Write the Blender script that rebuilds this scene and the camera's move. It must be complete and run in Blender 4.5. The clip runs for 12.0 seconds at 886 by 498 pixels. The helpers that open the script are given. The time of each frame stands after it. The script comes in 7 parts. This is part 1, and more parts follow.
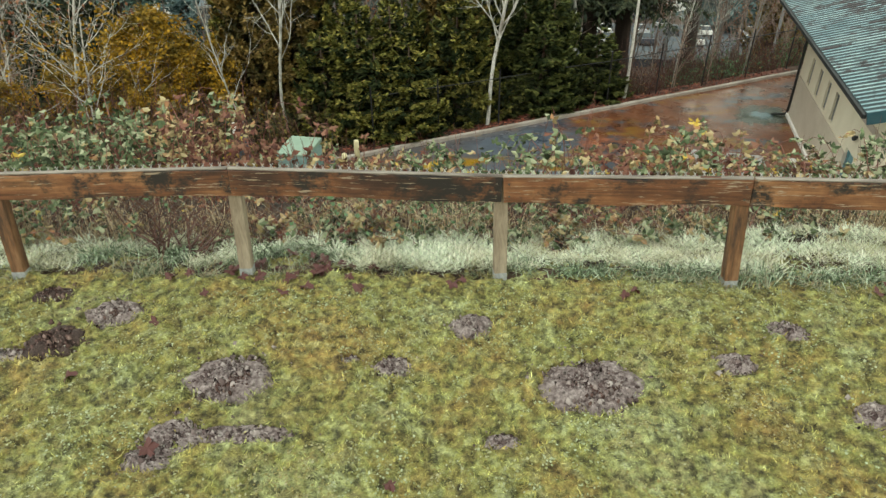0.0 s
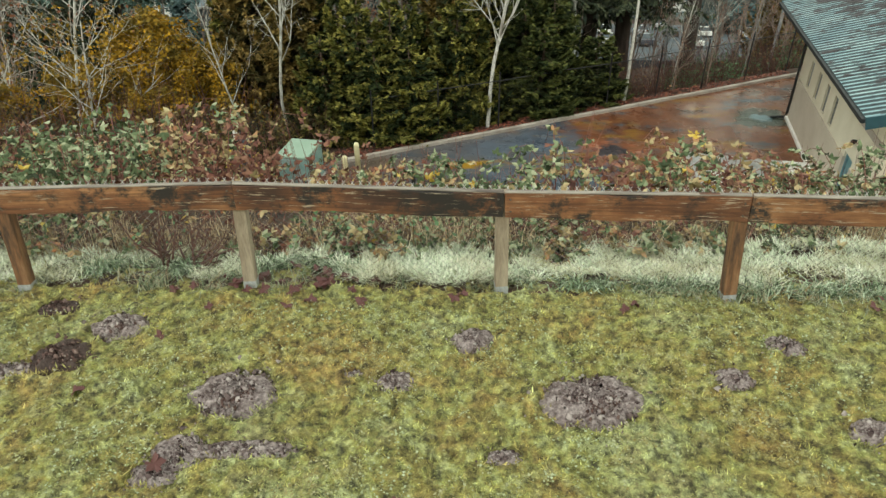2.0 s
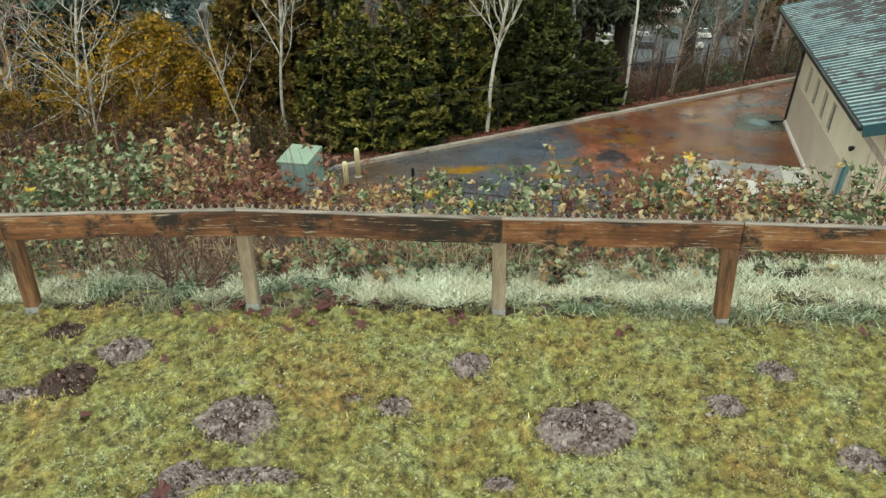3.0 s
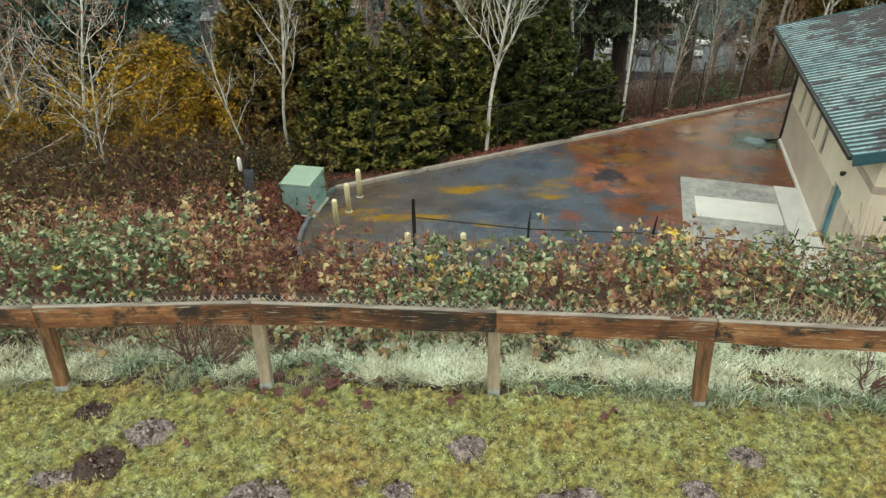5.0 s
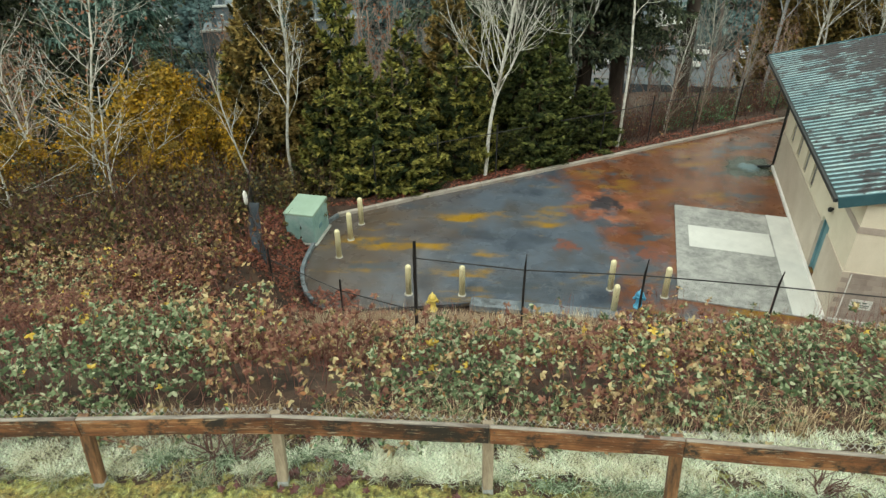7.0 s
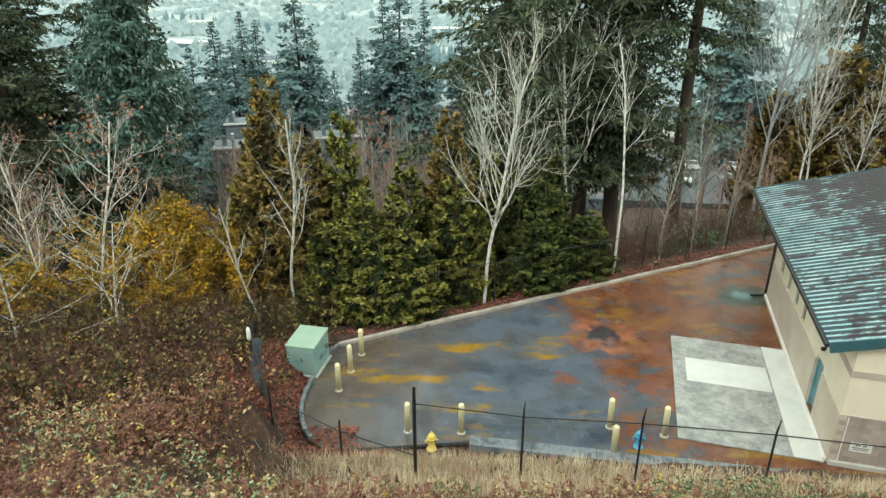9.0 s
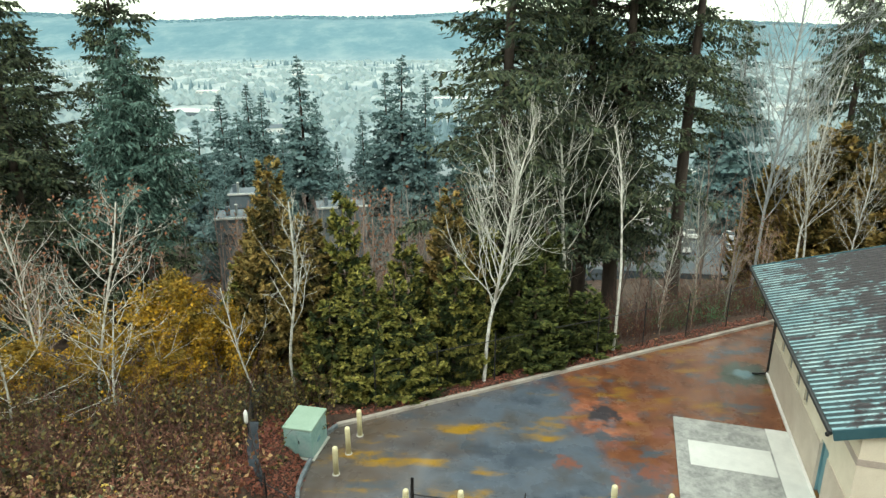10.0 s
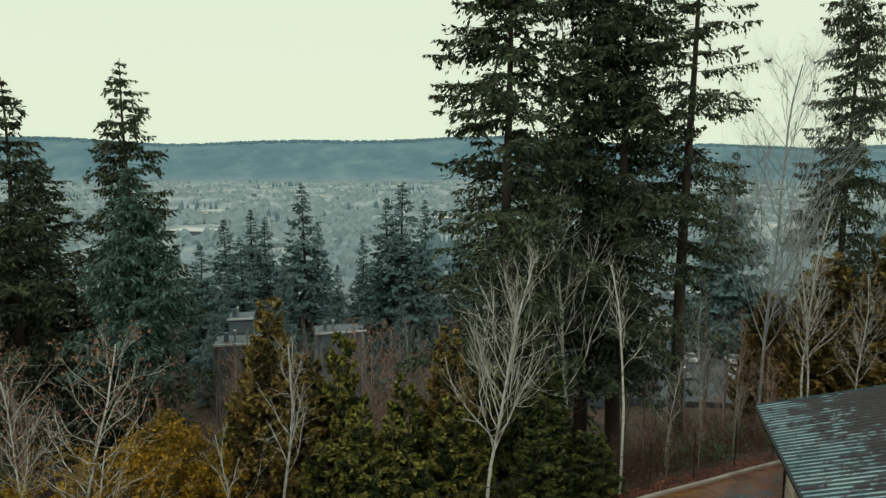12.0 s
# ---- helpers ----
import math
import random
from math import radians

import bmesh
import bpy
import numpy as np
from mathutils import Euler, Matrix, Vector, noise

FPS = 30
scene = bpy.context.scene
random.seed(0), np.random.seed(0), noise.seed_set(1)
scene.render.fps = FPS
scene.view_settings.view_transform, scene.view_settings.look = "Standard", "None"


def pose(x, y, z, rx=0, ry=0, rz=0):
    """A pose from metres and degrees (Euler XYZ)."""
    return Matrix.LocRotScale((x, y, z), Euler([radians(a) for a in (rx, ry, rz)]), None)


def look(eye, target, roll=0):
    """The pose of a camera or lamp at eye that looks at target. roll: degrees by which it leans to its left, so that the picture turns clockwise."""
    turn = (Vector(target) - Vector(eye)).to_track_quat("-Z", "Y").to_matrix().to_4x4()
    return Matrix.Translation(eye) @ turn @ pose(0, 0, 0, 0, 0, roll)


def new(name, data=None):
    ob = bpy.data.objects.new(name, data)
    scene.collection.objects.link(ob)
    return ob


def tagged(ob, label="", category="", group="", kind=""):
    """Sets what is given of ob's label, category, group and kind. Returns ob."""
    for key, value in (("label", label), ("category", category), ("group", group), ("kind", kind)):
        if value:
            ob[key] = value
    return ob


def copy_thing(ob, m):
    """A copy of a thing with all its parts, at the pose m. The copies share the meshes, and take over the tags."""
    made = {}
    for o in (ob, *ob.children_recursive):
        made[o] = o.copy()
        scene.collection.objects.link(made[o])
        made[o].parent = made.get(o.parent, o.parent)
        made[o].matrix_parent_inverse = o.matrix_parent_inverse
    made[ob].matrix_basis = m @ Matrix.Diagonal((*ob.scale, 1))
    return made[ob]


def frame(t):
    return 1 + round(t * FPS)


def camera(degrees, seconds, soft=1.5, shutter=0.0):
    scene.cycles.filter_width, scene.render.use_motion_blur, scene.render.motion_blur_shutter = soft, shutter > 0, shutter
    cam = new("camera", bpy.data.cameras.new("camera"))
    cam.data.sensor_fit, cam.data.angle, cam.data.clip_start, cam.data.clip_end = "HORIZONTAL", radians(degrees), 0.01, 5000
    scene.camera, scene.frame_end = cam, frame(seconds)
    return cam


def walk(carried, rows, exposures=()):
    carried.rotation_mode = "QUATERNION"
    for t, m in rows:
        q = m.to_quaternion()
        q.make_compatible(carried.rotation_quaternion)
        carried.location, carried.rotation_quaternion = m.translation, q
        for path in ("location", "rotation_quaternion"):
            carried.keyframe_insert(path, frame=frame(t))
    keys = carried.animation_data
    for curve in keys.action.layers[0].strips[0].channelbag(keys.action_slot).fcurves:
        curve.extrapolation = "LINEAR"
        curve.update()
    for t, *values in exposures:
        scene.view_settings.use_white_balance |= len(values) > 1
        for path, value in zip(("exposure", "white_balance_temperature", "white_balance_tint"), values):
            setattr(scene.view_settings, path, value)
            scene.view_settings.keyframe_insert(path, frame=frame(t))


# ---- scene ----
cam = camera(67.5, 12.0, soft=1.4)
PATH = [
    (0, (-0.011, -0.094, 3.12), (-0.018, 1.6, 2.056), -0.8),
    (0.5, (-0.014, -0.088, 3.145), (-0.021, 1.606, 2.081), -0.7),
    (1, (-0.024, -0.089, 3.172), (-0.03, 1.604, 2.108), -0.7),
    (1.5, (-0.031, -0.084, 3.201), (-0.037, 1.609, 2.136), -0.7),
    (2, (-0.03, -0.084, 3.244), (-0.035, 1.61, 2.179), -0.7),
    (2.5, (-0.025, -0.079, 3.337), (-0.03, 1.613, 2.272), -0.7),
    (3, (-0.017, -0.074, 3.466), (-0.022, 1.619, 2.402), -0.7),
    (4.8, (0.004, -0.068, 4.215), (0.0, 1.626, 3.151), -0.6),
    (5, (-0.001, -0.056, 4.325), (-0.006, 1.639, 3.263), -0.7),
    (5.5, (0.007, -0.056, 4.65), (0.001, 1.638, 3.587), -0.7),
    (6, (0.009, -0.057, 4.985), (0.003, 1.637, 3.922), -0.6),
    (6.5, (0.015, -0.026, 5.299), (0.01, 1.668, 4.236), -0.5),
    (6.7, (0.017, -0.028, 5.42), (0.012, 1.666, 4.357), -0.5),
    (7.1, (0.005, -0.022, 5.71), (0.002, 1.672, 4.647), -0.4),
    (7.4, (0.005, -0.012, 5.928), (0.002, 1.688, 4.874), -0.35),
    (7.7, (0.005, 0.0, 6.147), (0.002, 1.721, 5.127), -0.3),
    (8.0, (0.005, 0.016, 6.365), (0.002, 1.764, 5.392), -0.25),
    (8.3, (-0.008, 0.033, 6.582), (-0.008, 1.808, 5.66), -0.2),
    (8.5, (-0.005, 0.057, 6.715), (-0.006, 1.851, 5.829), -0.1),
    (9, (-0.001, 0.115, 7.043), (-0.001, 1.949, 6.246), -0.1),
    (9.5, (0.015, 0.154, 7.384), (0.014, 2.024, 6.675), -0.0),
    (10, (0.043, 0.158, 7.709), (0.041, 2.06, 7.093), -0.0),
    (10.5, (0.07, 0.148, 8.005), (0.067, 2.079, 7.483), -0.0),
    (11, (0.046, 0.155, 8.289), (0.044, 2.109, 7.864), -0.0),
    (11.5, (0.031, 0.16, 8.559), (0.031, 2.133, 8.232), 0.0),
    (12, (0.034, 0.168, 8.805), (0.034, 2.149, 8.53), 0.0),
]
EXPOSURES = [(0.0, 0.28, 6600, 13), (5.5, 0.33, 6580, 13), (6.5, 0.38, 6560, 12), (8.5, 0.60, 6400, 10), (9.5, 0.68, 6350, 10), (10.5, 0.54, 6400, 10), (11.0, 0.18, 6450, 10), (11.5, -0.30, 6500, 10), (12.0, -0.64, 6500, 10)]
walk(cam, [(t, look(eye, target, roll)) for t, eye, target, roll in PATH], EXPOSURES)

# ---- world and sun: bright overcast winter sky ----
world = bpy.data.worlds.new("world")
scene.world = world
world.use_nodes = True
wn, wl = world.node_tree.nodes, world.node_tree.links
sky = wn.new("ShaderNodeTexSky")
sky.sky_type, sky.sun_disc = "NISHITA", False
sky.sun_elevation, sky.sun_rotation = radians(42), radians(215)
cloud = wn.new("ShaderNodeMix")
cloud.data_type = "RGBA"
cloud.inputs["Factor"].default_value = 0.93
cloud.inputs["B"].default_value = (15.0, 16.2, 14.2, 1)
wl.new(sky.outputs["Color"], cloud.inputs["A"])
# an even cloud layer, a little creamier low over the horizon
height = wn.new("ShaderNodeSeparateXYZ")
wl.new(wn.new("ShaderNodeTexCoord").outputs["Generated"], height.inputs[0])
low = wn.new("ShaderNodeMapRange")
low.interpolation_type = "SMOOTHSTEP"
low.inputs["From Min"].default_value, low.inputs["From Max"].default_value = 0.0, 0.6
wl.new(height.outputs["Z"], low.inputs["Value"])
cream = wn.new("ShaderNodeMix")
cream.data_type = "RGBA"
cream.inputs["A"].default_value = (15.0, 17.0, 13.0, 1)
wl.new(low.outputs["Result"], cream.inputs["Factor"])
wl.new(cloud.outputs["Result"], cream.inputs["B"])
wl.new(cream.outputs["Result"], wn["Background"].inputs["Color"])
wn["Background"].inputs["Strength"].default_value = 0.08
sun = new("sun", bpy.data.lights.new("sun", "SUN"))
sun.data.energy, sun.data.angle, sun.data.color = 0.9, radians(14), (1.0, 0.96, 0.88)
sun.matrix_world = look((-20, -28, 34), (0, 0, 0))


# ---- materials ----
def ramp_into(nodes, links, source, colours, lo=0.34, span=0.32):
    ramp = nodes.new("ShaderNodeValToRGB")
    n = len(colours)
    while len(ramp.color_ramp.elements) < n:
        ramp.color_ramp.elements.new(0.5)
    for i, c in enumerate(colours):
        ramp.color_ramp.elements[i].position = lo + span * i / max(1, n - 1)
        ramp.color_ramp.elements[i].color = (*c, 1)
    links.new(source, ramp.inputs["Fac"])
    return ramp.outputs["Color"]


def noise_of(nodes, links, scale, detail=5.0, rough=0.6, coords=None, stretch=None):
    if coords is None:
        coords = nodes.new("ShaderNodeTexCoord").outputs["Object"]
    if stretch:
        m = nodes.new("ShaderNodeMapping")
        m.inputs["Scale"].default_value = stretch
        links.new(coords, m.inputs["Vector"])
        coords = m.outputs["Vector"]
    t = nodes.new("ShaderNodeTexNoise")
    t.inputs["Scale"].default_value, t.inputs["Detail"].default_value, t.inputs["Roughness"].default_value = scale, detail, rough
    links.new(coords, t.inputs["Vector"])
    return t.outputs["Fac"]


def blend(nodes, links, a, b, fac, mode="MIX"):
    m = nodes.new("ShaderNodeMix")
    m.data_type, m.blend_type = "RGBA", mode
    for name, v in (("A", a), ("B", b), ("Factor", fac)):
        if isinstance(v, bpy.types.NodeSocket):
            links.new(v, m.inputs[name])
        else:
            m.inputs[name].default_value = v if name == "Factor" else (*v, 1)
    return m.outputs["Result"]


def step_of(nodes, links, value, lo, hi):
    m = nodes.new("ShaderNodeMapRange")
    m.inputs["From Min"].default_value, m.inputs["From Max"].default_value = lo, hi
    links.new(value, m.inputs["Value"])
    return m.outputs["Result"]


def start_material(name):
    m = bpy.data.materials.new(name)
    m.use_nodes = True
    return m, m.node_tree.nodes, m.node_tree.links, m.node_tree.nodes["Principled BSDF"]


def add_bump(nodes, links, bsdf, height, strength, distance=0.02):
    b = nodes.new("ShaderNodeBump")
    b.inputs["Strength"].default_value, b.inputs["Distance"].default_value = strength, distance
    links.new(height, b.inputs["Height"])
    links.new(b.outputs["Normal"], bsdf.inputs["Normal"])


def surface(name, colours, scale=2.0, rough=0.8, bump=0.3, fine=40.0, metal=0.0, stretch=None, fleck=0.35, depth=0.01):
    """A plain worn surface: broad patches of the colours, a fine grain and relief."""
    m, n, l, b = start_material(name)
    col = ramp_into(n, l, noise_of(n, l, scale, stretch=stretch), colours)
    grain = noise_of(n, l, fine, 6, 0.7, stretch=stretch)
    dark = step_of(n, l, grain, 0.25, 0.75)
    tint = blend(n, l, (1 - fleck,) * 3, (1 + fleck * 0.6,) * 3, dark)
    l.new(blend(n, l, col, tint, 1.0, "MULTIPLY"), b.inputs["Base Color"])
    b.inputs["Roughness"].default_value, b.inputs["Metallic"].default_value = rough, metal
    if bump:
        add_bump(n, l, b, grain, bump, depth)
    return m


def foliage(name, colours, rough=0.7, patch=None, patch_scale=1.0, gloss=0.3, patch_part=0.6):
    """Leaves: every leaf takes its own colour out of the ramp; patches shift the whole."""
    m, n, l, b = start_material(name)
    island = n.new("ShaderNodeNewGeometry").outputs["Random Per Island"]
    r = n.new("ShaderNodeValToRGB")
    r.color_ramp.interpolation = "LINEAR"
    while len(r.color_ramp.elements) < len(colours):
        r.color_ramp.elements.new(0.5)
    for i, c in enumerate(colours):
        r.color_ramp.elements[i].position = i / (len(colours) - 1)
        r.color_ramp.elements[i].color = (*c, 1)
    l.new(island, r.inputs["Fac"])
    col = r.outputs["Color"]
    if patch:
        f = step_of(n, l, noise_of(n, l, patch_scale, 3), 0.42, 0.62)
        k = n.new("ShaderNodeMath")
        k.operation = "MULTIPLY"
        k.inputs[1].default_value = patch_part
        l.new(f, k.inputs[0])
        col = blend(n, l, col, patch, k.outputs[0])
    l.new(col, b.inputs["Base Color"])
    b.inputs["Roughness"].default_value = rough
    b.inputs["Specular IOR Level"].default_value = gloss
    return m


M = {}
M["bark_fir"] = surface("bark_fir", [(0.035, 0.025, 0.02), (0.075, 0.055, 0.045)], 3, 0.9, 0.8, 22, stretch=(1, 1, 0.25))
M["bark_pale"] = surface("bark_pale", [(0.30, 0.28, 0.24), (0.62, 0.62, 0.57), (0.24, 0.22, 0.18)], 2.5, 0.8, 0.4, 18, stretch=(1, 1, 0.6))
M["bark_grey"] = surface("bark_grey", [(0.20, 0.20, 0.19), (0.36, 0.36, 0.33)], 2.5, 0.85, 0.4, 18)
M["bark_tan"] = surface("bark_tan", [(0.24, 0.17, 0.135), (0.44, 0.34, 0.28)], 3, 0.85, 0.3, 25)
M["bark_dull"] = surface("bark_dull", [(0.20, 0.155, 0.14), (0.33, 0.265, 0.24)], 3, 0.85, 0.4, 25)
M["twig_dark"] = surface("twig_dark", [(0.065, 0.030, 0.024), (0.16, 0.072, 0.054)], 3, 0.85, 0.2, 25)
M["leaf_bank"] = foliage("leaf_bank", [(0.03, 0.018, 0.012), (0.15, 0.042, 0.028), (0.085, 0.07, 0.026), (0.28, 0.095, 0.05), (0.44, 0.32, 0.15), (0.07, 0.032, 0.02)])
M["leaf_olive"] = foliage("leaf_olive", [(0.016, 0.018, 0.008), (0.045, 0.045, 0.016), (0.11, 0.092, 0.028), (0.27, 0.20, 0.06)])
# grey bark with haze mixed in as a paler, bluer tone
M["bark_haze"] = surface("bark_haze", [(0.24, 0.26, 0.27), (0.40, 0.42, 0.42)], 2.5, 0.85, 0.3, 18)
M["barb"] = surface("barb", [(0.42, 0.42, 0.40), (0.60, 0.60, 0.57)], 9, 0.5, 0, 60, metal=0.2)
M["bark_brown"] = surface("bark_brown", [(0.10, 0.065, 0.045), (0.20, 0.14, 0.10)], 3, 0.85, 0.4, 25)
M["twig_red"] = surface("twig_red", [(0.15, 0.052, 0.042), (0.34, 0.15, 0.12)], 3, 0.8, 0.2, 25)
M["needle_dark"] = foliage("needle_dark", [(0.020, 0.030, 0.023), (0.045, 0.066, 0.042), (0.090, 0.118, 0.066), (0.125, 0.135, 0.072)], gloss=0.12, patch=(0.035, 0.036, 0.026), patch_scale=0.5, patch_part=0.55)
M["needle_blue"] = foliage("needle_blue", [(0.026, 0.055, 0.046), (0.062, 0.115, 0.096), (0.15, 0.235, 0.20)], gloss=0.12)
# needles of the distant firs, paled and blued to stand for haze
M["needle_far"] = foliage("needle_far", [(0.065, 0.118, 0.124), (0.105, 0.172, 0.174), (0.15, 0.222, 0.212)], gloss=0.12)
# inner cedar foliage: dark tones and patches take in the shade between the plumes
M["cedar"] = foliage("cedar", [(0.016, 0.026, 0.012), (0.032, 0.048, 0.018), (0.060, 0.078, 0.026), (0.10, 0.11, 0.035)], patch=(0.018, 0.030, 0.015), patch_scale=0.7, patch_part=0.6, gloss=0.12)
M["cedar_tip"] = foliage("cedar_tip", [(0.12, 0.135, 0.033), (0.26, 0.25, 0.06), (0.44, 0.38, 0.095)], patch=(0.08, 0.10, 0.032), patch_scale=0.9, patch_part=0.5, gloss=0.12)
M["cedar_mid"] = foliage("cedar_mid", [(0.055, 0.075, 0.024), (0.11, 0.13, 0.038), (0.20, 0.20, 0.055)], patch=(0.05, 0.07, 0.025), patch_scale=0.9, patch_part=0.5, gloss=0.12)
M["cedar_bronze"] = foliage("cedar_bronze", [(0.048, 0.048, 0.020), (0.11, 0.092, 0.034), (0.19, 0.145, 0.056)], patch=(0.03, 0.042, 0.018), patch_scale=0.8, patch_part=0.5, gloss=0.12)
M["cedar_bronze_tip"] = foliage("cedar_bronze_tip", [(0.20, 0.15, 0.05), (0.35, 0.245, 0.08), (0.48, 0.33, 0.11)], patch=(0.12, 0.115, 0.038), patch_scale=0.9, patch_part=0.4, gloss=0.12)
M["cedar_gold"] = foliage("cedar_gold", [(0.05, 0.05, 0.014), (0.13, 0.095, 0.022), (0.20, 0.13, 0.03)], patch=(0.04, 0.05, 0.02), patch_scale=0.8)
M["leaf_yellow"] = foliage("leaf_yellow", [(0.12, 0.075, 0.010), (0.38, 0.205, 0.006), (0.56, 0.31, 0.010), (0.21, 0.145, 0.022)], patch=(0.10, 0.085, 0.018), patch_scale=0.55, patch_part=0.75)
M["leaf_rust"] = foliage("leaf_rust", [(0.16, 0.06, 0.03), (0.30, 0.13, 0.07), (0.22, 0.13, 0.09)])
M["leaf_bramble"] = foliage("leaf_bramble", [(0.022, 0.032, 0.013), (0.058, 0.088, 0.036), (0.15, 0.20, 0.098), (0.40, 0.43, 0.28)])
M["bramble_pale"] = foliage("bramble_pale", [(0.065, 0.05, 0.02), (0.21, 0.155, 0.062), (0.46, 0.385, 0.21), (0.31, 0.13, 0.055)])
M["bramble_rust"] = foliage("bramble_rust", [(0.05, 0.018, 0.014), (0.15, 0.054, 0.036), (0.25, 0.125, 0.08), (0.10, 0.062, 0.03)])
M["bramble_yellow"] = foliage("bramble_yellow", [(0.30, 0.20, 0.03), (0.52, 0.36, 0.05), (0.60, 0.46, 0.12)])
M["leaf_green"] = foliage("leaf_green", [(0.05, 0.11, 0.04), (0.10, 0.20, 0.09), (0.16, 0.26, 0.14)])
M["leaf_litter"] = foliage("leaf_litter", [(0.06, 0.022, 0.018), (0.19, 0.055, 0.038), (0.32, 0.11, 0.065), (0.12, 0.055, 0.036)], rough=0.5)
M["leaf_maple"] = foliage("leaf_maple", [(0.065, 0.026, 0.026), (0.125, 0.048, 0.042), (0.19, 0.085, 0.068)], rough=0.5)
M["grass_long"] = foliage("grass_long", [(0.30, 0.36, 0.22), (0.62, 0.72, 0.54), (0.80, 0.86, 0.70), (0.86, 0.85, 0.70)], patch=(0.42, 0.36, 0.20), patch_scale=3.0, patch_part=0.5)
M["clover"] = foliage("clover", [(0.10, 0.11, 0.032), (0.21, 0.225, 0.07), (0.29, 0.345, 0.185), (0.42, 0.49, 0.33)], patch=(0.30, 0.225, 0.085), patch_scale=1.1, patch_part=0.55)
M["straw"] = foliage("straw", [(0.16, 0.10, 0.055), (0.40, 0.30, 0.18), (0.62, 0.52, 0.34), (0.30, 0.17, 0.10)])
M["grass_lush"] = foliage("grass_lush", [(0.028, 0.045, 0.020), (0.075, 0.125, 0.055), (0.22, 0.31, 0.18), (0.55, 0.66, 0.48)])
M["grass_tuft"] = foliage("grass_tuft", [(0.06, 0.085, 0.04), (0.16, 0.20, 0.11), (0.36, 0.38, 0.26), (0.28, 0.20, 0.10)])
M["grass_dry"] = foliage("grass_dry", [(0.34, 0.25, 0.15), (0.60, 0.50, 0.33), (0.76, 0.68, 0.50)], patch=(0.34, 0.19, 0.13), patch_scale=1.0, patch_part=0.5)
M["soil_crumb"] = foliage("soil_crumb", [(0.065, 0.042, 0.042), (0.16, 0.12, 0.115), (0.25, 0.205, 0.195), (0.48, 0.43, 0.41)], rough=0.95)
M["soil_crumb_dark"] = foliage("soil_crumb_dark", [(0.040, 0.022, 0.018), (0.085, 0.050, 0.042), (0.14, 0.085, 0.075), (0.24, 0.17, 0.15)], rough=0.95)
M["soil"] = surface("soil", [(0.15, 0.11, 0.105), (0.31, 0.255, 0.245), (0.44, 0.38, 0.365)], 22, 0.95, 1.0, 45, fleck=0.5, depth=0.03)
M["soil_dark"] = surface("soil_dark", [(0.055, 0.035, 0.030), (0.11, 0.075, 0.065)], 9, 0.95, 1.0, 45, fleck=0.5, depth=0.03)
M["stone"] = surface("stone", [(0.30, 0.28, 0.26), (0.55, 0.52, 0.48)], 20, 0.8, 0.3, 90)
M["rail_top"] = surface("rail_top", [(0.10, 0.08, 0.07), (0.30, 0.27, 0.23)], 5, 0.85, 0.5, 30, stretch=(0.5, 3, 3))
M["post_grey"] = surface("post_grey", [(0.22, 0.17, 0.12), (0.36, 0.30, 0.22)], 4, 0.85, 0.5, 26, stretch=(3, 3, 0.5))
M["post_brown"] = surface("post_brown", [(0.035, 0.02, 0.014), (0.17, 0.08, 0.035), (0.26, 0.14, 0.07)], 5, 0.7, 0.5, 26, stretch=(3, 3, 0.5))
M["post_foot"] = surface("post_foot", [(0.26, 0.28, 0.28), (0.38, 0.40, 0.40)], 8, 0.6, 0.3, 50)
M["screen"] = surface("screen", [(0.035, 0.05, 0.065), (0.075, 0.095, 0.115)], 2.5, 0.8, 0.4, 30)
M["galvanised"] = surface("galvanised", [(0.16, 0.155, 0.145), (0.30, 0.29, 0.275)], 6, 0.6, 0, 50, metal=0.3)
M["black_steel"] = surface("black_steel", [(0.012, 0.012, 0.014), (0.028, 0.028, 0.03)], 8, 0.45, 0, 60)
M["nail"] = surface("nail", [(0.07, 0.055, 0.045), (0.14, 0.12, 0.10)], 60, 0.5, 0, 90, metal=0.5)
M["concrete"] = surface("concrete", [(0.40, 0.40, 0.37), (0.56, 0.56, 0.52)], 1.4, 0.8, 0.25, 30, fleck=0.18)
M["concrete_dark"] = surface("concrete_dark", [(0.08, 0.105, 0.12), (0.20, 0.235, 0.26), (0.05, 0.058, 0.062)], 1.2, 0.6, 0.4, 14, fleck=0.3)
M["kerb"] = surface("kerb", [(0.30, 0.26, 0.22), (0.46, 0.42, 0.37)], 1.2, 0.8, 0.3, 30, fleck=0.25)
M["concrete_pale"] = surface("concrete_pale", [(0.58, 0.60, 0.57), (0.68, 0.70, 0.66)], 1.4, 0.75, 0.15, 30, fleck=0.08)
M["bollard"] = surface("bollard", [(0.66, 0.60, 0.34), (0.78, 0.73, 0.47)], 3, 0.5, 0.05, 30, fleck=0.1)
M["collar"] = surface("collar", [(0.42, 0.40, 0.34), (0.58, 0.56, 0.48)], 8, 0.85, 0.4, 40)
M["hydrant_yellow"] = surface("hydrant_yellow", [(0.72, 0.52, 0.06), (0.80, 0.66, 0.22)], 6, 0.45, 0.05, 40, fleck=0.12)
M["hydrant_blue"] = surface("hydrant_blue", [(0.04, 0.26, 0.46), (0.10, 0.40, 0.60)], 6, 0.45, 0.05, 40, fleck=0.12)
M["box_green"] = surface("box_green", [(0.17, 0.31, 0.30), (0.25, 0.41, 0.38), (0.31, 0.43, 0.42)], 1.6, 0.5, 0.08, 12, fleck=0.15)
M["box_lid"] = surface("box_lid", [(0.26, 0.38, 0.29), (0.32, 0.45, 0.36)], 1.6, 0.55, 0.05, 20, fleck=0.1)
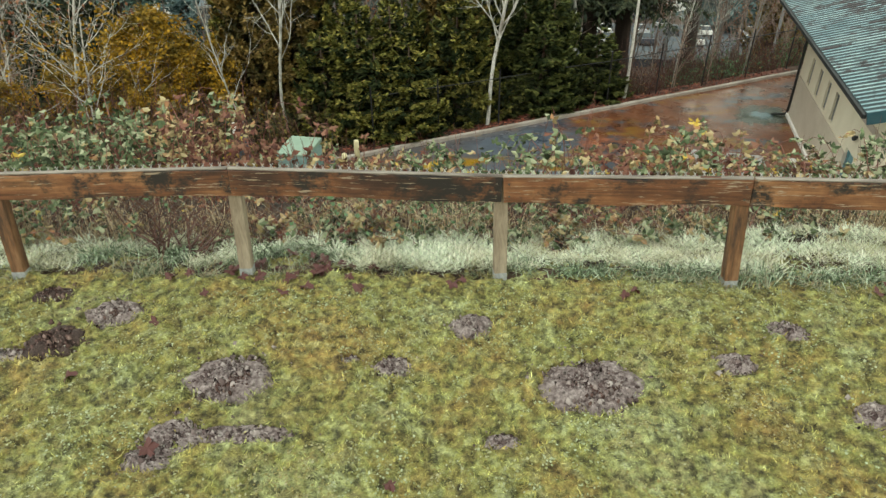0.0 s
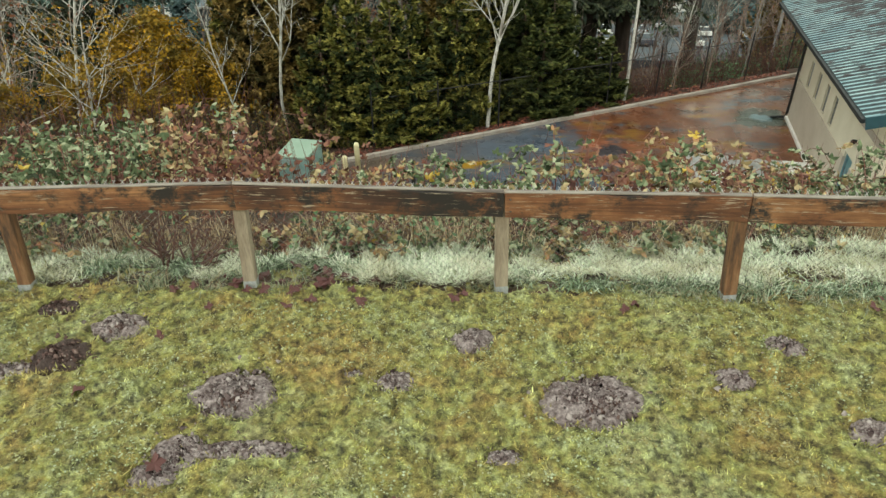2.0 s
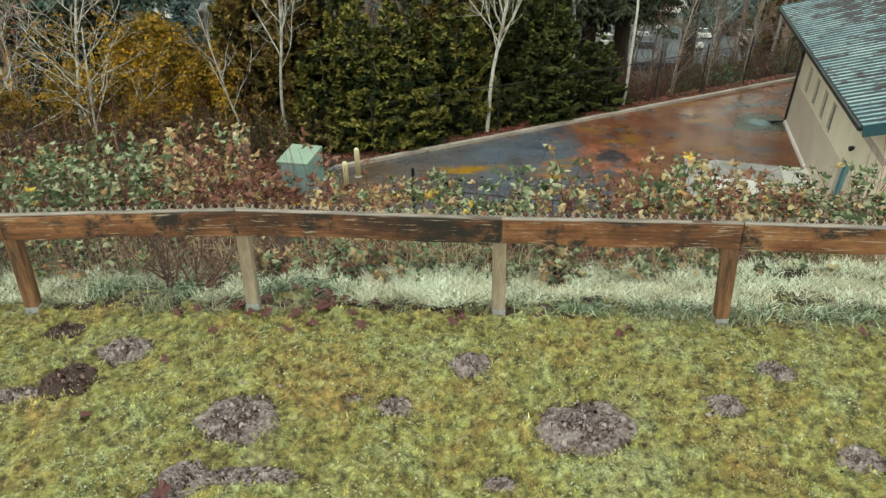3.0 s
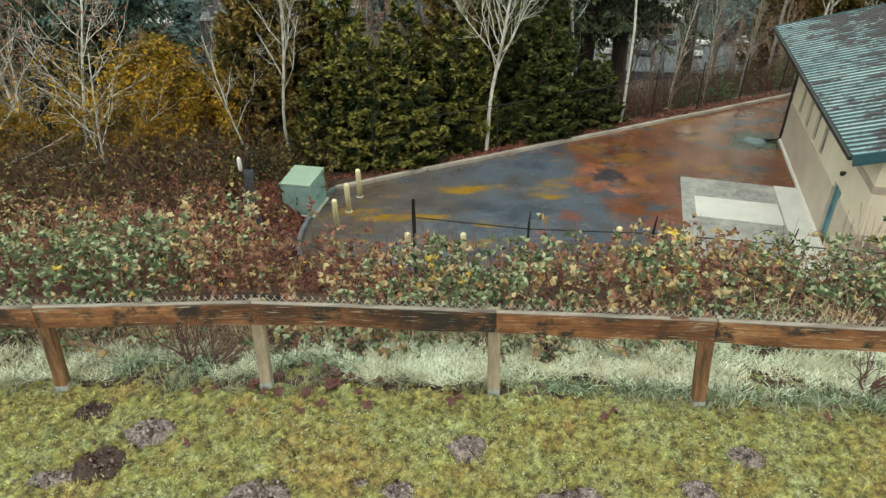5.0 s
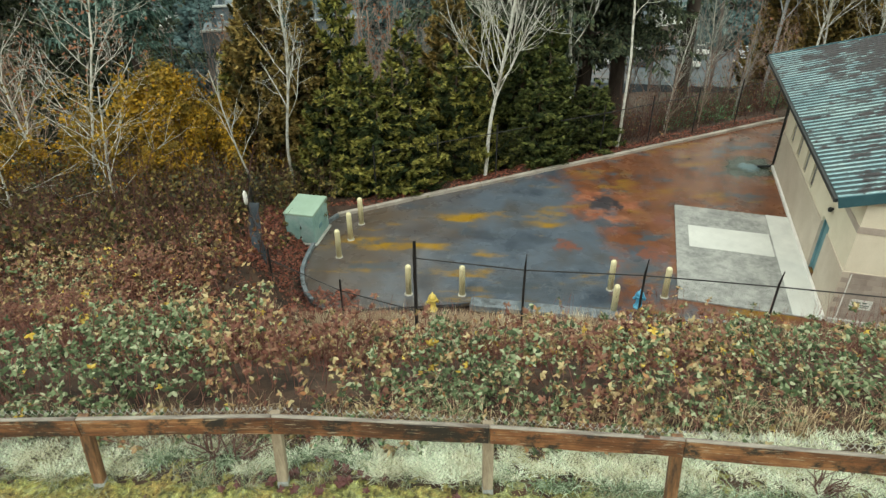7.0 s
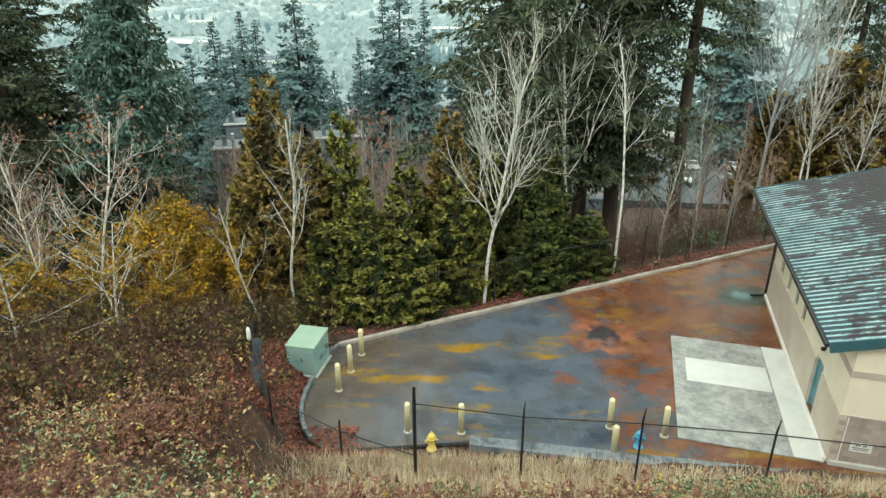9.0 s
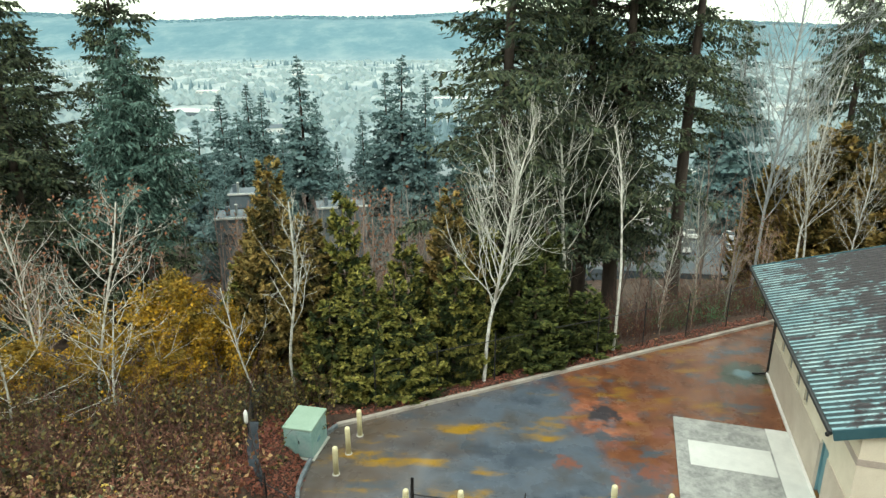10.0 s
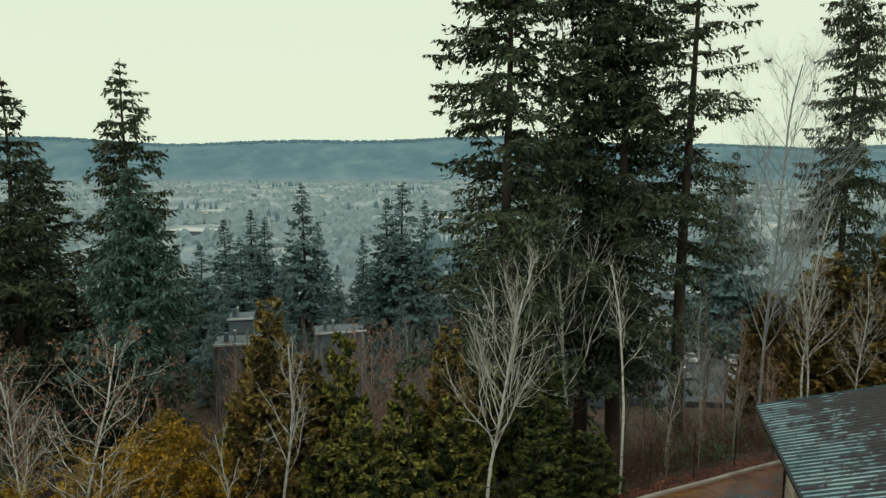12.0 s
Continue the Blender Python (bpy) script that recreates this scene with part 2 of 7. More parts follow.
M["wall_low"] = surface("wall_low", [(0.50, 0.435, 0.35), (0.58, 0.515, 0.43)], 1.0, 0.9, 0.5, 24, fleck=0.16)
M["wall_high"] = surface("wall_high", [(0.70, 0.635, 0.50), (0.78, 0.715, 0.58)], 1.0, 0.9, 0.4, 24, fleck=0.12)
M["wall_band"] = surface("wall_band", [(0.40, 0.34, 0.29), (0.50, 0.43, 0.37)], 1.5, 0.9, 0.4, 24, fleck=0.15)
M["glass_block"] = surface("glass_block", [(0.09, 0.10, 0.10), (0.17, 0.18, 0.175)], 5, 0.3, 0.1, 14)
M["door_teal"] = surface("door_teal", [(0.10, 0.23, 0.27), (0.15, 0.30, 0.34)], 2, 0.45, 0.05, 30, fleck=0.1)
M["fascia"] = surface("fascia", [(0.028, 0.085, 0.105), (0.045, 0.115, 0.14)], 2, 0.4, 0.05, 30, fleck=0.1)
M["gutter"] = surface("gutter", [(0.012, 0.016, 0.018), (0.03, 0.035, 0.038)], 4, 0.5, 0, 30)
M["white_paint"] = surface("white_paint", [(0.70, 0.70, 0.66), (0.80, 0.80, 0.76)], 3, 0.5, 0.05, 30, fleck=0.06)
M["sign_ink"] = surface("sign_ink", [(0.10, 0.14, 0.12), (0.16, 0.22, 0.18)], 9, 0.6, 0, 40)
M["far_wall"] = surface("far_wall", [(0.09, 0.125, 0.15), (0.14, 0.18, 0.205)], 0.3, 0.8, 0, 3)
M["far_wall_white"] = surface("far_wall_white", [(0.62, 0.64, 0.62), (0.74, 0.75, 0.72)], 0.3, 0.8, 0, 3)
M["far_wall_red"] = surface("far_wall_red", [(0.34, 0.15, 0.14), (0.40, 0.20, 0.18)], 0.3, 0.8, 0, 3)
M["far_roof"] = surface("far_roof", [(0.085, 0.12, 0.145), (0.14, 0.18, 0.205)], 0.3, 0.7, 0, 3)
M["far_roof_pale"] = surface("far_roof_pale", [(0.55, 0.58, 0.57), (0.72, 0.74, 0.70)], 0.3, 0.7, 0, 3)
M["far_asphalt"] = surface("far_asphalt", [(0.045, 0.06, 0.075), (0.075, 0.095, 0.11), (0.13, 0.115, 0.12)], 0.12, 0.95, 0, 2)
M["far_pane"] = surface("far_pane", [(0.05, 0.07, 0.08), (0.10, 0.12, 0.13)], 0.5, 0.15, 0, 3)
M["car_paint"] = surface("car_paint", [(0.45, 0.46, 0.47), (0.62, 0.62, 0.62)], 0.2, 0.3, 0, 5)
M["car_dark"] = surface("car_dark", [(0.05, 0.06, 0.08), (0.09, 0.10, 0.12)], 0.2, 0.3, 0, 5)
M["tyre"] = surface("tyre", [(0.015, 0.015, 0.015), (0.03, 0.03, 0.03)], 5, 0.9, 0, 30)
# valley and ridge trees: the haze in front of them is in the colour
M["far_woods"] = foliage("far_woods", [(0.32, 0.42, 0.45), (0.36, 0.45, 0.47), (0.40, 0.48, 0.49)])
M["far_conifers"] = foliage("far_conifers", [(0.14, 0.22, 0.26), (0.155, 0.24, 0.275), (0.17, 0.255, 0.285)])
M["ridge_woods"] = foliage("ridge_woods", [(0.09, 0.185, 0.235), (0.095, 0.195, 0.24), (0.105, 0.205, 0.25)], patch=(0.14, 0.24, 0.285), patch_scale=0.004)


def ground_material():
    """Soil and thin turf near by, leaf mould on the slopes, pale mottled fields down in the valley; haze is mixed into
    the far colours.
    """
    m, n, l, b = start_material("ground")
    geo = n.new("ShaderNodeNewGeometry").outputs["Position"]
    xyz = n.new("ShaderNodeSeparateXYZ")
    l.new(geo, xyz.inputs[0])
    lawn = ramp_into(n, l, noise_of(n, l, 2.2, 6, 0.65, geo), [(0.085, 0.07, 0.022), (0.12, 0.125, 0.038), (0.17, 0.19, 0.08)])
    mould = ramp_into(n, l, noise_of(n, l, 1.3, 6, 0.7, geo), [(0.022, 0.014, 0.010), (0.065, 0.038, 0.025), (0.115, 0.065, 0.042)])
    # fields and ridge: distance haze is painted into these two ramps
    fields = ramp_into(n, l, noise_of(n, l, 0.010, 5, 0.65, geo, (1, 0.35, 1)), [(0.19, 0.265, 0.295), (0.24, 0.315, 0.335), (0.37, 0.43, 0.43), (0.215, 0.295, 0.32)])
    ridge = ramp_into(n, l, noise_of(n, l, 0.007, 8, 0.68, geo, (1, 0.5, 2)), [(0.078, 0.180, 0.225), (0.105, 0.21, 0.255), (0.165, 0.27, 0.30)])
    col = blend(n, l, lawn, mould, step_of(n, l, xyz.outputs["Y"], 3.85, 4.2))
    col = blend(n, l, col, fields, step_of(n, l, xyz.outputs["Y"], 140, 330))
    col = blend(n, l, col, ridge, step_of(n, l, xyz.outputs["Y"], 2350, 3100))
    l.new(col, b.inputs["Base Color"])
    b.inputs["Roughness"].default_value = 0.95
    add_bump(n, l, b, noise_of(n, l, 30, 6, 0.7, geo), 0.8, 0.03)
    return m


def pavement_material():
    """Wet asphalt under a film of rust-brown and ochre sediment, with cleaner blue-grey patches; some reflected sky is
    mixed into the asphalt's blue.
    """
    m, n, l, b = start_material("wet_asphalt")
    geo = n.new("ShaderNodeNewGeometry").outputs["Position"]
    xyz = n.new("ShaderNodeSeparateXYZ")
    l.new(geo, xyz.inputs[0])
    grain = noise_of(n, l, 60, 4, 0.7, geo)
    # the blue tint carries part of the sky's reflection on the wet surface
    asphalt = ramp_into(n, l, noise_of(n, l, 0.5, 5, 0.6, geo), [(0.046, 0.060, 0.080), (0.096, 0.120, 0.150), (0.075, 0.078, 0.082)])
    rust = ramp_into(n, l, noise_of(n, l, 0.9, 7, 0.65, geo), [(0.075, 0.032, 0.018), (0.155, 0.060, 0.029), (0.19, 0.085, 0.042)])

    def line(ax, ay, c, wobble):
        """ax * x + ay * y + c, with a noisy wobble."""
        add = None
        for socket, k in ((xyz.outputs["X"], ax), (xyz.outputs["Y"], ay), (noise_of(n, l, 0.45, 5, 0.6, geo), wobble)):
            mm = n.new("ShaderNodeMath")
            mm.operation = "MULTIPLY_ADD"
            mm.inputs[1].default_value = k
            l.new(socket, mm.inputs[0])
            if add is None:
                mm.inputs[2].default_value = c
            else:
                l.new(add, mm.inputs[2])
            add = mm.outputs[0]
        return add

    right = step_of(n, l, line(1.0, 0.22, -18.2, 13.0), -0.9, 0.9)
    left = step_of(n, l, line(-0.8, 0.25, -9.8, 9.0), -1.0, 2.5)
    col = blend(n, l, asphalt, rust, right)
    lk = n.new("ShaderNodeMath")
    lk.operation = "MULTIPLY"
    lk.inputs[1].default_value = 0.55
    l.new(left, lk.inputs[0])
    col = blend(n, l, col, (0.12, 0.075, 0.035), lk.outputs[0])
    streak = step_of(n, l, noise_of(n, l, 0.8, 6, 0.65, geo, (0.34, 1.0, 1)), 0.55, 0.66)
    ochre = ramp_into(n, l, grain, [(0.20, 0.115, 0.010), (0.34, 0.20, 0.022)])
    col = blend(n, l, col, ochre, streak)
    clean = step_of(n, l, noise_of(n, l, 0.9, 7, 0.7, geo, (0.5, 1.0, 1)), 0.545, 0.64)
    col = blend(n, l, col, (0.065, 0.08, 0.095), clean)
    # small rusty blots round old leaks
    for bx, by, size in ((4.85, 22.25, 0.4), (6.45, 20.95, 0.35), (8.3, 21.6, 0.6), (7.0, 23.4, 0.4), (9.3, 24.0, 0.5)):
        spot = n.new("ShaderNodeVectorMath")
        spot.operation = "DISTANCE"
        spot.inputs[1].default_value = (bx, by, -8.2)
        l.new(geo, spot.inputs[0])
        edge = n.new("ShaderNodeMath")
        edge.operation = "MULTIPLY_ADD"
        edge.inputs[1].default_value = 2.4
        l.new(noise_of(n, l, 1.9, 5, 0.65, geo), edge.inputs[0])
        l.new(spot.outputs["Value"], edge.inputs[2])
        col = blend(n, l, col, (0.185, 0.078, 0.055), step_of(n, l, edge.outputs[0], 1.25 + size, 0.95 + size))
        col = blend(n, l, col, (0.09, 0.075, 0.075), step_of(n, l, edge.outputs[0], 0.95 + size * 0.7, 0.75 + size * 0.7))
    # the round oil patch with its rusty ring
    off = n.new("ShaderNodeVectorMath")
    off.operation = "DISTANCE"
    off.inputs[1].default_value = (7.05, 25.65, -8.2)
    l.new(geo, off.inputs[0])
    dist = n.new("ShaderNodeMath")
    dist.operation = "MULTIPLY_ADD"
    dist.inputs[1].default_value = 2.2
    l.new(noise_of(n, l, 1.6, 4, 0.6, geo), dist.inputs[0])
    l.new(off.outputs["Value"], dist.inputs[2])
    ring = ramp_into(n, l, noise_of(n, l, 2.2, 5, 0.6, geo), [(0.20, 0.07, 0.04), (0.36, 0.15, 0.085)])
    inner = step_of(n, l, dist.outputs[0], 1.9, 1.6)
    outer = step_of(n, l, dist.outputs[0], 2.75, 2.3)
    worn = n.new("ShaderNodeMath")
    worn.operation = "MULTIPLY"
    l.new(outer, worn.inputs[0])
    l.new(step_of(n, l, noise_of(n, l, 1.3, 5, 0.7, geo, (0.5, 1, 1)), 0.40, 0.52), worn.inputs[1])
    col = blend(n, l, col, ring, worn.outputs[0])
    col = blend(n, l, col, (0.045, 0.04, 0.045), inner)
    # pale turquoise bloom where the downpipe lets its water out
    out = n.new("ShaderNodeVectorMath")
    out.operation = "DISTANCE"
    out.inputs[1].default_value = (14.85, 29.25, -8.2)
    l.new(geo, out.inputs[0])
    spill = n.new("ShaderNodeMath")
    spill.operation = "MULTIPLY_ADD"
    spill.inputs[1].default_value = 2.4
    l.new(noise_of(n, l, 1.4, 5, 0.65, geo), spill.inputs[0])
    l.new(out.outputs["Value"], spill.inputs[2])
    col = blend(n, l, col, (0.035, 0.05, 0.035), step_of(n, l, spill.outputs[0], 2.7, 2.2))
    col = blend(n, l, col, (0.10, 0.185, 0.21), step_of(n, l, spill.outputs[0], 1.75, 1.35))
    l.new(col, b.inputs["Base Color"])
    wet = n.new("ShaderNodeMapRange")
    wet.inputs["From Min"].default_value, wet.inputs["From Max"].default_value = 0.35, 0.65
    wet.inputs["To Min"].default_value, wet.inputs["To Max"].default_value = 0.07, 0.45
    l.new(noise_of(n, l, 0.7, 5, 0.65, geo), wet.inputs["Value"])
    l.new(wet.outputs["Result"], b.inputs["Roughness"])
    b.inputs["Specular IOR Level"].default_value = 0.32
    add_bump(n, l, b, grain, 0.15, 0.004)
    return m


def roof_material(name, shade):
    """Blue-green painted steel with dark moss and leaf stains higher up; shade scales the paint, dark for shaded pans
    and bright for lit ribs.
    """
    m, n, l, b = start_material(name)
    geo = n.new("ShaderNodeNewGeometry").outputs["Position"]
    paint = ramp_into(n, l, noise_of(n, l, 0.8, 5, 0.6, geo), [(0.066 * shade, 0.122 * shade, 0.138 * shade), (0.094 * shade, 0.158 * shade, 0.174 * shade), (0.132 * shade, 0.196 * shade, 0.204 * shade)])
    moss = ramp_into(n, l, noise_of(n, l, 9, 5, 0.7, geo), [(0.016, 0.017, 0.021), (0.044, 0.037, 0.042)])
    xyz = n.new("ShaderNodeSeparateXYZ")
    l.new(geo, xyz.inputs[0])
    up = step_of(n, l, xyz.outputs["Z"], -3.6, -2.2)
    k = n.new("ShaderNodeMath")
    k.operation = "MULTIPLY_ADD"
    k.inputs[1].default_value = 0.20
    l.new(up, k.inputs[0])
    l.new(noise_of(n, l, 1.5, 7, 0.75, geo, (0.7, 1, 1)), k.inputs[2])
    l.new(blend(n, l, paint, moss, step_of(n, l, k.outputs[0], 0.55, 0.61)), b.inputs["Base Color"])
    b.inputs["Roughness"].default_value = 0.5
    return m


def rail_material():
    """Red-brown stain on a plank: grain along it, black weathered blotches, thin pale flakes."""
    m, n, l, b = start_material("rail_wood")
    obj = n.new("ShaderNodeTexCoord").outputs["Object"]
    shift = n.new("ShaderNodeVectorMath")
    scatter = n.new("ShaderNodeVectorMath")
    scatter.operation = "SCALE"
    scatter.inputs[0].default_value = (37.0, 11.0, 5.0)
    l.new(n.new("ShaderNodeObjectInfo").outputs["Random"], scatter.inputs["Scale"])
    l.new(obj, shift.inputs[0])
    l.new(scatter.outputs["Vector"], shift.inputs[1])
    pos = shift.outputs["Vector"]
    broad = ramp_into(n, l, noise_of(n, l, 3.0, 5, 0.6, pos, (0.5, 1, 1)), [(0.055, 0.024, 0.015), (0.17, 0.066, 0.028), (0.34, 0.165, 0.075)])
    grain = noise_of(n, l, 14, 6, 0.7, pos, (0.12, 3, 3))
    col = blend(n, l, broad, blend(n, l, (0.35, 0.32, 0.3), (1.35, 1.35, 1.35), step_of(n, l, grain, 0.3, 0.7)), 1.0, "MULTIPLY")
    col = blend(n, l, col, (0.016, 0.012, 0.011), step_of(n, l, noise_of(n, l, 3.4, 7, 0.72, pos, (0.8, 1, 1)), 0.49, 0.58))
    col = blend(n, l, col, (0.34, 0.27, 0.20), step_of(n, l, noise_of(n, l, 26, 5, 0.7, pos, (0.16, 1, 2)), 0.585, 0.65))
    l.new(col, b.inputs["Base Color"])
    b.inputs["Roughness"].default_value = 0.65
    add_bump(n, l, b, grain, 0.5, 0.008)
    return m


M["rail_wood"] = rail_material()


def pad_material():
    m, n, l, b = start_material("pad_concrete")
    geo = n.new("ShaderNodeTexCoord").outputs["Object"]
    pale = ramp_into(n, l, noise_of(n, l, 1.5, 6, 0.7, geo), [(0.26, 0.27, 0.26), (0.38, 0.39, 0.37), (0.46, 0.47, 0.45)])
    algae = ramp_into(n, l, noise_of(n, l, 6, 6, 0.75, geo), [(0.17, 0.18, 0.175), (0.31, 0.32, 0.305)])
    k = step_of(n, l, noise_of(n, l, 1.1, 7, 0.75, geo), 0.42, 0.60)
    l.new(blend(n, l, pale, algae, k), b.inputs["Base Color"])
    b.inputs["Roughness"].default_value = 0.75
    add_bump(n, l, b, noise_of(n, l, 40, 5, 0.7, geo), 0.2, 0.006)
    return m


def block_material():
    """Tan split-face block: a rough grain, faint streaks of damp and a tint of its own for every block."""
    m, n, l, b = start_material("block")
    geo = n.new("ShaderNodeNewGeometry").outputs["Position"]
    base = ramp_into(n, l, noise_of(n, l, 1.2, 6, 0.65, geo, (1, 1, 0.5)), [(0.31, 0.255, 0.22), (0.39, 0.33, 0.285), (0.44, 0.385, 0.335)])
    own = n.new("ShaderNodeMapRange")
    own.inputs["To Min"].default_value, own.inputs["To Max"].default_value = 0.86, 1.08
    l.new(n.new("ShaderNodeObjectInfo").outputs["Random"], own.inputs["Value"])
    tint = n.new("ShaderNodeVectorMath")
    tint.operation = "SCALE"
    l.new(base, tint.inputs[0])
    l.new(own.outputs["Result"], tint.inputs["Scale"])
    l.new(tint.outputs["Vector"], b.inputs["Base Color"])
    b.inputs["Roughness"].default_value = 0.92
    add_bump(n, l, b, noise_of(n, l, 30, 6, 0.75, geo), 0.7, 0.012)
    return m


def lawn_material(name, lo, hi):
    """Mossy winter turf: green, olive, straw and pale blue-green mixed at two scales, with light and shade of the
    clumps painted over.
    """
    m, n, l, b = start_material(name)
    geo = n.new("ShaderNodeNewGeometry")
    pos = geo.outputs["Position"]
    broad = ramp_into(n, l, noise_of(n, l, 1.3, 5, 0.65, pos), [(0.20, 0.115, 0.036), (0.19, 0.145, 0.045), (0.145, 0.14, 0.038), (0.15, 0.16, 0.052), (0.205, 0.23, 0.125)], 0.38, 0.23)
    small = ramp_into(n, l, noise_of(n, l, 24, 6, 0.8, pos), [(0.022, 0.022, 0.006), (0.10, 0.095, 0.022), (0.17, 0.175, 0.06), (0.38, 0.36, 0.18)])
    mid = ramp_into(n, l, noise_of(n, l, 8, 5, 0.7, pos), [(0.075, 0.040, 0.016), (0.14, 0.098, 0.03), (0.105, 0.108, 0.03), (0.13, 0.145, 0.045), (0.22, 0.255, 0.14)], 0.40, 0.20)
    # noise-placed dark gaps and lit clumps, painted since the relief shades too little
    clump_shade = blend(n, l, (0.20, 0.19, 0.17), (1.75, 1.75, 1.65), step_of(n, l, noise_of(n, l, 15, 6, 0.72, pos), 0.37, 0.62))
    col = blend(n, l, blend(n, l, blend(n, l, broad, mid, 0.5), small, 0.3), clump_shade, 1.0, "MULTIPLY")
    dark = n.new("ShaderNodeMapRange")
    dark.inputs["To Min"].default_value, dark.inputs["To Max"].default_value = lo, hi
    l.new(geo.outputs["Random Per Island"], dark.inputs["Value"])
    mul = n.new("ShaderNodeVectorMath")
    mul.operation = "SCALE"
    l.new(col, mul.inputs[0])
    l.new(dark.outputs["Result"], mul.inputs["Scale"])
    l.new(mul.outputs["Vector"], b.inputs["Base Color"])
    b.inputs["Roughness"].default_value = 0.75
    add_bump(n, l, b, noise_of(n, l, 90, 5, 0.75, pos), 0.9, 0.012)
    return m


M["grass_lawn"], M["moss"] = lawn_material("lawn_turf", 0.9, 3.0), lawn_material("moss", 1.42, 1.42)
M["block"] = block_material()
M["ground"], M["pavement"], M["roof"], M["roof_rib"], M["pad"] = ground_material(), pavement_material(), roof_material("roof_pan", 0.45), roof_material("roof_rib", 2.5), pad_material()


# ---- mesh helpers ----
def part(name, bm, material, parent=None, label=""):
    """Links a bmesh as one mesh object under a thing or a part."""
    me = bpy.data.meshes.new(name)
    bm.to_mesh(me)
    bm.free()
    me.materials.append(M[material])
    ob = new(name, me)
    ob.parent = parent
    if label:
        ob["label"] = label
    return ob


class Soup:
    """Many quads, gathered as arrays and made into one mesh."""

    def __init__(self):
        self.v, self.f, self.n = [], [], 0

    def add(self, verts, faces):
        verts = np.asarray(verts, float).reshape(-1, 3)
        self.v.append(verts)
        self.f.append(np.asarray(faces, int).reshape(-1, 4) + self.n)
        self.n += len(verts)

    def tube(self, points, radii, sides=4):
        p = np.asarray(points, float)
        d = np.gradient(p, axis=0)
        d /= np.linalg.norm(d, axis=1, keepdims=True) + 1e-9
        ref = np.where(np.abs(d[:, 2:]) > 0.9, np.array([[1.0, 0, 0]]), np.array([[0, 0, 1.0]]))
        a = np.cross(d, ref)
        a /= np.linalg.norm(a, axis=1, keepdims=True) + 1e-9
        b = np.cross(d, a)
        w = np.arange(sides) * 2 * np.pi / sides
        ring = a[:, None] * np.cos(w)[None, :, None] + b[:, None] * np.sin(w)[None, :, None]
        v = p[:, None] + ring * np.asarray(radii, float)[:, None, None]
        i = np.arange(len(p) - 1)[:, None] * sides
        j = np.arange(sides)[None]
        k = (j + 1) % sides
        self.add(v, np.stack([i + j, i + k, i + sides + k, i + sides + j], -1))

    def leaves(self, at, way, side, length, width, fold=0.0):
        """Pointed leaves from a stalk end, along way, as wide as side * width, sides raised by fold."""
        at, way, side = (np.asarray(q, float) for q in (at, way, side))
        n = len(at)
        length, width = np.broadcast_to(length, n)[:, None], np.broadcast_to(width, n)[:, None]
        up = np.cross(side, way) * fold * width
        v = np.stack([at, at + way * length * 0.42 + side * width + up, at + way * length, at + way * length * 0.42 - side * width + up], 1)
        self.add(v, np.arange(4 * n).reshape(n, 4))

    def leaflets(self, at, way, side, length, width, fold=0.5):
        """Oval leaflets folded up along the midrib, two quads each, with a drooping tip."""
        n = len(at)
        length, width = np.broadcast_to(length, n)[:, None], np.broadcast_to(width, n)[:, None]
        up = np.cross(side, way)
        tip = at + way * length - up * length * 0.12
        rows = [at]
        for sgn in (1, -1):
            rows.append(at + way * length * 0.28 + side * width * 0.92 * sgn + up * width * fold)
            rows.append(at + way * length * 0.68 + side * width * 0.74 * sgn + up * width * fold * 0.8)
        v = np.stack([*rows, tip], 1)
        self.add(v, (np.arange(n)[:, None] * 6 + np.array([[0, 1, 2, 5, 0, 5, 4, 3]])).reshape(-1, 4))

    def mesh(self, name, material, smooth=False):
        v, f = np.concatenate(self.v), np.concatenate(self.f)
        me = bpy.data.meshes.new(name)
        me.vertices.add(len(v))
        me.vertices.foreach_set("co", v.ravel().astype(np.float32))
        me.loops.add(f.size)
        me.loops.foreach_set("vertex_index", f.ravel().astype(np.int32))
        me.polygons.add(len(f))
        me.polygons.foreach_set("loop_start", np.arange(0, f.size, 4, dtype=np.int32))
        me.update(calc_edges=True)
        if smooth:
            me.shade_smooth()
        me.materials.append(M[material])
        return me

    def part(self, name, material, parent=None, label="", smooth=False, kind=""):
        ob = new(name, self.mesh(name, material, smooth))
        ob.parent = parent
        if kind:
            ob["kind"] = kind
        if label:
            ob["label"] = label
        return ob


def unit(v):
    v = np.asarray(v, float)
    return v / (np.linalg.norm(v, axis=-1, keepdims=True) + 1e-9)


def thing(name, m, label, category, group="", kind=""):
    e = new(name)
    e.matrix_world = m
    return tagged(e, label, category, group, kind)


def box_bm(sx, sy, sz, bevel=0.0, at=(0, 0, 0), bm=None):
    """A box standing on z = 0 at the given foot, centred in x and y."""
    bm = bm or bmesh.new()
    out = bmesh.ops.create_cube(bm, size=1, matrix=Matrix.Translation((at[0], at[1], at[2] + sz / 2)) @ Matrix.Diagonal((sx, sy, sz, 1)))
    if bevel:
        edges = list({e for v in out["verts"] for e in v.link_edges})
        bmesh.ops.bevel(bm, geom=edges, offset=bevel, segments=2, affect="EDGES", profile=0.5)
    return bm


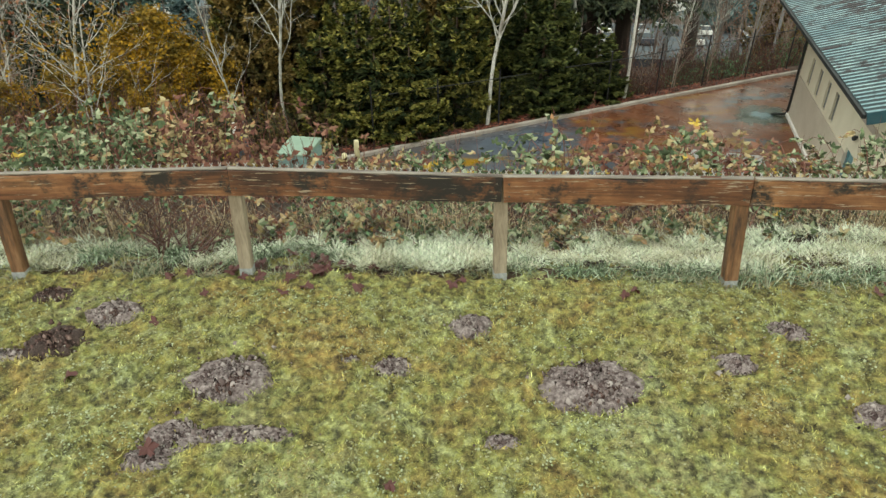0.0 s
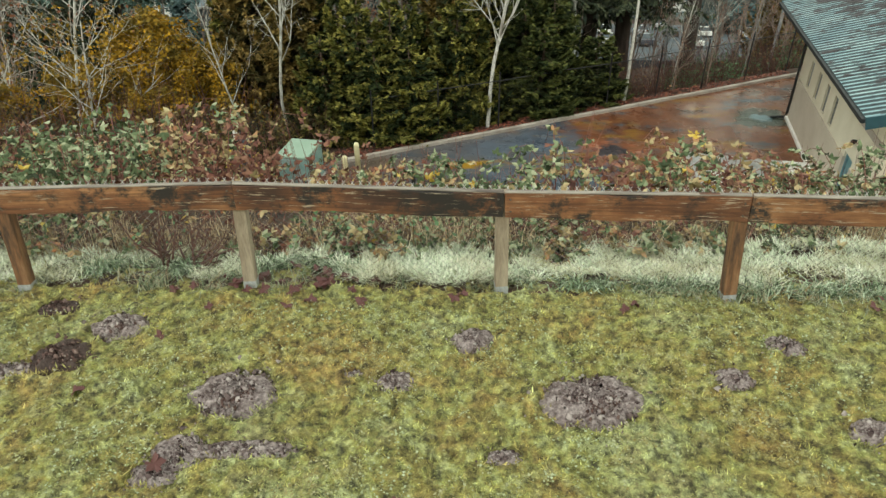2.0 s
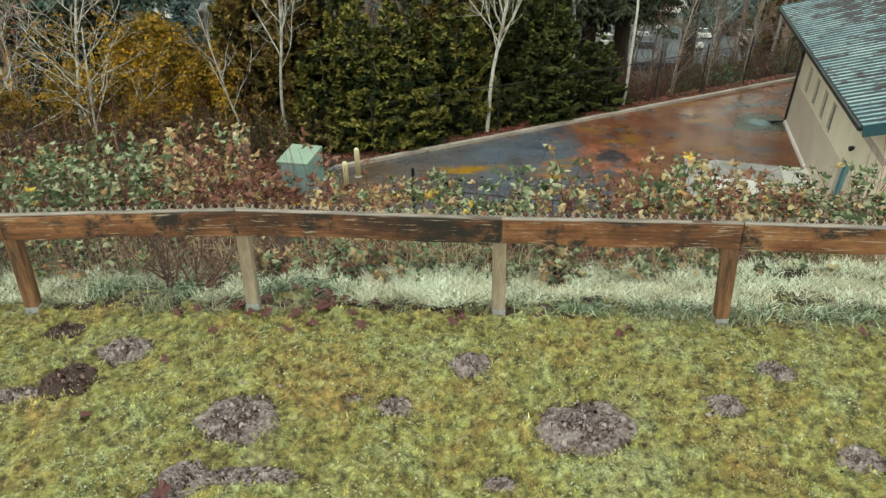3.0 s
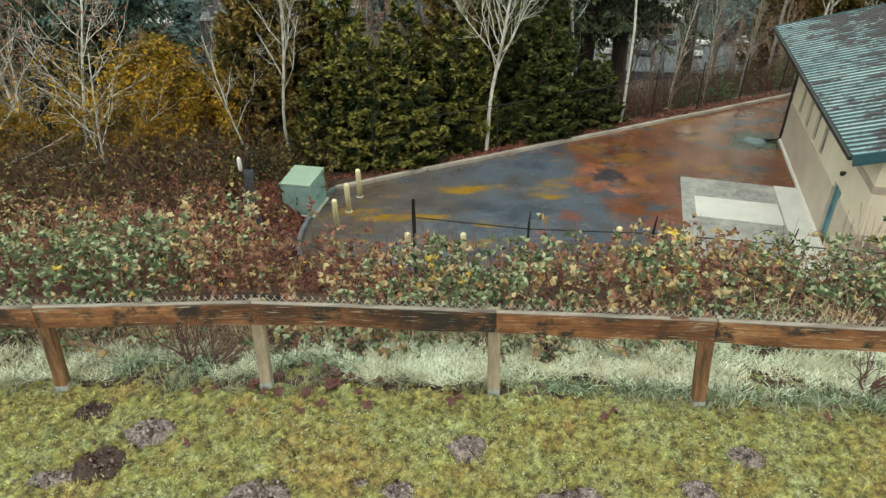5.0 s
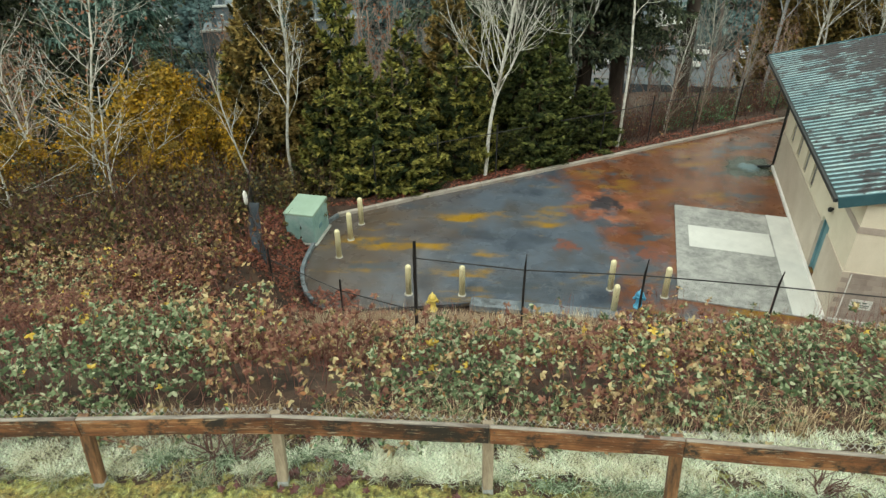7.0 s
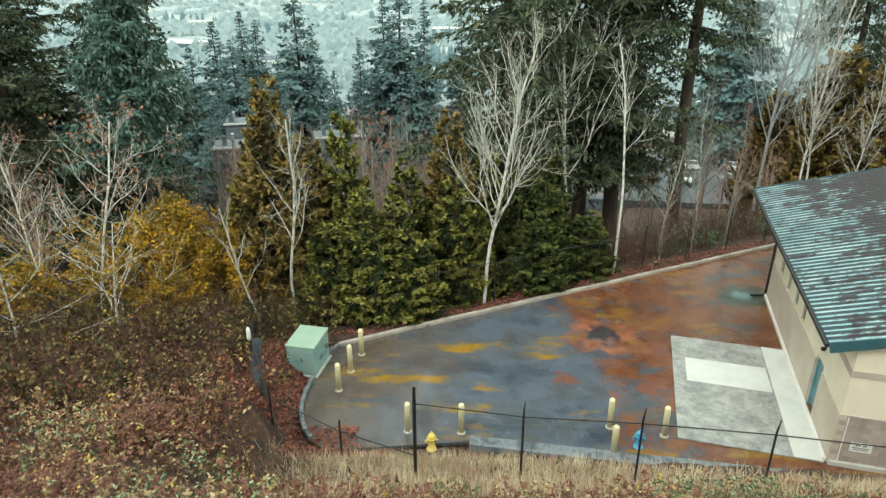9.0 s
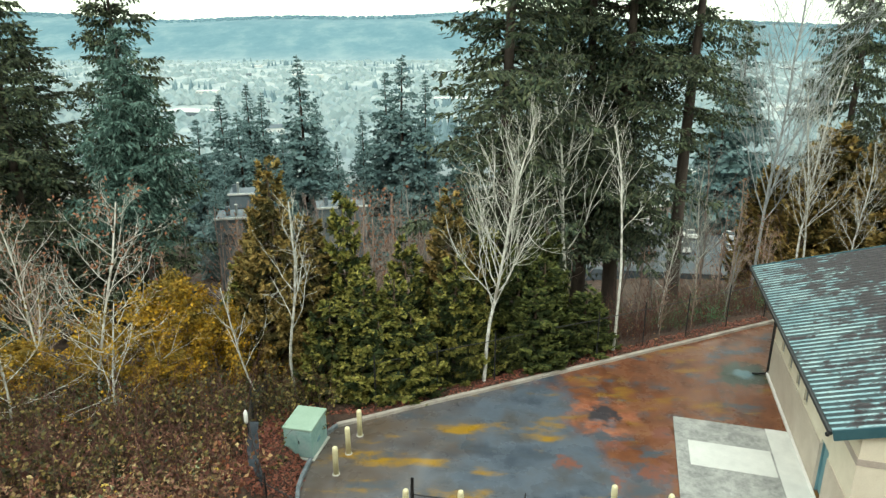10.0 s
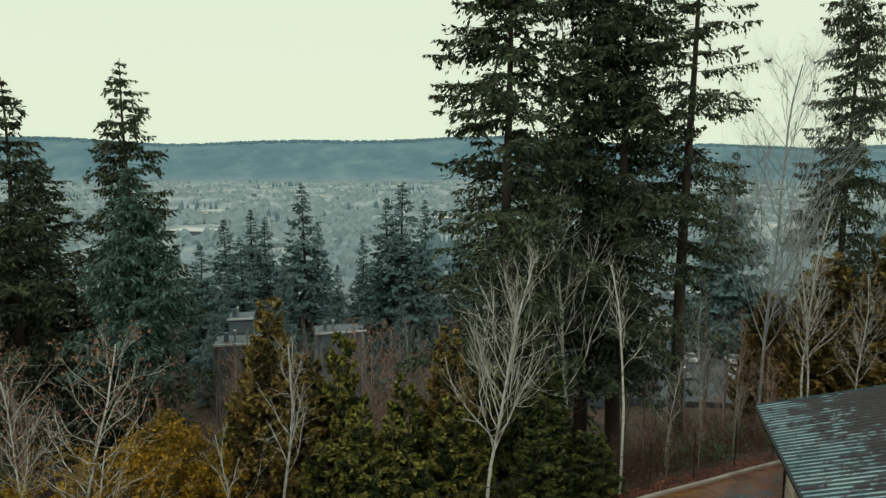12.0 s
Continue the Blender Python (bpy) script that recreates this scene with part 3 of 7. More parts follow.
def lathe_bm(profile, sides=20, bm=None, m=None):
    """A turned solid from (radius, height) pairs."""
    bm = bm or bmesh.new()
    rings = [[bm.verts.new((r * math.cos(2 * math.pi * i / sides), r * math.sin(2 * math.pi * i / sides), z)) for i in range(sides)] for r, z in profile]
    for lo, hi in zip(rings, rings[1:]):
        for i in range(sides):
            j = (i + 1) % sides
            bm.faces.new((lo[i], lo[j], hi[j], hi[i])).smooth = True
    bm.faces.new(rings[0][::-1])
    bm.faces.new(rings[-1])
    if m:
        bmesh.ops.transform(bm, matrix=m, verts=[v for r in rings for v in r])
    return bm


def vnoise(x, y, seed=0):
    """Smooth value noise, 0 to 1, one lattice cell per unit."""
    grid = np.random.default_rng(1000 + seed).random((256, 256))
    x, y = np.asarray(x, float), np.asarray(y, float)
    i, j = np.floor(x).astype(int), np.floor(y).astype(int)
    u, v = x - i, y - j
    u, v = u * u * (3 - 2 * u), v * v * (3 - 2 * v)
    g = lambda a, b: grid[a % 256, b % 256]  # noqa: E731
    return (g(i, j) * (1 - u) + g(i + 1, j) * u) * (1 - v) + (g(i, j + 1) * (1 - u) + g(i + 1, j + 1) * u) * v


# ---- ground: lawn on top, a steep bank, the paved yard, wooded slope, valley and far ridge ----
PAVE = -8.2
KERB_LINE = (26.78, 0.454)  # far kerb: y = a + b x
YARD = [(-4.05, 18.06), (-4.65, 18.6), (-5.07, 19.56), (-5.28, 20.6), (-5.2, 22.0), (-4.95, 23.6), (-4.5, 24.7), (20.5, 36.1), (26.0, 34.6), (26.0, 13.6), (14.0, 16.3), (6.6, 17.55), (1.1, 18.5)]


def inside(x, y, poly):
    hit = np.zeros(x.shape, bool)
    for (ax, ay), (bx, by) in zip(poly, poly[1:] + poly[:1]):
        if ay != by:
            hit ^= ((ay > y) != (by > y)) & (x < (bx - ax) * (y - ay) / (by - ay) + ax)
    return hit


def wave(x, y):
    return np.sin(1.7 * x + 0.6 * np.sin(1.3 * y)) * np.cos(1.9 * y + 0.8 * np.sin(0.9 * x))


def terrain(x, y):
    x, y = np.asarray(x, float), np.asarray(y, float)
    bank_r = np.interp(y, [4.9, 5.6, 6.5, 8, 12, 15.3, 17.2, 18.6, 26], [0, -0.05, -0.35, -1.6, -4.85, -7.3, -8.0, -8.45, -8.45])
    bank_l = np.interp(y, [4.9, 5.6, 6.5, 8, 14, 20.5, 26, 32], [0, -0.05, -0.3, -1.2, -4.6, -6.9, -8.0, -9.6])
    k = np.clip((x + 7.2) / 2.4, 0, 1)
    near = bank_l + (bank_r - bank_l) * k * k * (3 - 2 * k)
    s = y - np.maximum(25.4, KERB_LINE[0] + KERB_LINE[1] * np.clip(x, -30, 22))
    down = np.interp(s, [0.2, 1.2, 11, 30, 90, 160, 400, 1100, 2900, 3150, 3500, 3900], [-8.16, -8.3, -12.2, -17.5, -28, -38, -60, -86, -92, -40, 55, 100])
    z = np.where(s > 0.2, np.minimum(down, np.where((x < -6) & (y < 45), near, 999)), near)
    far = np.clip((s - 2600) / 900, 0, 1)
    z = z + far * (18 * np.sin(x / 520 + 1.0) + 9 * np.sin(x / 210)) - far * np.clip(x / 2400, -0.2, 1) * 22
    lawn = np.clip((5.2 - y) / 1.5, 0, 1)
    z = z + lawn * (0.12 + 0.035 * np.clip(x, 0, 5))
    rough = np.clip((y - 4.5) / 2, 0.12, 1) * np.clip((200 - y) / 150, 0, 1)
    z = z + rough * 0.07 * wave(x, y) + np.clip((y - 60) / 200, 0, 1) * (1 - far) * 2.2 * wave(x / 60, y / 70)
    yard = inside(x, y, YARD)
    return np.where(yard, np.minimum(z, PAVE - 0.25), z)


def ground_sheet():
    gx = [0.0]
    step = 0.4
    while gx[-1] < 4000:
        if gx[-1] > 20:
            step *= 1.15
        gx.append(gx[-1] + step)
    xs = np.array([-v for v in gx[:0:-1]] + gx)
    gy, step = [-40.0, -20.0, -10.0, -5.0, -2.0], 0.3
    while gy[-1] < 4300:
        if gy[-1] > 45:
            step = min(step * 1.09, 70)
        gy.append(gy[-1] + step)
    ys = np.array(gy)
    x, y = np.meshgrid(xs, ys)
    v = np.stack([x, y, terrain(x, y)], -1).reshape(-1, 3)
    w = len(xs)
    i = (np.arange(len(ys) - 1)[:, None] * w + np.arange(w - 1)[None]).ravel()
    s = Soup()
    s.add(v, np.stack([i, i + 1, i + w + 1, i + w], -1))
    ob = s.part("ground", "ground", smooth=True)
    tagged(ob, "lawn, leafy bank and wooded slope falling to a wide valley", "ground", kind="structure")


ground_sheet()


def pavement():
    bm = bmesh.new()
    top = [bm.verts.new((x, y, PAVE)) for x, y in YARD]
    face = bm.faces.new(top)
    if face.normal.z < 0:
        face.normal_flip()
    out = bmesh.ops.extrude_face_region(bm, geom=[face])
    for v in [g for g in out["geom"] if isinstance(g, bmesh.types.BMVert)]:
        v.co.z += 0.12
    for v in top:
        v.co.z -= 0.12
    for v in bm.verts:
        v.co.z -= 0.0 if v.co.z < PAVE else 0.12
    bmesh.ops.recalc_face_normals(bm, faces=bm.faces)
    ob = part("pavement", bm, "pavement")
    tagged(ob, "wet asphalt yard stained with rust-brown and ochre sediment", "pavement", kind="structure")


pavement()


def kerb_piece(a, b, wide=0.2, high=0.15):
    """One kerb stone from a to b, set 3 cm into the ground, with a rounded top."""
    d = Vector((b[0] - a[0], b[1] - a[1], 0))
    bm = box_bm(d.length - 0.012, wide, high + 0.06, 0.02)
    ang = math.atan2(d.y, d.x)
    bmesh.ops.transform(bm, matrix=Matrix.Translation(((a[0] + b[0]) / 2, (a[1] + b[1]) / 2, PAVE - 0.06)) @ Matrix.Rotation(ang, 4, "Z"), verts=bm.verts)
    return bm


def kerbs():
    far = thing("kerb", Matrix(), "weathered concrete kerb along the wooded edge of the yard", "kerb", kind="structure")
    y = lambda x: KERB_LINE[0] + KERB_LINE[1] * x  # noqa: E731
    xs = np.arange(-4.5, 20.6, 1.55)
    for a, b in zip(xs, xs[1:]):
        part("kerb_stone", kerb_piece((a, y(a) + 0.02 * math.sin(a * 3)), (b, y(b) + 0.02 * math.sin(b * 3))), "kerb", far)
    bend = thing("kerb", Matrix(), "curved grey concrete kerb at the end of the yard", "kerb", kind="structure")
    pts = [(-4.5, 24.7), (-4.8, 24.2), (-4.98, 23.5), (-5.12, 22.7), (-5.22, 21.9), (-5.29, 21.2), (-5.29, 20.6), (-5.2, 20.0), (-5.05, 19.45), (-4.84, 18.95), (-4.6, 18.6)]
    for a, b in zip(pts, pts[1:]):
        part("kerb_stone", kerb_piece(a, b, 0.15), "concrete_dark", bend)


kerbs()


def edge_wall():
    """The low concrete edge that holds the bank back on the near side of the yard."""
    wall = thing("retaining_wall", Matrix(), "low stained concrete wall at the foot of the bank", "retaining wall", kind="structure")
    pts = [(0.9, 18.35), (3.0, 17.98), (5.1, 17.62), (7.2, 17.27), (9.3, 16.92), (11.4, 16.57), (13.5, 16.2), (15.6, 15.8), (17.7, 15.3)]
    for a, b in zip(pts, pts[1:]):
        part("wall_block", kerb_piece(a, b, 0.5, 0.2), "concrete_dark", wall)


edge_wall()


# ---- the concrete apron and the pump house ----
HOUSE = pose(12.7, 17.45, PAVE, 0, 0, -15.6)  # near corner; y along the long wall, x into the house
LONG, WIDE, EAVE = 12.2, 11.0, 4.56


def apron():
    pad = thing("concrete_pad", HOUSE, "pale concrete apron with dark algae stains beside the house", "concrete pad", kind="structure")
    slab = box_bm(4.5, 7.1, 0.06, 0.008, (-2.45, 3.45, 0))
    part("slab", slab, "pad", pad)
    part("walkway", box_bm(0.9, 7.1, 0.075, 0.01, (-0.57, 3.45, 0)), "concrete_pale", pad, "clean pale concrete strip")
    part("cover", box_bm(3.1, 1.7, 0.085, 0.01, (-2.65, 4.43, 0)), "concrete_pale", pad, "clean pale cover slab")


apron()


def pump_house():
    h = thing("pump_house", HOUSE, "cream and tan block building with a blue-green ribbed steel roof", "building")

    def wall_layer(name, z0, z1, out, material, label, openings=()):
        """A ring of walls 0.3 thick between two heights, proud by out; openings (y0, y1) pierce the long wall."""
        t = 0.3
        cuts = [-out] + [c for o in openings for c in o] + [LONG + out]
        for a, b in zip(cuts[::2], cuts[1::2]):
            part(name, box_bm(t + out, b - a, z1 - z0, 0, ((t - out) / 2, (a + b) / 2, z0)), material, h, label)
        part(name, box_bm(t + out, LONG + 2 * out, z1 - z0, 0, (WIDE - (t - out) / 2, LONG / 2, z0)), material, h, label)
        for yy in (((t - out) / 2), LONG - (t - out) / 2):
            part(name, box_bm(WIDE - 2 * t, t + out, z1 - z0, 0, (WIDE / 2, yy, z0)), material, h, label)

    door = (2.40, 3.36)
    wins = [(5.72, 6.22), (7.10, 7.60), (8.62, 9.12), (10.2, 10.7)]
    wall_layer("lower_wall", -0.1, 1.95, 0.035, "wall_low", "tan split-face block", [door])
    wall_layer("upper_wall", 1.95, 2.06, 0.0, "wall_high", "cream block", [door])
    wall_layer("upper_wall", 2.06, 2.16, 0.0, "wall_high", "cream block", [door, *wins])
    wall_layer("upper_wall", 2.16, 3.14, 0.0, "wall_high", "cream block", wins)
    wall_layer("upper_wall", 3.14, 3.36, 0.0, "wall_high", "cream block")
    wall_layer("frieze", 3.36, 3.58, 0.03, "wall_band", "tan string course")
    wall_layer("upper_wall", 3.58, EAVE - 0.1, 0.0, "wall_high", "cream block")
    # split-face blocks of the lower wall on the gable side
    block = bmesh.new()
    box_bm(0.012, 0.385, 0.185, 0, (0, 0, 0), block)
    for v in block.verts:
        if v.co.x < 0:
            v.co.y *= 0.975
            v.co.z = 0.0925 + (v.co.z - 0.0925) * 0.95
    first_block = part("block", block, "block", h)
    count = 0
    for row in range(10):
        shift = 0.195 * (row % 2)
        for c in range(int((6.4 - shift) / 0.39)):
            b = first_block if count == 0 else new("block", first_block.data)
            b.parent = h
            b.matrix_basis = pose(0.2 + shift + 0.39 * c, -0.041 - 0.001 * ((7 * row + 3 * c) % 5), 0.005 + 0.194 * row, 0, 0, 90)
            count += 1
    part("plinth", box_bm(0.1, LONG - 0.02, 0.14, 0.01, (-0.09, LONG / 2 + 0.0, 0)), "white_paint", h, "pale footing strip")
    part("plinth", box_bm(WIDE, 0.12, 0.16, 0.01, (WIDE / 2, -0.1, 0)), "concrete", h, "pale footing strip")
    for a, b in wins:
        win = part("window", box_bm(0.06, b - a, 1.08, 0, (0.2, (a + b) / 2, 2.06)), "gutter", h, "narrow glass-block window")
        for r in range(5):
            for c in range(2):
                part("pane", box_bm(0.1, (b - a) / 2 - 0.02, 0.195, 0.012, (0.12, a + (c + 0.5) * (b - a) / 2, 2.07 + 0.215 * r)), "glass_block", win)
    d = part("door", box_bm(0.05, 0.88, 2.1, 0.006, (0.17, 2.88, 0.03)), "door_teal", h, "teal painted steel door")
    frame_bm = bmesh.new()
    for yy in (2.425, 3.335):
        box_bm(0.14, 0.05, 2.16, 0, (0.14, yy, 0), frame_bm)
    box_bm(0.14, 0.86, 0.05, 0, (0.14, 2.88, 2.11), frame_bm)
    part("door_frame", frame_bm, "door_teal", d)
    hb = lathe_bm([(0.025, 0), (0.025, 0.06), (0.012, 0.06), (0.012, 0.1)], 10, None, Matrix.Translation((0.13, 2.54, 1.03)) @ Matrix.Rotation(radians(-90), 4, "Y"))
    box_bm(0.02, 0.12, 0.02, 0.004, (0.04, 2.58, 1.02), hb)
    part("door_handle", hb, "galvanised", d)
    lamp = lathe_bm([(0.03, 0), (0.07, 0.03), (0.085, 0.12), (0.045, 0.16)], 14, None, Matrix.Translation((-0.1, 2.62, 2.68)))
    box_bm(0.1, 0.08, 0.08, 0.01, (-0.05, 2.62, 2.76), lamp)
    part("wall_lamp", lamp, "gutter", h, "small dark wall lamp")
    # roof: two ribbed slopes
    x0, y0, y1, slope, ridge = -0.93, -0.3, 15.1, 0.28, 5.9
    rise = slope * (ridge - x0)
    ang = math.atan(slope)
    run = math.hypot(ridge - x0, rise)
    pitch = 0.305
    count = int(round((y1 - y0) / pitch))
    pitch = (y1 - y0) / count
    roof = new("roof")
    roof.parent = h
    roof["label"] = "blue-green ribbed steel roof with mossy stains"

    def panel():
        bm = bmesh.new()
        prof = [(0, 0), (0.022, 0.05), (0.075, 0.054), (0.13, 0.05), (0.152, 0.0), (pitch / 2 + 0.06, 0.004), (pitch, 0.0), (pitch, -0.02), (0, -0.02)]
        a = [bm.verts.new((0, y, z)) for y, z in prof]
        b = [bm.verts.new((run, y, z)) for y, z in prof]
        for i in range(len(prof)):
            j = (i + 1) % len(prof)
            # crests take the bright copy of the paint: the ribs' light and shade is coloured in
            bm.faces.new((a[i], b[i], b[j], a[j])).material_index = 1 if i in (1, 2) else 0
        bm.faces.new(a)
        bm.faces.new(b[::-1])
        bmesh.ops.recalc_face_normals(bm, faces=bm.faces)
        return bm

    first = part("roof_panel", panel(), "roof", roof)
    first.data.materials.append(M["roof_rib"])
    sides = [(pose(x0, 0, EAVE, 0, -math.degrees(ang), 0), y0), (pose(2 * ridge - x0, 0, EAVE, 0, -math.degrees(ang), 180), -y1)]
    for m, start in sides:
        for i in range(count):
            p = first if (i == 0 and start == y0) else new("roof_panel", first.data)
            p.parent = roof
            p.matrix_basis = m @ Matrix.Translation((0, start + i * pitch, 0))
    ridge_bm = box_bm(0.5, y1 - y0, 0.05, 0.015, (ridge, (y0 + y1) / 2, EAVE + rise + 0.045))
    part("ridge_cap", ridge_bm, "fascia", roof)
    for yy, t in ((y0 - 0.02, 1), (y1 + 0.02, -1)):
        for sgn in (1, -1):
            bm = box_bm(run + 0.05, 0.05, 0.36, 0.008, (run / 2, 0, -0.34))
            m = pose(x0 if sgn > 0 else 2 * ridge - x0, yy, EAVE + 0.04, 0, -math.degrees(ang), 0 if sgn > 0 else 180)
            part("fascia", bm, "fascia", roof, "dark teal rake board").matrix_basis = m
    for xx in (x0 - 0.05, 2 * ridge - x0 + 0.05):
        g = box_bm(0.12, y1 - y0, 0.13, 0.02, (xx, (y0 + y1) / 2, EAVE - 0.13))
        part("gutter", g, "gutter", roof, "black eaves gutter")
    for sgn in (1, -1):
        soffit = box_bm(run - 0.1, y1 - y0 - 0.08, 0.03, 0, (run / 2, 0, -0.11))
        m = pose(x0 if sgn > 0 else 2 * ridge - x0, (y0 + y1) / 2, EAVE, 0, -math.degrees(ang), 0 if sgn > 0 else 180)
        part("soffit", soffit, "wall_band", roof).matrix_basis = m
    # gable ends above the eaves
    for yy in (0.0, LONG - 0.3):
        bm = bmesh.new()
        lo = EAVE - 0.1
        tri = [(0.0, lo), (WIDE, lo), (WIDE, lo + 0.13), (ridge, lo + rise - 0.28), (0.0, lo + 0.13)]
        a = [bm.verts.new((x, yy + 0.002, z)) for x, z in tri]
        b = [bm.verts.new((x, yy + 0.3, z)) for x, z in tri]
        for i in range(5):
            bm.faces.new((a[i], a[(i + 1) % 5], b[(i + 1) % 5], b[i]))
        bm.faces.new(a[::-1])
        bm.faces.new(b)
        bmesh.ops.recalc_face_normals(bm, faces=bm.faces)
        part("gable", bm, "wall_high", h, "cream gable end")
    pipe = Soup()
    pipe.tube([(-0.85, LONG + 0.15, EAVE - 0.1), (-0.8, LONG + 0.12, EAVE - 0.3), (-0.12, LONG + 0.0, EAVE - 0.75), (-0.09, LONG - 0.02, EAVE - 1.0), (-0.09, LONG - 0.02, 0.25), (-0.2, LONG - 0.02, 0.08), (-0.75, LONG - 0.05, 0.04)], [0.055] * 7, 8)
    pipe.part("downpipe", "gutter", h, "black rainwater downpipe", True)
    conduit = Soup()
    conduit.tube([(0.25, -0.06, 0.05), (0.25, -0.06, 1.9)], [0.022] * 2, 8)
    conduit.part("conduit", "white_paint", h, "thin pale pipe on the wall", True)
    sign = part("sign", box_bm(0.64, 0.012, 0.36, 0.003, (0.82, -0.055, 0.62)), "white_paint", h, "small white notice plate")
    marks = bmesh.new()
    for w, x, z, t in ((0.16, 0.72, 0.85, 0.05), (0.12, 0.92, 0.85, 0.05), (0.5, 0.82, 0.76, 0.035), (0.42, 0.82, 0.70, 0.025)):
        box_bm(w, 0.006, t, 0, (x, -0.063, z), marks)
    part("lettering", marks, "sign_ink", sign)


pump_house()


# ---- yard fittings ----
def bollard():
    b = thing("bollard", Matrix(), "pale yellow steel bollard in a concrete collar on the asphalt", "bollard", "yard bollards")
    part("post", lathe_bm([(0.105, 0), (0.105, 1.12), (0.098, 1.17), (0.07, 1.21), (0.03, 1.225)], 18), "bollard", b)
    part("collar", lathe_bm([(0.16, -0.02), (0.15, 0.02), (0.115, 0.03)], 12), "collar", b, "rough concrete collar")
    return b


first_bollard = bollard()
SPOTS = [(-4.04, 21.5), (-3.74, 22.8), (-3.44, 24.05), (-1.26, 19.05), (0.63, 18.98), (5.92, 19.25), (5.70, 17.8), (7.72, 18.78)]
for i, (bx, by) in enumerate(SPOTS):
    m = pose(bx, by, PAVE, random.uniform(-1, 1), random.uniform(-1, 1), 40 * i)
    if i == 0:
        first_bollard.matrix_world = m
    else:
        copy_thing(first_bollard, m)


def hydrant(m, paint, word):
    h = thing("fire_hydrant", m, f"{word} painted cast-iron fire hydrant beside the yard edge", "fire hydrant")
    part("barrel", lathe_bm([(0.17, 0), (0.17, 0.04), (0.115, 0.05), (0.11, 0.4), (0.125, 0.43), (0.165, 0.44), (0.165, 0.49), (0.13, 0.5)], 18), paint, h)
    part("bonnet", lathe_bm([(0.14, 0.5), (0.13, 0.56), (0.1, 0.62), (0.05, 0.66), (0.03, 0.67), (0.03, 0.73)], 18), paint, h)
    for ang, r, long in ((90, 0.06, 0.2), (-90, 0.06, 0.2), (180, 0.085, 0.22)):
        nozzle = lathe_bm([(r * 0.8, 0), (r * 0.8, long - 0.06), (r, long - 0.06), (r, long), (0.02, long + 0.005), (0.02, long + 0.03)], 14, None, pose(0, 0, 0.36, 0, 90, ang))
        part("nozzle", nozzle, paint, h)
    return h


hydrant(pose(-0.4, 18.1, PAVE, 0, 0, -80), "hydrant_yellow", "yellow")
hydrant(pose(6.65, 18.2, PAVE, 0, 0, -100), "hydrant_blue", "bright blue")


def transformer():
    t = thing("utility_box", pose(-5.49, 23.2, PAVE, 0, 0, -12), "green steel utility cabinet standing on a concrete pad by the kerb", "utility box")
    part("base", box_bm(1.34, 1.68, 0.08, 0.02), "concrete", t, "concrete footing")
    part("body", box_bm(1.18, 1.52, 1.24, 0.03, (0, 0, 0.08)), "box_green", t)
    lid = box_bm(1.24, 1.58, 0.12, 0.025, (0, 0, 1.28))
    for v in lid.verts:
        if v.co.z > 1.33:
            v.co.z += 0.03 * v.co.y
    part("lid", lid, "box_lid", t, "paler green weathered lid")
    for x in (-0.29, 0.29):
        part("door", box_bm(0.55, 0.02, 1.1, 0.005, (x, -0.765, 0.13)), "box_green", t)
    part("handle", box_bm(0.03, 0.04, 0.14, 0.008, (0.05, -0.79, 0.7)), "gutter", t)
    part("vent", box_bm(0.02, 0.3, 0.16, 0.004, (0.595, -0.1, 0.5)), "door_teal", t, "darker louvred vent plate")


transformer()


# ---- black security fence round the yard ----
def ground_z(x, y):
    return float(terrain(np.array([x]), np.array([y]))[0])


def black_fence(name, posts, rail_at, label, arm=True, mesh_step=0.07):
    """posts: (x, y, top z, foot z). Tapered arms stand above the rail; fine black netting hangs between."""
    f = thing(name, Matrix(), label, "fence")
    for x, y, top, foot in posts:
        s = Soup()
        r = 0.055 if arm and (x, y) == posts[0][:2] else 0.035  # the corner post is stouter
        s.tube([(x, y, foot - 0.2), (x, y, top - 0.45)], [r, r], 8)
        if arm:
            s.tube([(x, y, top - 0.46), (x + 0.01, y - 0.06, top)], [r - 0.001, 0.012 if r < 0.05 else 0.05], 6)
        else:
            s.tube([(x, y, top - 0.46), (x, y, top)], [0.034, 0.034], 6)
        s.part("post", "black_steel", f)
    for (ax, ay, at, af), (bx, by, bt, bf) in zip(posts, posts[1:]):
        s = Soup()
        a, b = np.array([ax, ay, at - rail_at]), np.array([bx, by, bt - rail_at])
        s.tube([a, b], [0.02, 0.02], 6)
        s.part("rail", "black_steel", f)
        net = Soup()
        fa, fb = np.array([ax, ay, af]), np.array([bx, by, bf])
        n = int(np.linalg.norm(b - a) / mesh_step)
        for i in range(n):
            for sgn in (1, -1):
                u0 = i / n
                u1 = u0 + sgn * 0.3
                c = np.clip(u1, 0, 1)
                k = (c - u0) / (u1 - u0)
                p, q = a + (b - a) * u0, fa + (fb - fa) * u1
                q = p + (q - p) * k
                net.tube([p, q], [0.0011, 0.0011], 3)
        net.part("netting", "black_steel", f)
    return f


black_fence("security_fence", [(-0.83, 15.6, -3.9, -7.4), (2.25, 15.25, -4.1, -7.2), (5.5, 14.95, -4.1, -7.0), (9.35, 15.1, -4.62, -7.1), (12.6, 14.6, -4.7, -6.8), (15.9, 14.1, -4.8, -6.4)], 0.56, "black steel security fence with slim posts on the bank")
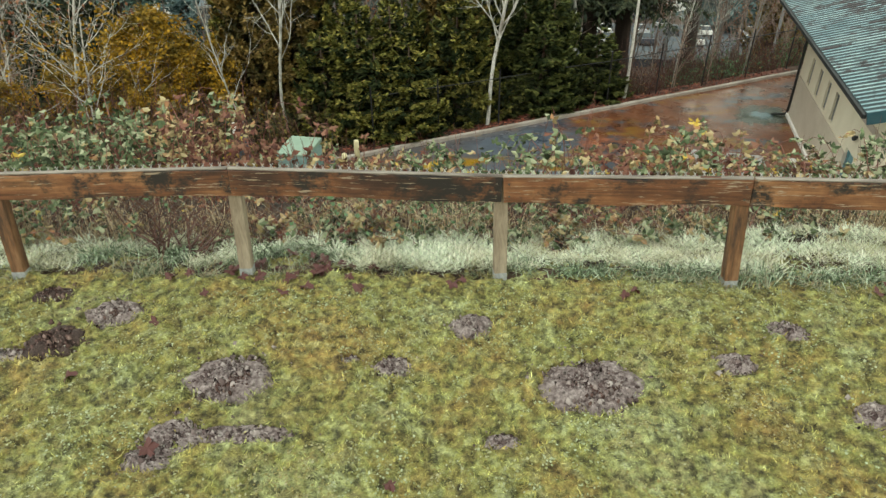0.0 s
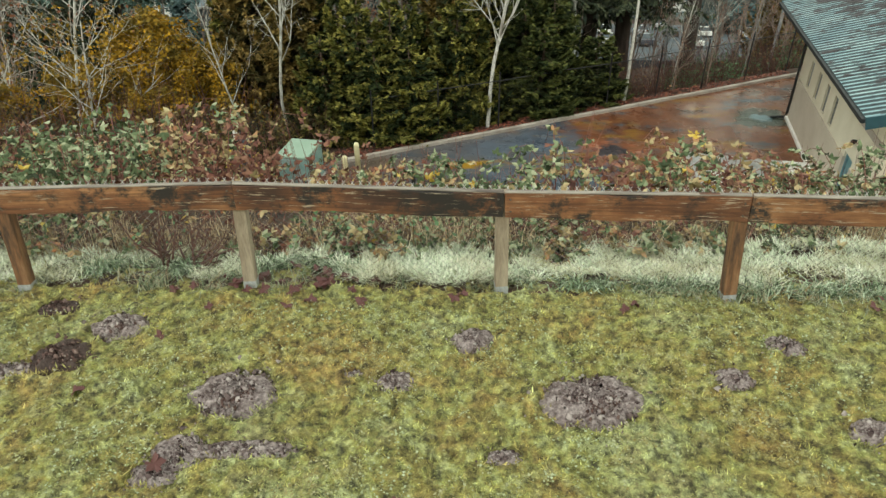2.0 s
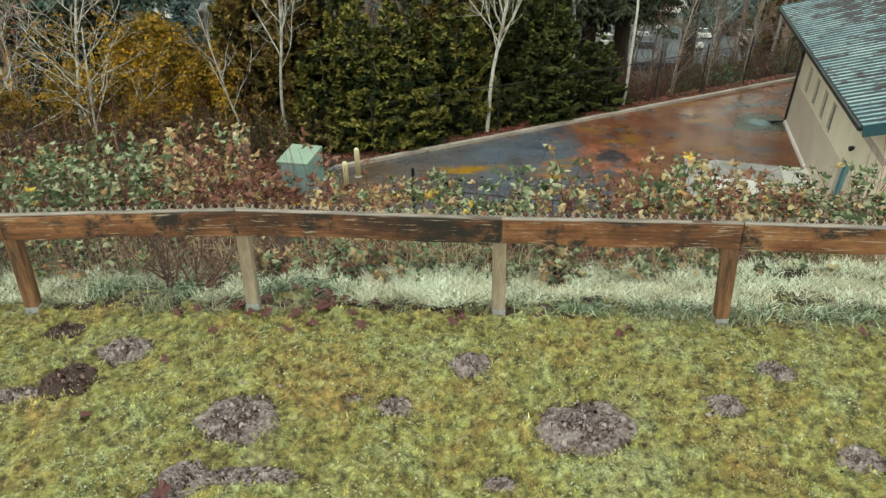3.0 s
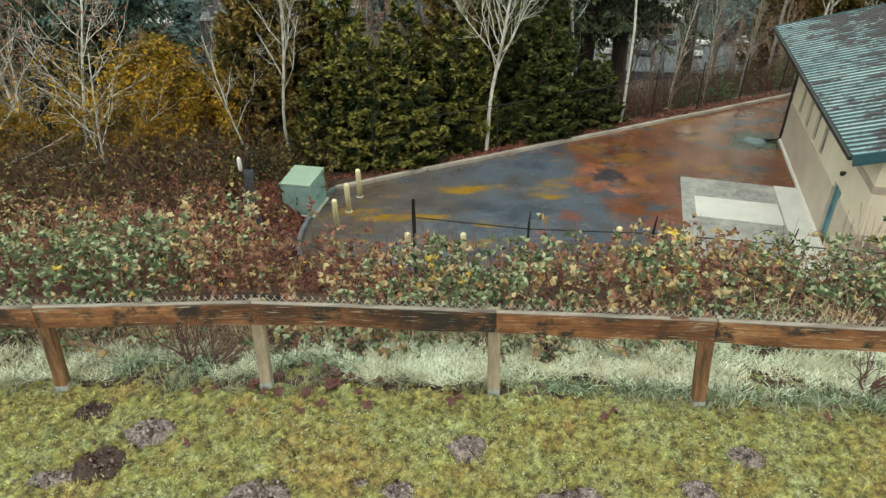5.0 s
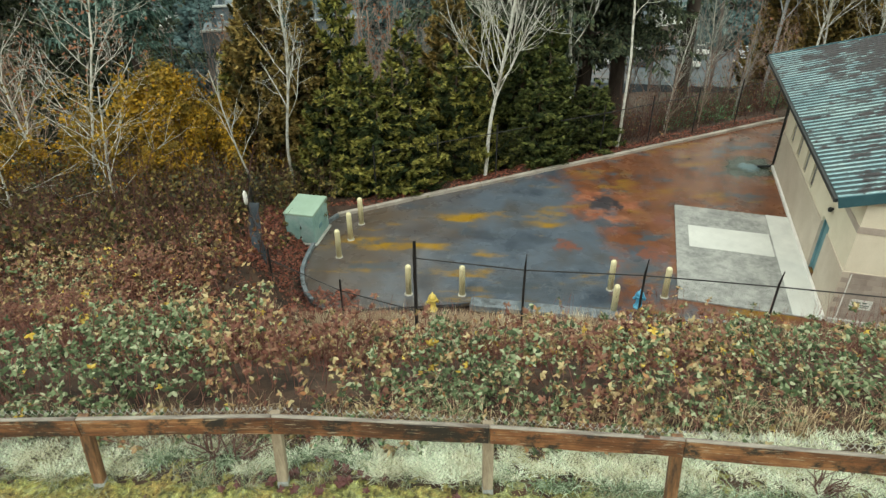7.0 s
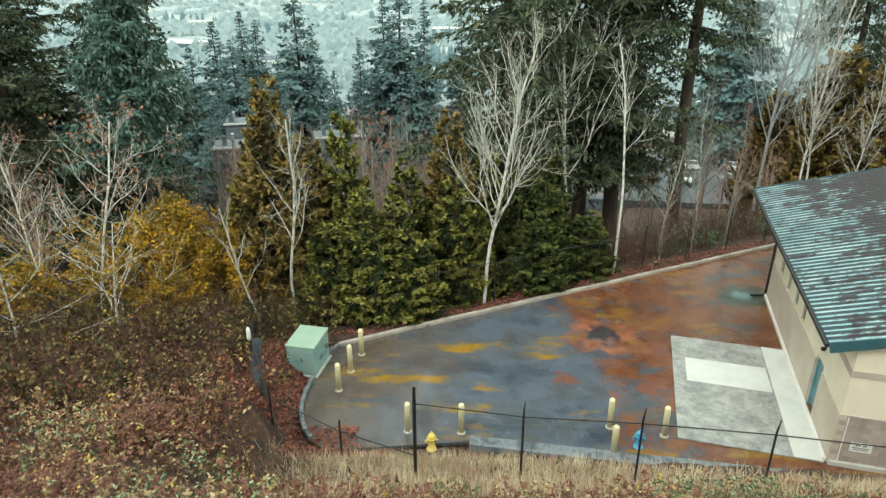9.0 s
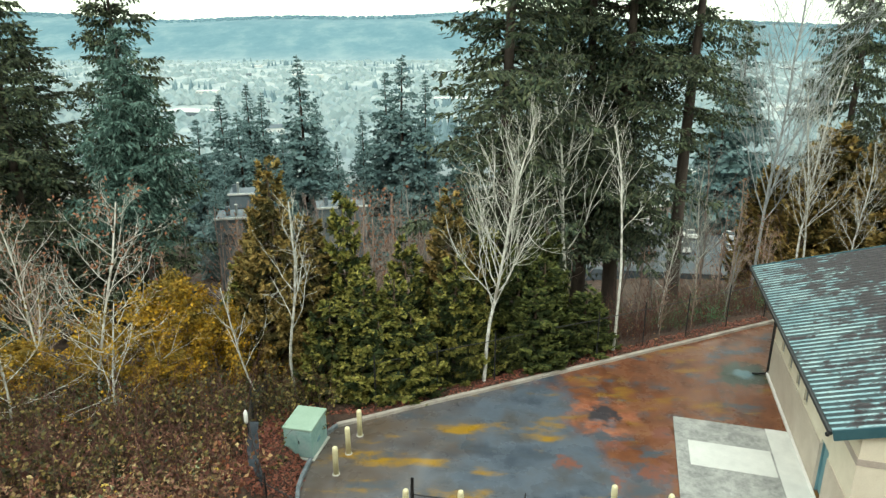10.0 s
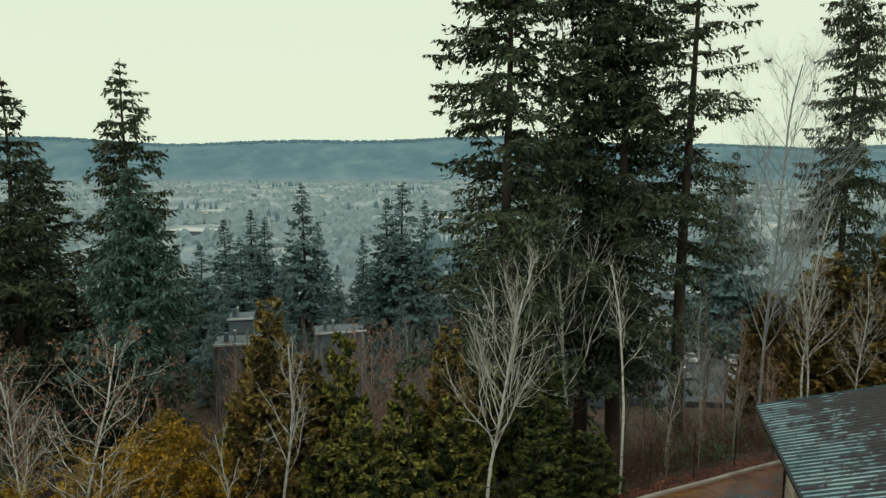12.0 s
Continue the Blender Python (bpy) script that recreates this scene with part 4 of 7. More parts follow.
black_fence("security_fence", [(-0.83, 15.6, -5.9, -7.0), (-3.3, 17.2, -6.3, -8.1), (-5.85, 18.6, -6.0, -8.1), (-6.9, 20.6, -4.9, -7.0), (-7.6, 23.4, -5.6, -7.6), (-7.8, 26.2, -6.4, -8.4)], 0.42, "black steel security fence stepping down round the yard end", False, 0.05)


def screen():
    """Dark wind-break cloth tied along the fence panel that climbs the bank."""
    bm = bmesh.new()
    edges = ([(-6.81, 20.5, -5.29), (-6.94, 20.3, -6.35), (-6.64, 19.6, -7.11), (-6.21, 18.9, -7.8)], [(-6.49, 20.5, -5.29), (-6.51, 20.3, -6.35), (-6.23, 19.5, -7.04), (-5.9, 18.8, -7.72)])
    rows = []
    for k in range(10):
        seg, t = min(2, k // 3), k / 3 - min(2, k // 3)
        row = []
        for side, line in enumerate(edges):
            p = Vector(line[seg]).lerp(Vector(line[seg + 1]), t) + Vector((0.03 * math.sin(2.3 * k + 2 * side), 0, 0))
            row += [bm.verts.new(p + Vector((0, 0.012, 0))), bm.verts.new(p - Vector((0, 0.012, 0)))]
        rows.append(row)
    for a, b in zip(rows, rows[1:]):
        for q in ((0, 1), (1, 3), (3, 2), (2, 0)):
            bm.faces.new((a[q[0]], a[q[1]], b[q[1]], b[q[0]]))
    bm.faces.new([rows[0][i] for i in (0, 2, 3, 1)])
    bm.faces.new([rows[-1][i] for i in (0, 1, 3, 2)])
    bmesh.ops.recalc_face_normals(bm, faces=bm.faces)
    e = thing("fence_screen", Matrix(), "dark blue-grey cloth screen tied to the fence on the bank", "screen")
    part("cloth", bm, "screen", e)
    part("marker", lathe_bm([(0.05, 0), (0.075, 0.1), (0.075, 0.42), (0.03, 0.52)], 10, None, Matrix.Translation((-6.91, 20.5, -5.34))), "white_paint", e, "white marker at the post top")


screen()
FAR_POSTS = []
for i in range(11):
    fx = -3.0 + 2.75 * i
    fy = KERB_LINE[0] + KERB_LINE[1] * fx + 0.9
    FAR_POSTS.append((fx, fy, ground_z(fx, fy) + 2.55, ground_z(fx, fy)))
black_fence("security_fence", FAR_POSTS, 0.4, "tall black steel fence at the edge of the wood", False)


# ---- wooden rail fence with chain-link netting at the edge of the lawn ----
POSTS = [(-5.4, 4.34, 0.09, 0.96), (-3.46, 4.33, 0.09, 1.0), (-1.62, 4.33, 0.10, 1.025), (0.42, 4.22, 0.10, 0.985), (2.14, 3.98, 0.17, 1.06), (4.05, 3.68, 0.22, 1.13), (5.9, 3.35, 0.24, 1.18)]


def rail_fence():
    f = thing("rail_fence", Matrix(), "weathered brown wooden rail fence with galvanised chain-link netting on the lawn", "fence")
    for i, (x, y, foot, top) in enumerate(POSTS):
        kind = ("post_grey", "post_brown", "post_grey", "post_grey", "post_brown", "post_brown", "post_grey")[i]
        lean = ((1, 0), (2.0, 1), (1.0, 0.5), (-0.4, 0), (-3.0, 0.5), (-1, 0), (0, 0))[i]
        bm = box_bm(0.1, 0.1, top - foot + 0.1, 0.008, (0, 0, -0.12))
        p = part("post", bm, kind, f, "greying square post" if kind == "post_grey" else "red-brown square post")
        p.matrix_basis = pose(x, y + 0.05, foot, lean[1] - 5.8, lean[0], random.uniform(-4, 4))
        part("post_foot", box_bm(0.1025, 0.1025, 0.16, 0.004, (0, 0, -0.09)), "post_foot", p, "pale grey foot of the post")
    for (ax, ay, af, at), (bx, by, bf, bt) in zip(POSTS, POSTS[1:]):
        a, b = Vector((ax, ay + 0.09, at)), Vector((bx, by + 0.09, bt))
        d = b - a
        bm = bmesh.new()
        n, hgt, thick = 14, 0.205, 0.042
        rings = []
        for k in range(n + 1):
            u = k / n
            x = 0.004 + (d.length - 0.008) * u
            sag = 0.008 * math.sin(9 * u + ax) + 0.005 * random.uniform(-1, 1)
            rings.append([bm.verts.new((x, yy, zz + sag)) for yy, zz in ((-thick, -hgt), (-thick, -0.006), (-thick + 0.006, 0), (0, 0), (0, -hgt))])
        for lo, hi in zip(rings, rings[1:]):
            for q in range(5):
                w = (q + 1) % 5
                bm.faces.new((lo[q], lo[w], hi[w], hi[q]))
        bm.faces.new(rings[0])
        bm.faces.new(rings[-1][::-1])
        bmesh.ops.recalc_face_normals(bm, faces=bm.faces)
        turn = Matrix.Translation(a) @ d.to_track_quat("X", "Z").to_matrix().to_4x4()
        r = part("rail", bm, "rail_wood", f, "stained brown plank with flaking patches")
        r.matrix_basis = turn
        top = box_bm(d.length - 0.01, 0.046, 0.009, 0.003, (d.length / 2, -thick / 2 + 0.001, 0.002))
        part("weathered_top", top, "rail_top", r, "grey lichen-covered top edge")
        for u in (0.045, d.length - 0.045):
            for zz in (-0.05, -0.15):
                part("bolt", lathe_bm([(0.007, 0), (0.009, 0.004), (0.004, 0.006)], 8, None, Matrix.Translation((u, -thick, zz)) @ Matrix.Rotation(radians(90), 4, "X")), "nail", r)
    # chain-link: two families of slanting wires that cross into diamonds
    for (ax, ay, af, at), (bx, by, bf, bt) in zip(POSTS, POSTS[1:]):
        net = Soup()
        a0, b0 = np.array([ax, ay + 0.115, af]), np.array([bx, by + 0.115, bf])
        tall_a, tall_b = at - af - 0.06, bt - bf - 0.06
        length = np.linalg.norm(b0 - a0)
        step = 0.064
        n = int(length / step)
        reach = 1.0 / length
        for i in range(-int(1.0 / step), n + int(1.0 / step)):
            for sgn in (1, -1):
                u0 = i / n
                u1 = u0 + sgn * reach
                t0, t1 = 0.0, 1.0
                if sgn > 0:
                    t0, t1 = max(t0, -u0 / reach), min(t1, (1 - u0) / reach)
                else:
                    t0, t1 = max(t0, (u0 - 1) / reach), min(t1, u0 / reach)
                if t1 - t0 < 0.02:
                    continue
                pts = []
                for t in (t0, (t0 + t1) / 2, t1):
                    u = u0 + (u1 - u0) * t
                    p = a0 + (b0 - a0) * u
                    pts.append(p + np.array([0, 0.006 * sgn + 0.075 * t, t * (tall_a + (tall_b - tall_a) * u)]))
                net.tube(pts, [0.00095] * 3, 4)
        barbs = Soup()
        for i in range(n):
            u = (i + 0.5) / n
            p = a0 + (b0 - a0) * u + np.array([0, 0.075, tall_a + (tall_b - tall_a) * u])
            for sgn in (1, -1):
                barbs.tube([p + np.array([sgn * 0.032, 0, -0.005]), p + np.array([sgn * 0.004, 0, 0.030]), p + np.array([-sgn * 0.012, 0.008, 0.052])], [0.0018, 0.0032, 0.0018], 4)
        ob = net.part("netting", "galvanised", f, "galvanised chain-link netting")
        barbs.part("barb_fringe", "barb", ob, "bright twisted wire ends", kind="stuff")


rail_fence()


# ---- molehills ----
def molehill(x, y, rx, ry, high, seed, dark=False, label="crumbly grey-brown molehill on the mossy lawn"):
    z = ground_z(x, y)
    e = thing("molehill", pose(x, y, z, 0, 0, 0), label, "molehill", "molehills on the lawn")
    rng = np.random.default_rng(seed)
    s = Soup()
    nr, na = 16, 40
    r = np.linspace(0, 1, nr)[:, None]
    a = np.linspace(0, 2 * np.pi, na, endpoint=False)[None]
    edge = 1 + 0.16 * np.sin(2 * a + seed) + 0.10 * np.sin(5 * a + 2 * seed) + 0.07 * np.sin(9 * a - seed) + rng.uniform(-0.06, 0.06, (1, na))
    px, py = r * edge * rx * np.cos(a), r * edge * ry * np.sin(a)
    hz = high * (1 - r**2) ** 0.8 * (1 + 0.3 * np.sin(7 * px / rx + seed) * np.cos(6 * py / ry)) + rng.uniform(-1, 1, (nr, na)) * high * 0.22 * (1 - r) - 0.012 * r**4
    v = np.stack([px, py, hz + 0.008], -1).reshape(-1, 3)
    i = (np.arange(nr - 1)[:, None] * na + np.arange(na)[None]).ravel()
    j = (np.arange(nr - 1)[:, None] * na + (np.arange(na)[None] + 1) % na).ravel()
    s.add(v, np.stack([i, j, j + na, i + na], -1))
    s.part("mound", "soil_dark" if dark else "soil", e, "", True)
    clod = Soup()
    for _ in range(int(620 * rx * ry / 0.06)):
        rr, aa = min(1.4, abs(rng.normal(0, 0.66))), rng.uniform(0, 2 * np.pi)
        cx, cy = rr * rx * math.cos(aa), rr * ry * math.sin(aa)
        c = high * max(0, 1 - rr * rr) ** 0.8 + (0.006 if rr < 1 else 0.03)
        q = rng.uniform(0.005, 0.013) * rng.choice([0.7, 1.0, 1.9], p=[0.5, 0.38, 0.12])
        jit = lambda: rng.uniform(-q, q) * 0.5  # noqa: E731
        clod.tube([(cx + jit(), cy + jit(), c - q), (cx + jit(), cy + jit(), c), (cx + jit(), cy + jit(), c + q)], [q * 0.5, q, q * 0.35], 4)
    clod.part("clod_scatter", "soil_crumb_dark" if dark else "soil_crumb", e, kind="stuff")
    if high > 0.065 and not dark:
        # the freshly pushed damp earth at the mouth
        damp = Soup()
        for _ in range(int(260 * rx * ry / 0.06)):
            rr, aa = abs(rng.normal(0, 0.19)), rng.uniform(0, 2 * np.pi)
            cx, cy = rx * (0.08 + rr * math.cos(aa)), ry * (rr * math.sin(aa) - 0.12)
            q = rng.uniform(0.006, 0.014)
            c = high * 1.02 - 0.02 * rr
            damp.tube([(cx, cy, c - 2 * q), (cx, cy, c), (cx + rng.uniform(-q, q) * 0.5, cy, c + q)], [q * 0.7, q, q * 0.4], 4)
        damp.part("damp_clod_scatter", "soil_crumb_dark", e, "dark damp clods at the mouth", kind="stuff")
    peb = Soup()
    for _ in range(9):
        rr, aa = rng.uniform(0.3, 1.0), rng.uniform(0, 2 * np.pi)
        c = high * max(0, 1 - rr * rr) ** 0.8 + 0.008
        q = rng.uniform(0.006, 0.012)
        cx, cy = rr * rx * math.cos(aa), rr * ry * math.sin(aa)
        peb.tube([(cx, cy, c - q), (cx, cy, c), (cx, cy, c + q * 0.7)], [q * 0.6, q, q * 0.5], 6)
    peb.part("pebble_scatter", "stone", e, "pale pebbles", kind="stuff")


HILLS = [(0.90, 2.96, 0.335, 0.265, 0.07), (-1.41, 3.09, 0.29, 0.25, 0.075), (-1.62, 2.62, 0.19, 0.15, 0.025), (-1.72, 2.45, 0.17, 0.10, 0.02), (-1.22, 2.63, 0.36, 0.085, 0.02), (0.165, 3.60, 0.165, 0.155, 0.06), (-0.37, 3.19, 0.135, 0.125, 0.05), (-2.46, 3.80, 0.21, 0.18, 0.07), (2.31, 3.42, 0.15, 0.13, 0.03), (1.86, 3.12, 0.15, 0.115, 0.02), (0.31, 2.54, 0.13, 0.07, 0.015), (2.5, 2.64, 0.17, 0.13, 0.02), (-0.66, 3.28, 0.07, 0.055, 0.02), (-3.05, 3.35, 0.20, 0.10, 0.02)]
for i, (hx, hy, hrx, hry, hh) in enumerate(HILLS):
    molehill(hx, hy, hrx, hry, hh, i + 1)
for i, (hx, hy, hrx, hry, hh) in enumerate([(-2.74, 3.47, 0.21, 0.20, 0.07), (-3.06, 4.07, 0.17, 0.13, 0.05), (-1.98, 4.42, 0.22, 0.10, 0.03)]):
    molehill(hx, hy, hrx, hry, hh, i + 31, True, "fresh dark-brown molehill on the lawn")
ALL_HILLS = HILLS + [(-2.74, 3.47, 0.21, 0.20, 0.07), (-3.06, 4.07, 0.17, 0.13, 0.05)]


# ---- grass ----
def blades(rng, x, y, z, tall, wide, lean, droop=0.0, sides=2):
    """Bent blades as two quads each. Returns verts and faces."""
    n = len(x)
    a = rng.uniform(0, 2 * np.pi, n)
    d = np.stack([np.cos(a), np.sin(a), np.zeros(n)], -1)
    s = np.stack([-np.sin(a), np.cos(a), np.zeros(n)], -1) * wide[:, None]
    p0 = np.stack([x, y, z], -1)
    up = np.array([0, 0, 1.0])
    p1 = p0 + d * (lean * tall * 0.35)[:, None] + up * (tall * 0.62)[:, None]
    p2 = p0 + d * (lean * tall)[:, None] + up * (tall * (1 - droop))[:, None]
    v = np.stack([p0 - s, p0 + s, p1 + s * 0.8, p1 - s * 0.8, p2 + s * 0.15, p2 - s * 0.15], 1)
    f = np.arange(n)[:, None] * 6 + np.array([[0, 1, 2, 3, 3, 2, 4, 5]])
    return v, f.reshape(-1, 4)


def moss():
    """The cushiony moss and clover between the blades: a finely lumped sheet over the lawn soil."""
    xs = np.concatenate([np.linspace(-11, -5, 36), np.linspace(-4.9, 5.1, 480), np.linspace(5.2, 11, 34)])
    ys = np.concatenate([np.linspace(-7, 1.55, 36), np.linspace(1.6, 4.75, 150)])
    w, d = len(xs), len(ys)
    x, y = np.meshgrid(xs, ys)
    lump = 0.034 * vnoise(x * 9, y * 9, 1) + 0.044 * vnoise(x * 19, y * 19, 2) ** 1.5 + 0.016 * vnoise(x * 38, y * 38, 3)
    hole = np.ones_like(x)
    for hx, hy, hrx, hry, hh in ALL_HILLS:
        q = ((x - hx) / hrx) ** 2 + ((y - hy) / hry) ** 2
        hole = np.minimum(hole, np.clip((q - 0.5) / 0.6 + 0.35 * (vnoise(x * 14, y * 14, 4) - 0.5), 0, 1))
    fy = np.interp(x, [p[0] for p in POSTS], [p[1] for p in POSTS]) + 0.04 + 0.16 * (vnoise(x * 4, y * 4, 41) - 0.5) + 0.10 * (vnoise(x * 12, y * 12, 42) - 0.5)
    bare = np.clip((y - fy) / 0.06, 0, 1)
    z = terrain(x, y) + 0.003 + lump * hole - 0.035 * (1 - hole) - 0.05 * bare
    s = Soup()
    i = (np.arange(d - 1)[:, None] * w + np.arange(w - 1)[None]).ravel()
    s.add(np.stack([x, y, z], -1), np.stack([i, i + 1, i + w + 1, i + w], -1))
    tagged(s.part("moss", "moss", smooth=True), "lumpy yellow-green moss and clover in the lawn", "moss", kind="stuff")


moss()


def lawn():
    rng = np.random.default_rng(5)
    n = 112000
    x, y = rng.uniform(-4.6, 5.0, n), rng.uniform(1.75, 5.0, n)
    keep = np.ones(n, bool)
    for hx, hy, hrx, hry, hh in ALL_HILLS:
        q = ((x - hx) / hrx) ** 2 + ((y - hy) / hry) ** 2
        keep &= (q > 0.5 + 0.75 * rng.random(n)) | (rng.random(n) < 0.02)
    fy = np.interp(x, [p[0] for p in POSTS], [p[1] for p in POSTS]) + 0.04
    keep &= (y < fy + 0.25 * (vnoise(x * 4, y * 4, 41) - 0.5)) | (rng.random(n) < 0.10)
    x, y = x[keep], y[keep]
    n = len(x)
    clump = 0.5 + 0.5 * wave(x * 3.1, y * 3.3) * wave(x * 1.1 + 2, y * 1.3)
    tuft = vnoise(x * 9, y * 9, 1) + 0.5 * vnoise(x * 19, y * 19, 2) - 0.2
    knoll = 0.034 * vnoise(x * 9, y * 9, 1) + 0.044 * vnoise(x * 19, y * 19, 2) ** 1.5
    tall = rng.uniform(0.010, 0.030, n) * (0.5 + 0.5 * clump) * (0.45 + 1.0 * tuft)
    a = rng.uniform(0, 2 * np.pi, n)
    way = np.stack([np.cos(a), np.sin(a), rng.uniform(0.2, 1.1, n)], -1)
    side = np.stack([-np.sin(a), np.cos(a), np.zeros(n)], -1)
    s = Soup()
    s.leaves(np.stack([x, y, terrain(x, y) + 0.006 + knoll * 0.8], -1), unit(way), side, tall * 1.9 + 0.012, rng.uniform(0.0022, 0.0055, n), 0.3)
    n = 16000
    x, y = rng.uniform(-8, 8, n), rng.uniform(-4, 1.75, n)
    a = rng.uniform(0, 2 * np.pi, n)
    s.leaves(np.stack([x, y, terrain(x, y) + 0.012], -1), unit(np.stack([np.cos(a), np.sin(a), rng.uniform(0.2, 1.1, n)], -1)), np.stack([-np.sin(a), np.cos(a), np.zeros(n)], -1), rng.uniform(0.03, 0.06, n), rng.uniform(0.003, 0.006, n), 0.3)
    tagged(s.part("lawn_grass", "grass_lawn"), "short mossy yellow-green lawn grass", "grass", kind="stuff")
    # little round leaves of clover and weeds, in patches
    s = Soup()
    m = 80000
    x, y = rng.uniform(-4.6, 5.0, m), rng.uniform(1.75, 4.1, m)
    keep = 0.6 * vnoise(x * 2.2, y * 2.2, 31) + 0.5 * vnoise(x * 8, y * 8, 32) + 1.0 * vnoise(x * 19, y * 19, 2) > 1.12
    for hx, hy, hrx, hry, hh in ALL_HILLS:
        keep &= ((x - hx) / hrx) ** 2 + ((y - hy) / hry) ** 2 > 0.85
    x, y = x[keep], y[keep]
    m = len(x)
    a = rng.uniform(0, 2 * np.pi, m)
    way = unit(np.stack([np.cos(a), np.sin(a), rng.normal(0, 0.35, m)], -1))
    side = unit(np.cross(np.array([0, 0, 1.0]) + rng.normal(0, 0.35, (m, 3)), way))
    lift = 0.034 * vnoise(x * 9, y * 9, 1) + 0.044 * vnoise(x * 19, y * 19, 2) ** 1.5 + 0.016 * vnoise(x * 38, y * 38, 3) + 0.006
    size = rng.uniform(0.008, 0.022, m)
    s.leaves(np.stack([x, y, terrain(x, y) + lift], -1), way, side, size, size * 0.45, 0.3)
    tagged(s.part("clover", "clover"), "small pale-green clover and weed leaves in the lawn", "clover", kind="stuff")


lawn()


HOLLOWS = [(-2.70, 4.56), (-1.30, 4.52)]  # two gaps in the grass behind the fence; their dark bare soil stands in for shade


def long_grass():
    rng = np.random.default_rng(6)
    n = 84000
    x = rng.uniform(-6.5, 6.5, n)
    fy = np.interp(x, [p[0] for p in POSTS], [p[1] for p in POSTS])
    y = fy + 0.08 + rng.beta(1.2, 1.3, n) * (5.05 - fy - 0.08)
    dens = vnoise(x * 4, y * 4, 5) + 0.5 * vnoise(x * 11, y * 11, 6)
    keep = (dens > 0.50) & (rng.random(n) < np.clip(1.05 + (x + 1.2) * 0.35, 0.5, 1))
    for hx, hy in HOLLOWS:
        keep &= ((x - hx) / 0.42) ** 2 + ((y - hy) / 0.21) ** 2 > 0.7 + 0.7 * rng.random(n)
    # leaves a strip of dark soil in place of the shadow under the tufts
    keep &= y > fy + 0.09 + 0.14 * vnoise(x * 3, y * 0 + 7, 52) + 0.09 * np.clip(x, 0, 1)
    x, y = x[keep], y[keep]
    n = len(x)
    tall = rng.uniform(0.04, 0.10, n) * (0.25 + 1.3 * vnoise(x * 6, y * 6, 7))
    a = rng.uniform(0, 2 * np.pi, n)
    way = unit(np.stack([np.cos(a), np.sin(a), rng.uniform(0.15, 1.3, n)], -1))
    side = np.stack([-np.sin(a), np.cos(a), np.zeros(n)], -1)
    lump = 0.09 * vnoise(x * 5, y * 5, 9) ** 1.5 + 0.03 * vnoise(x * 14, y * 14, 10)
    s = Soup()
    s.leaves(np.stack([x, y, terrain(x, y) + lump * rng.uniform(0.3, 1.1, n)], -1), way, side, tall + 0.03, rng.uniform(0.0022, 0.0050, n), 0.3)
    tagged(s.part("long_grass", "grass_long"), "pale frosted long grass matted along the fence", "grass", kind="stuff")
    # darker green tufts right under the rail
    s = Soup()
    for _ in range(60):
        cx = rng.uniform(-5, 5.5)
        cy = np.interp(cx, [p[0] for p in POSTS], [p[1] for p in POSTS]) + rng.uniform(-0.04, 0.24)
        m = rng.integers(22, 60)
        x, y = cx + rng.normal(0, 0.035, m), cy + rng.normal(0, 0.03, m)
        v, f = blades(rng, x, y, terrain(x, y) - 0.01, rng.uniform(0.05, 0.17, m), rng.uniform(0.002, 0.0045, m), rng.uniform(0.5, 1.9, m), rng.uniform(0.1, 0.8, m))
        s.add(v, f)
    tagged(s.part("grass_tufts", "grass_tuft"), "green grass tufts along the foot of the fence", "grass", kind="stuff")
    # lush arching tufts round the two dark gaps and over the bare edge of the lawn
    s = Soup()
    for k in range(105):
        if k < 44:
            hx, hy = HOLLOWS[k % 2]
            a = rng.uniform(0, 2 * np.pi)
            cx, cy = hx + 0.44 * math.cos(a) * rng.uniform(0.85, 1.15), hy + 0.06 + 0.18 * abs(math.sin(a)) * rng.uniform(0.7, 1.2)
        else:
            cx = rng.uniform(0.5, 4.4)
            cy = np.interp(cx, [p[0] for p in POSTS], [p[1] for p in POSTS]) + rng.uniform(0.13, 0.24)
        m = rng.integers(16, 36)
        x, y = cx + rng.normal(0, 0.03, m), cy + rng.normal(0, 0.02, m)
        v, f = blades(rng, x, y, terrain(x, y) - 0.01, rng.uniform(0.08, 0.19, m), rng.uniform(0.0025, 0.0058, m), rng.uniform(0.5, 1.7, m), rng.uniform(0.3, 1.0, m))
        s.add(v, f)
    tagged(s.part("arching_grass", "grass_lush"), "lush arching green grass along the bare edge of the lawn", "grass", kind="stuff")
    # dry pale grass lower down the bank
    s = Soup()
    n = 70000
    x, y = rng.uniform(-8, 17, n), 17.4 - 8.4 * rng.random(n) ** 1.35
    keep = (1.6 * vnoise(x * 0.9, y * 0.9, 8) - 0.8 + rng.normal(0, 0.3, n) + (y - 12.6) * 0.3 > -0.1) & (y < 17.55 - 0.168 * x + rng.normal(0, 0.15, n)) & (rng.random(n) < np.clip((x + 6.0) / 4, 0.0, 1))
    x, y = x[keep], y[keep]
    n = len(x)
    a = rng.uniform(0, 2 * np.pi, n)
    way = unit(np.stack([np.cos(a) * rng.uniform(0.2, 1.0, n), np.sin(a) * rng.uniform(0.2, 1.0, n), np.ones(n)], -1))
    side = np.stack([-np.sin(a), np.cos(a), np.zeros(n)], -1)
    s.leaves(np.stack([x, y, terrain(x, y) - 0.02], -1), way, side, rng.uniform(0.25, 0.65, n), rng.uniform(0.005, 0.010, n), 0.2)
    tagged(s.part("dry_grass", "grass_dry"), "straw-coloured dry grass at the foot of the bank", "grass", kind="stuff")


long_grass()


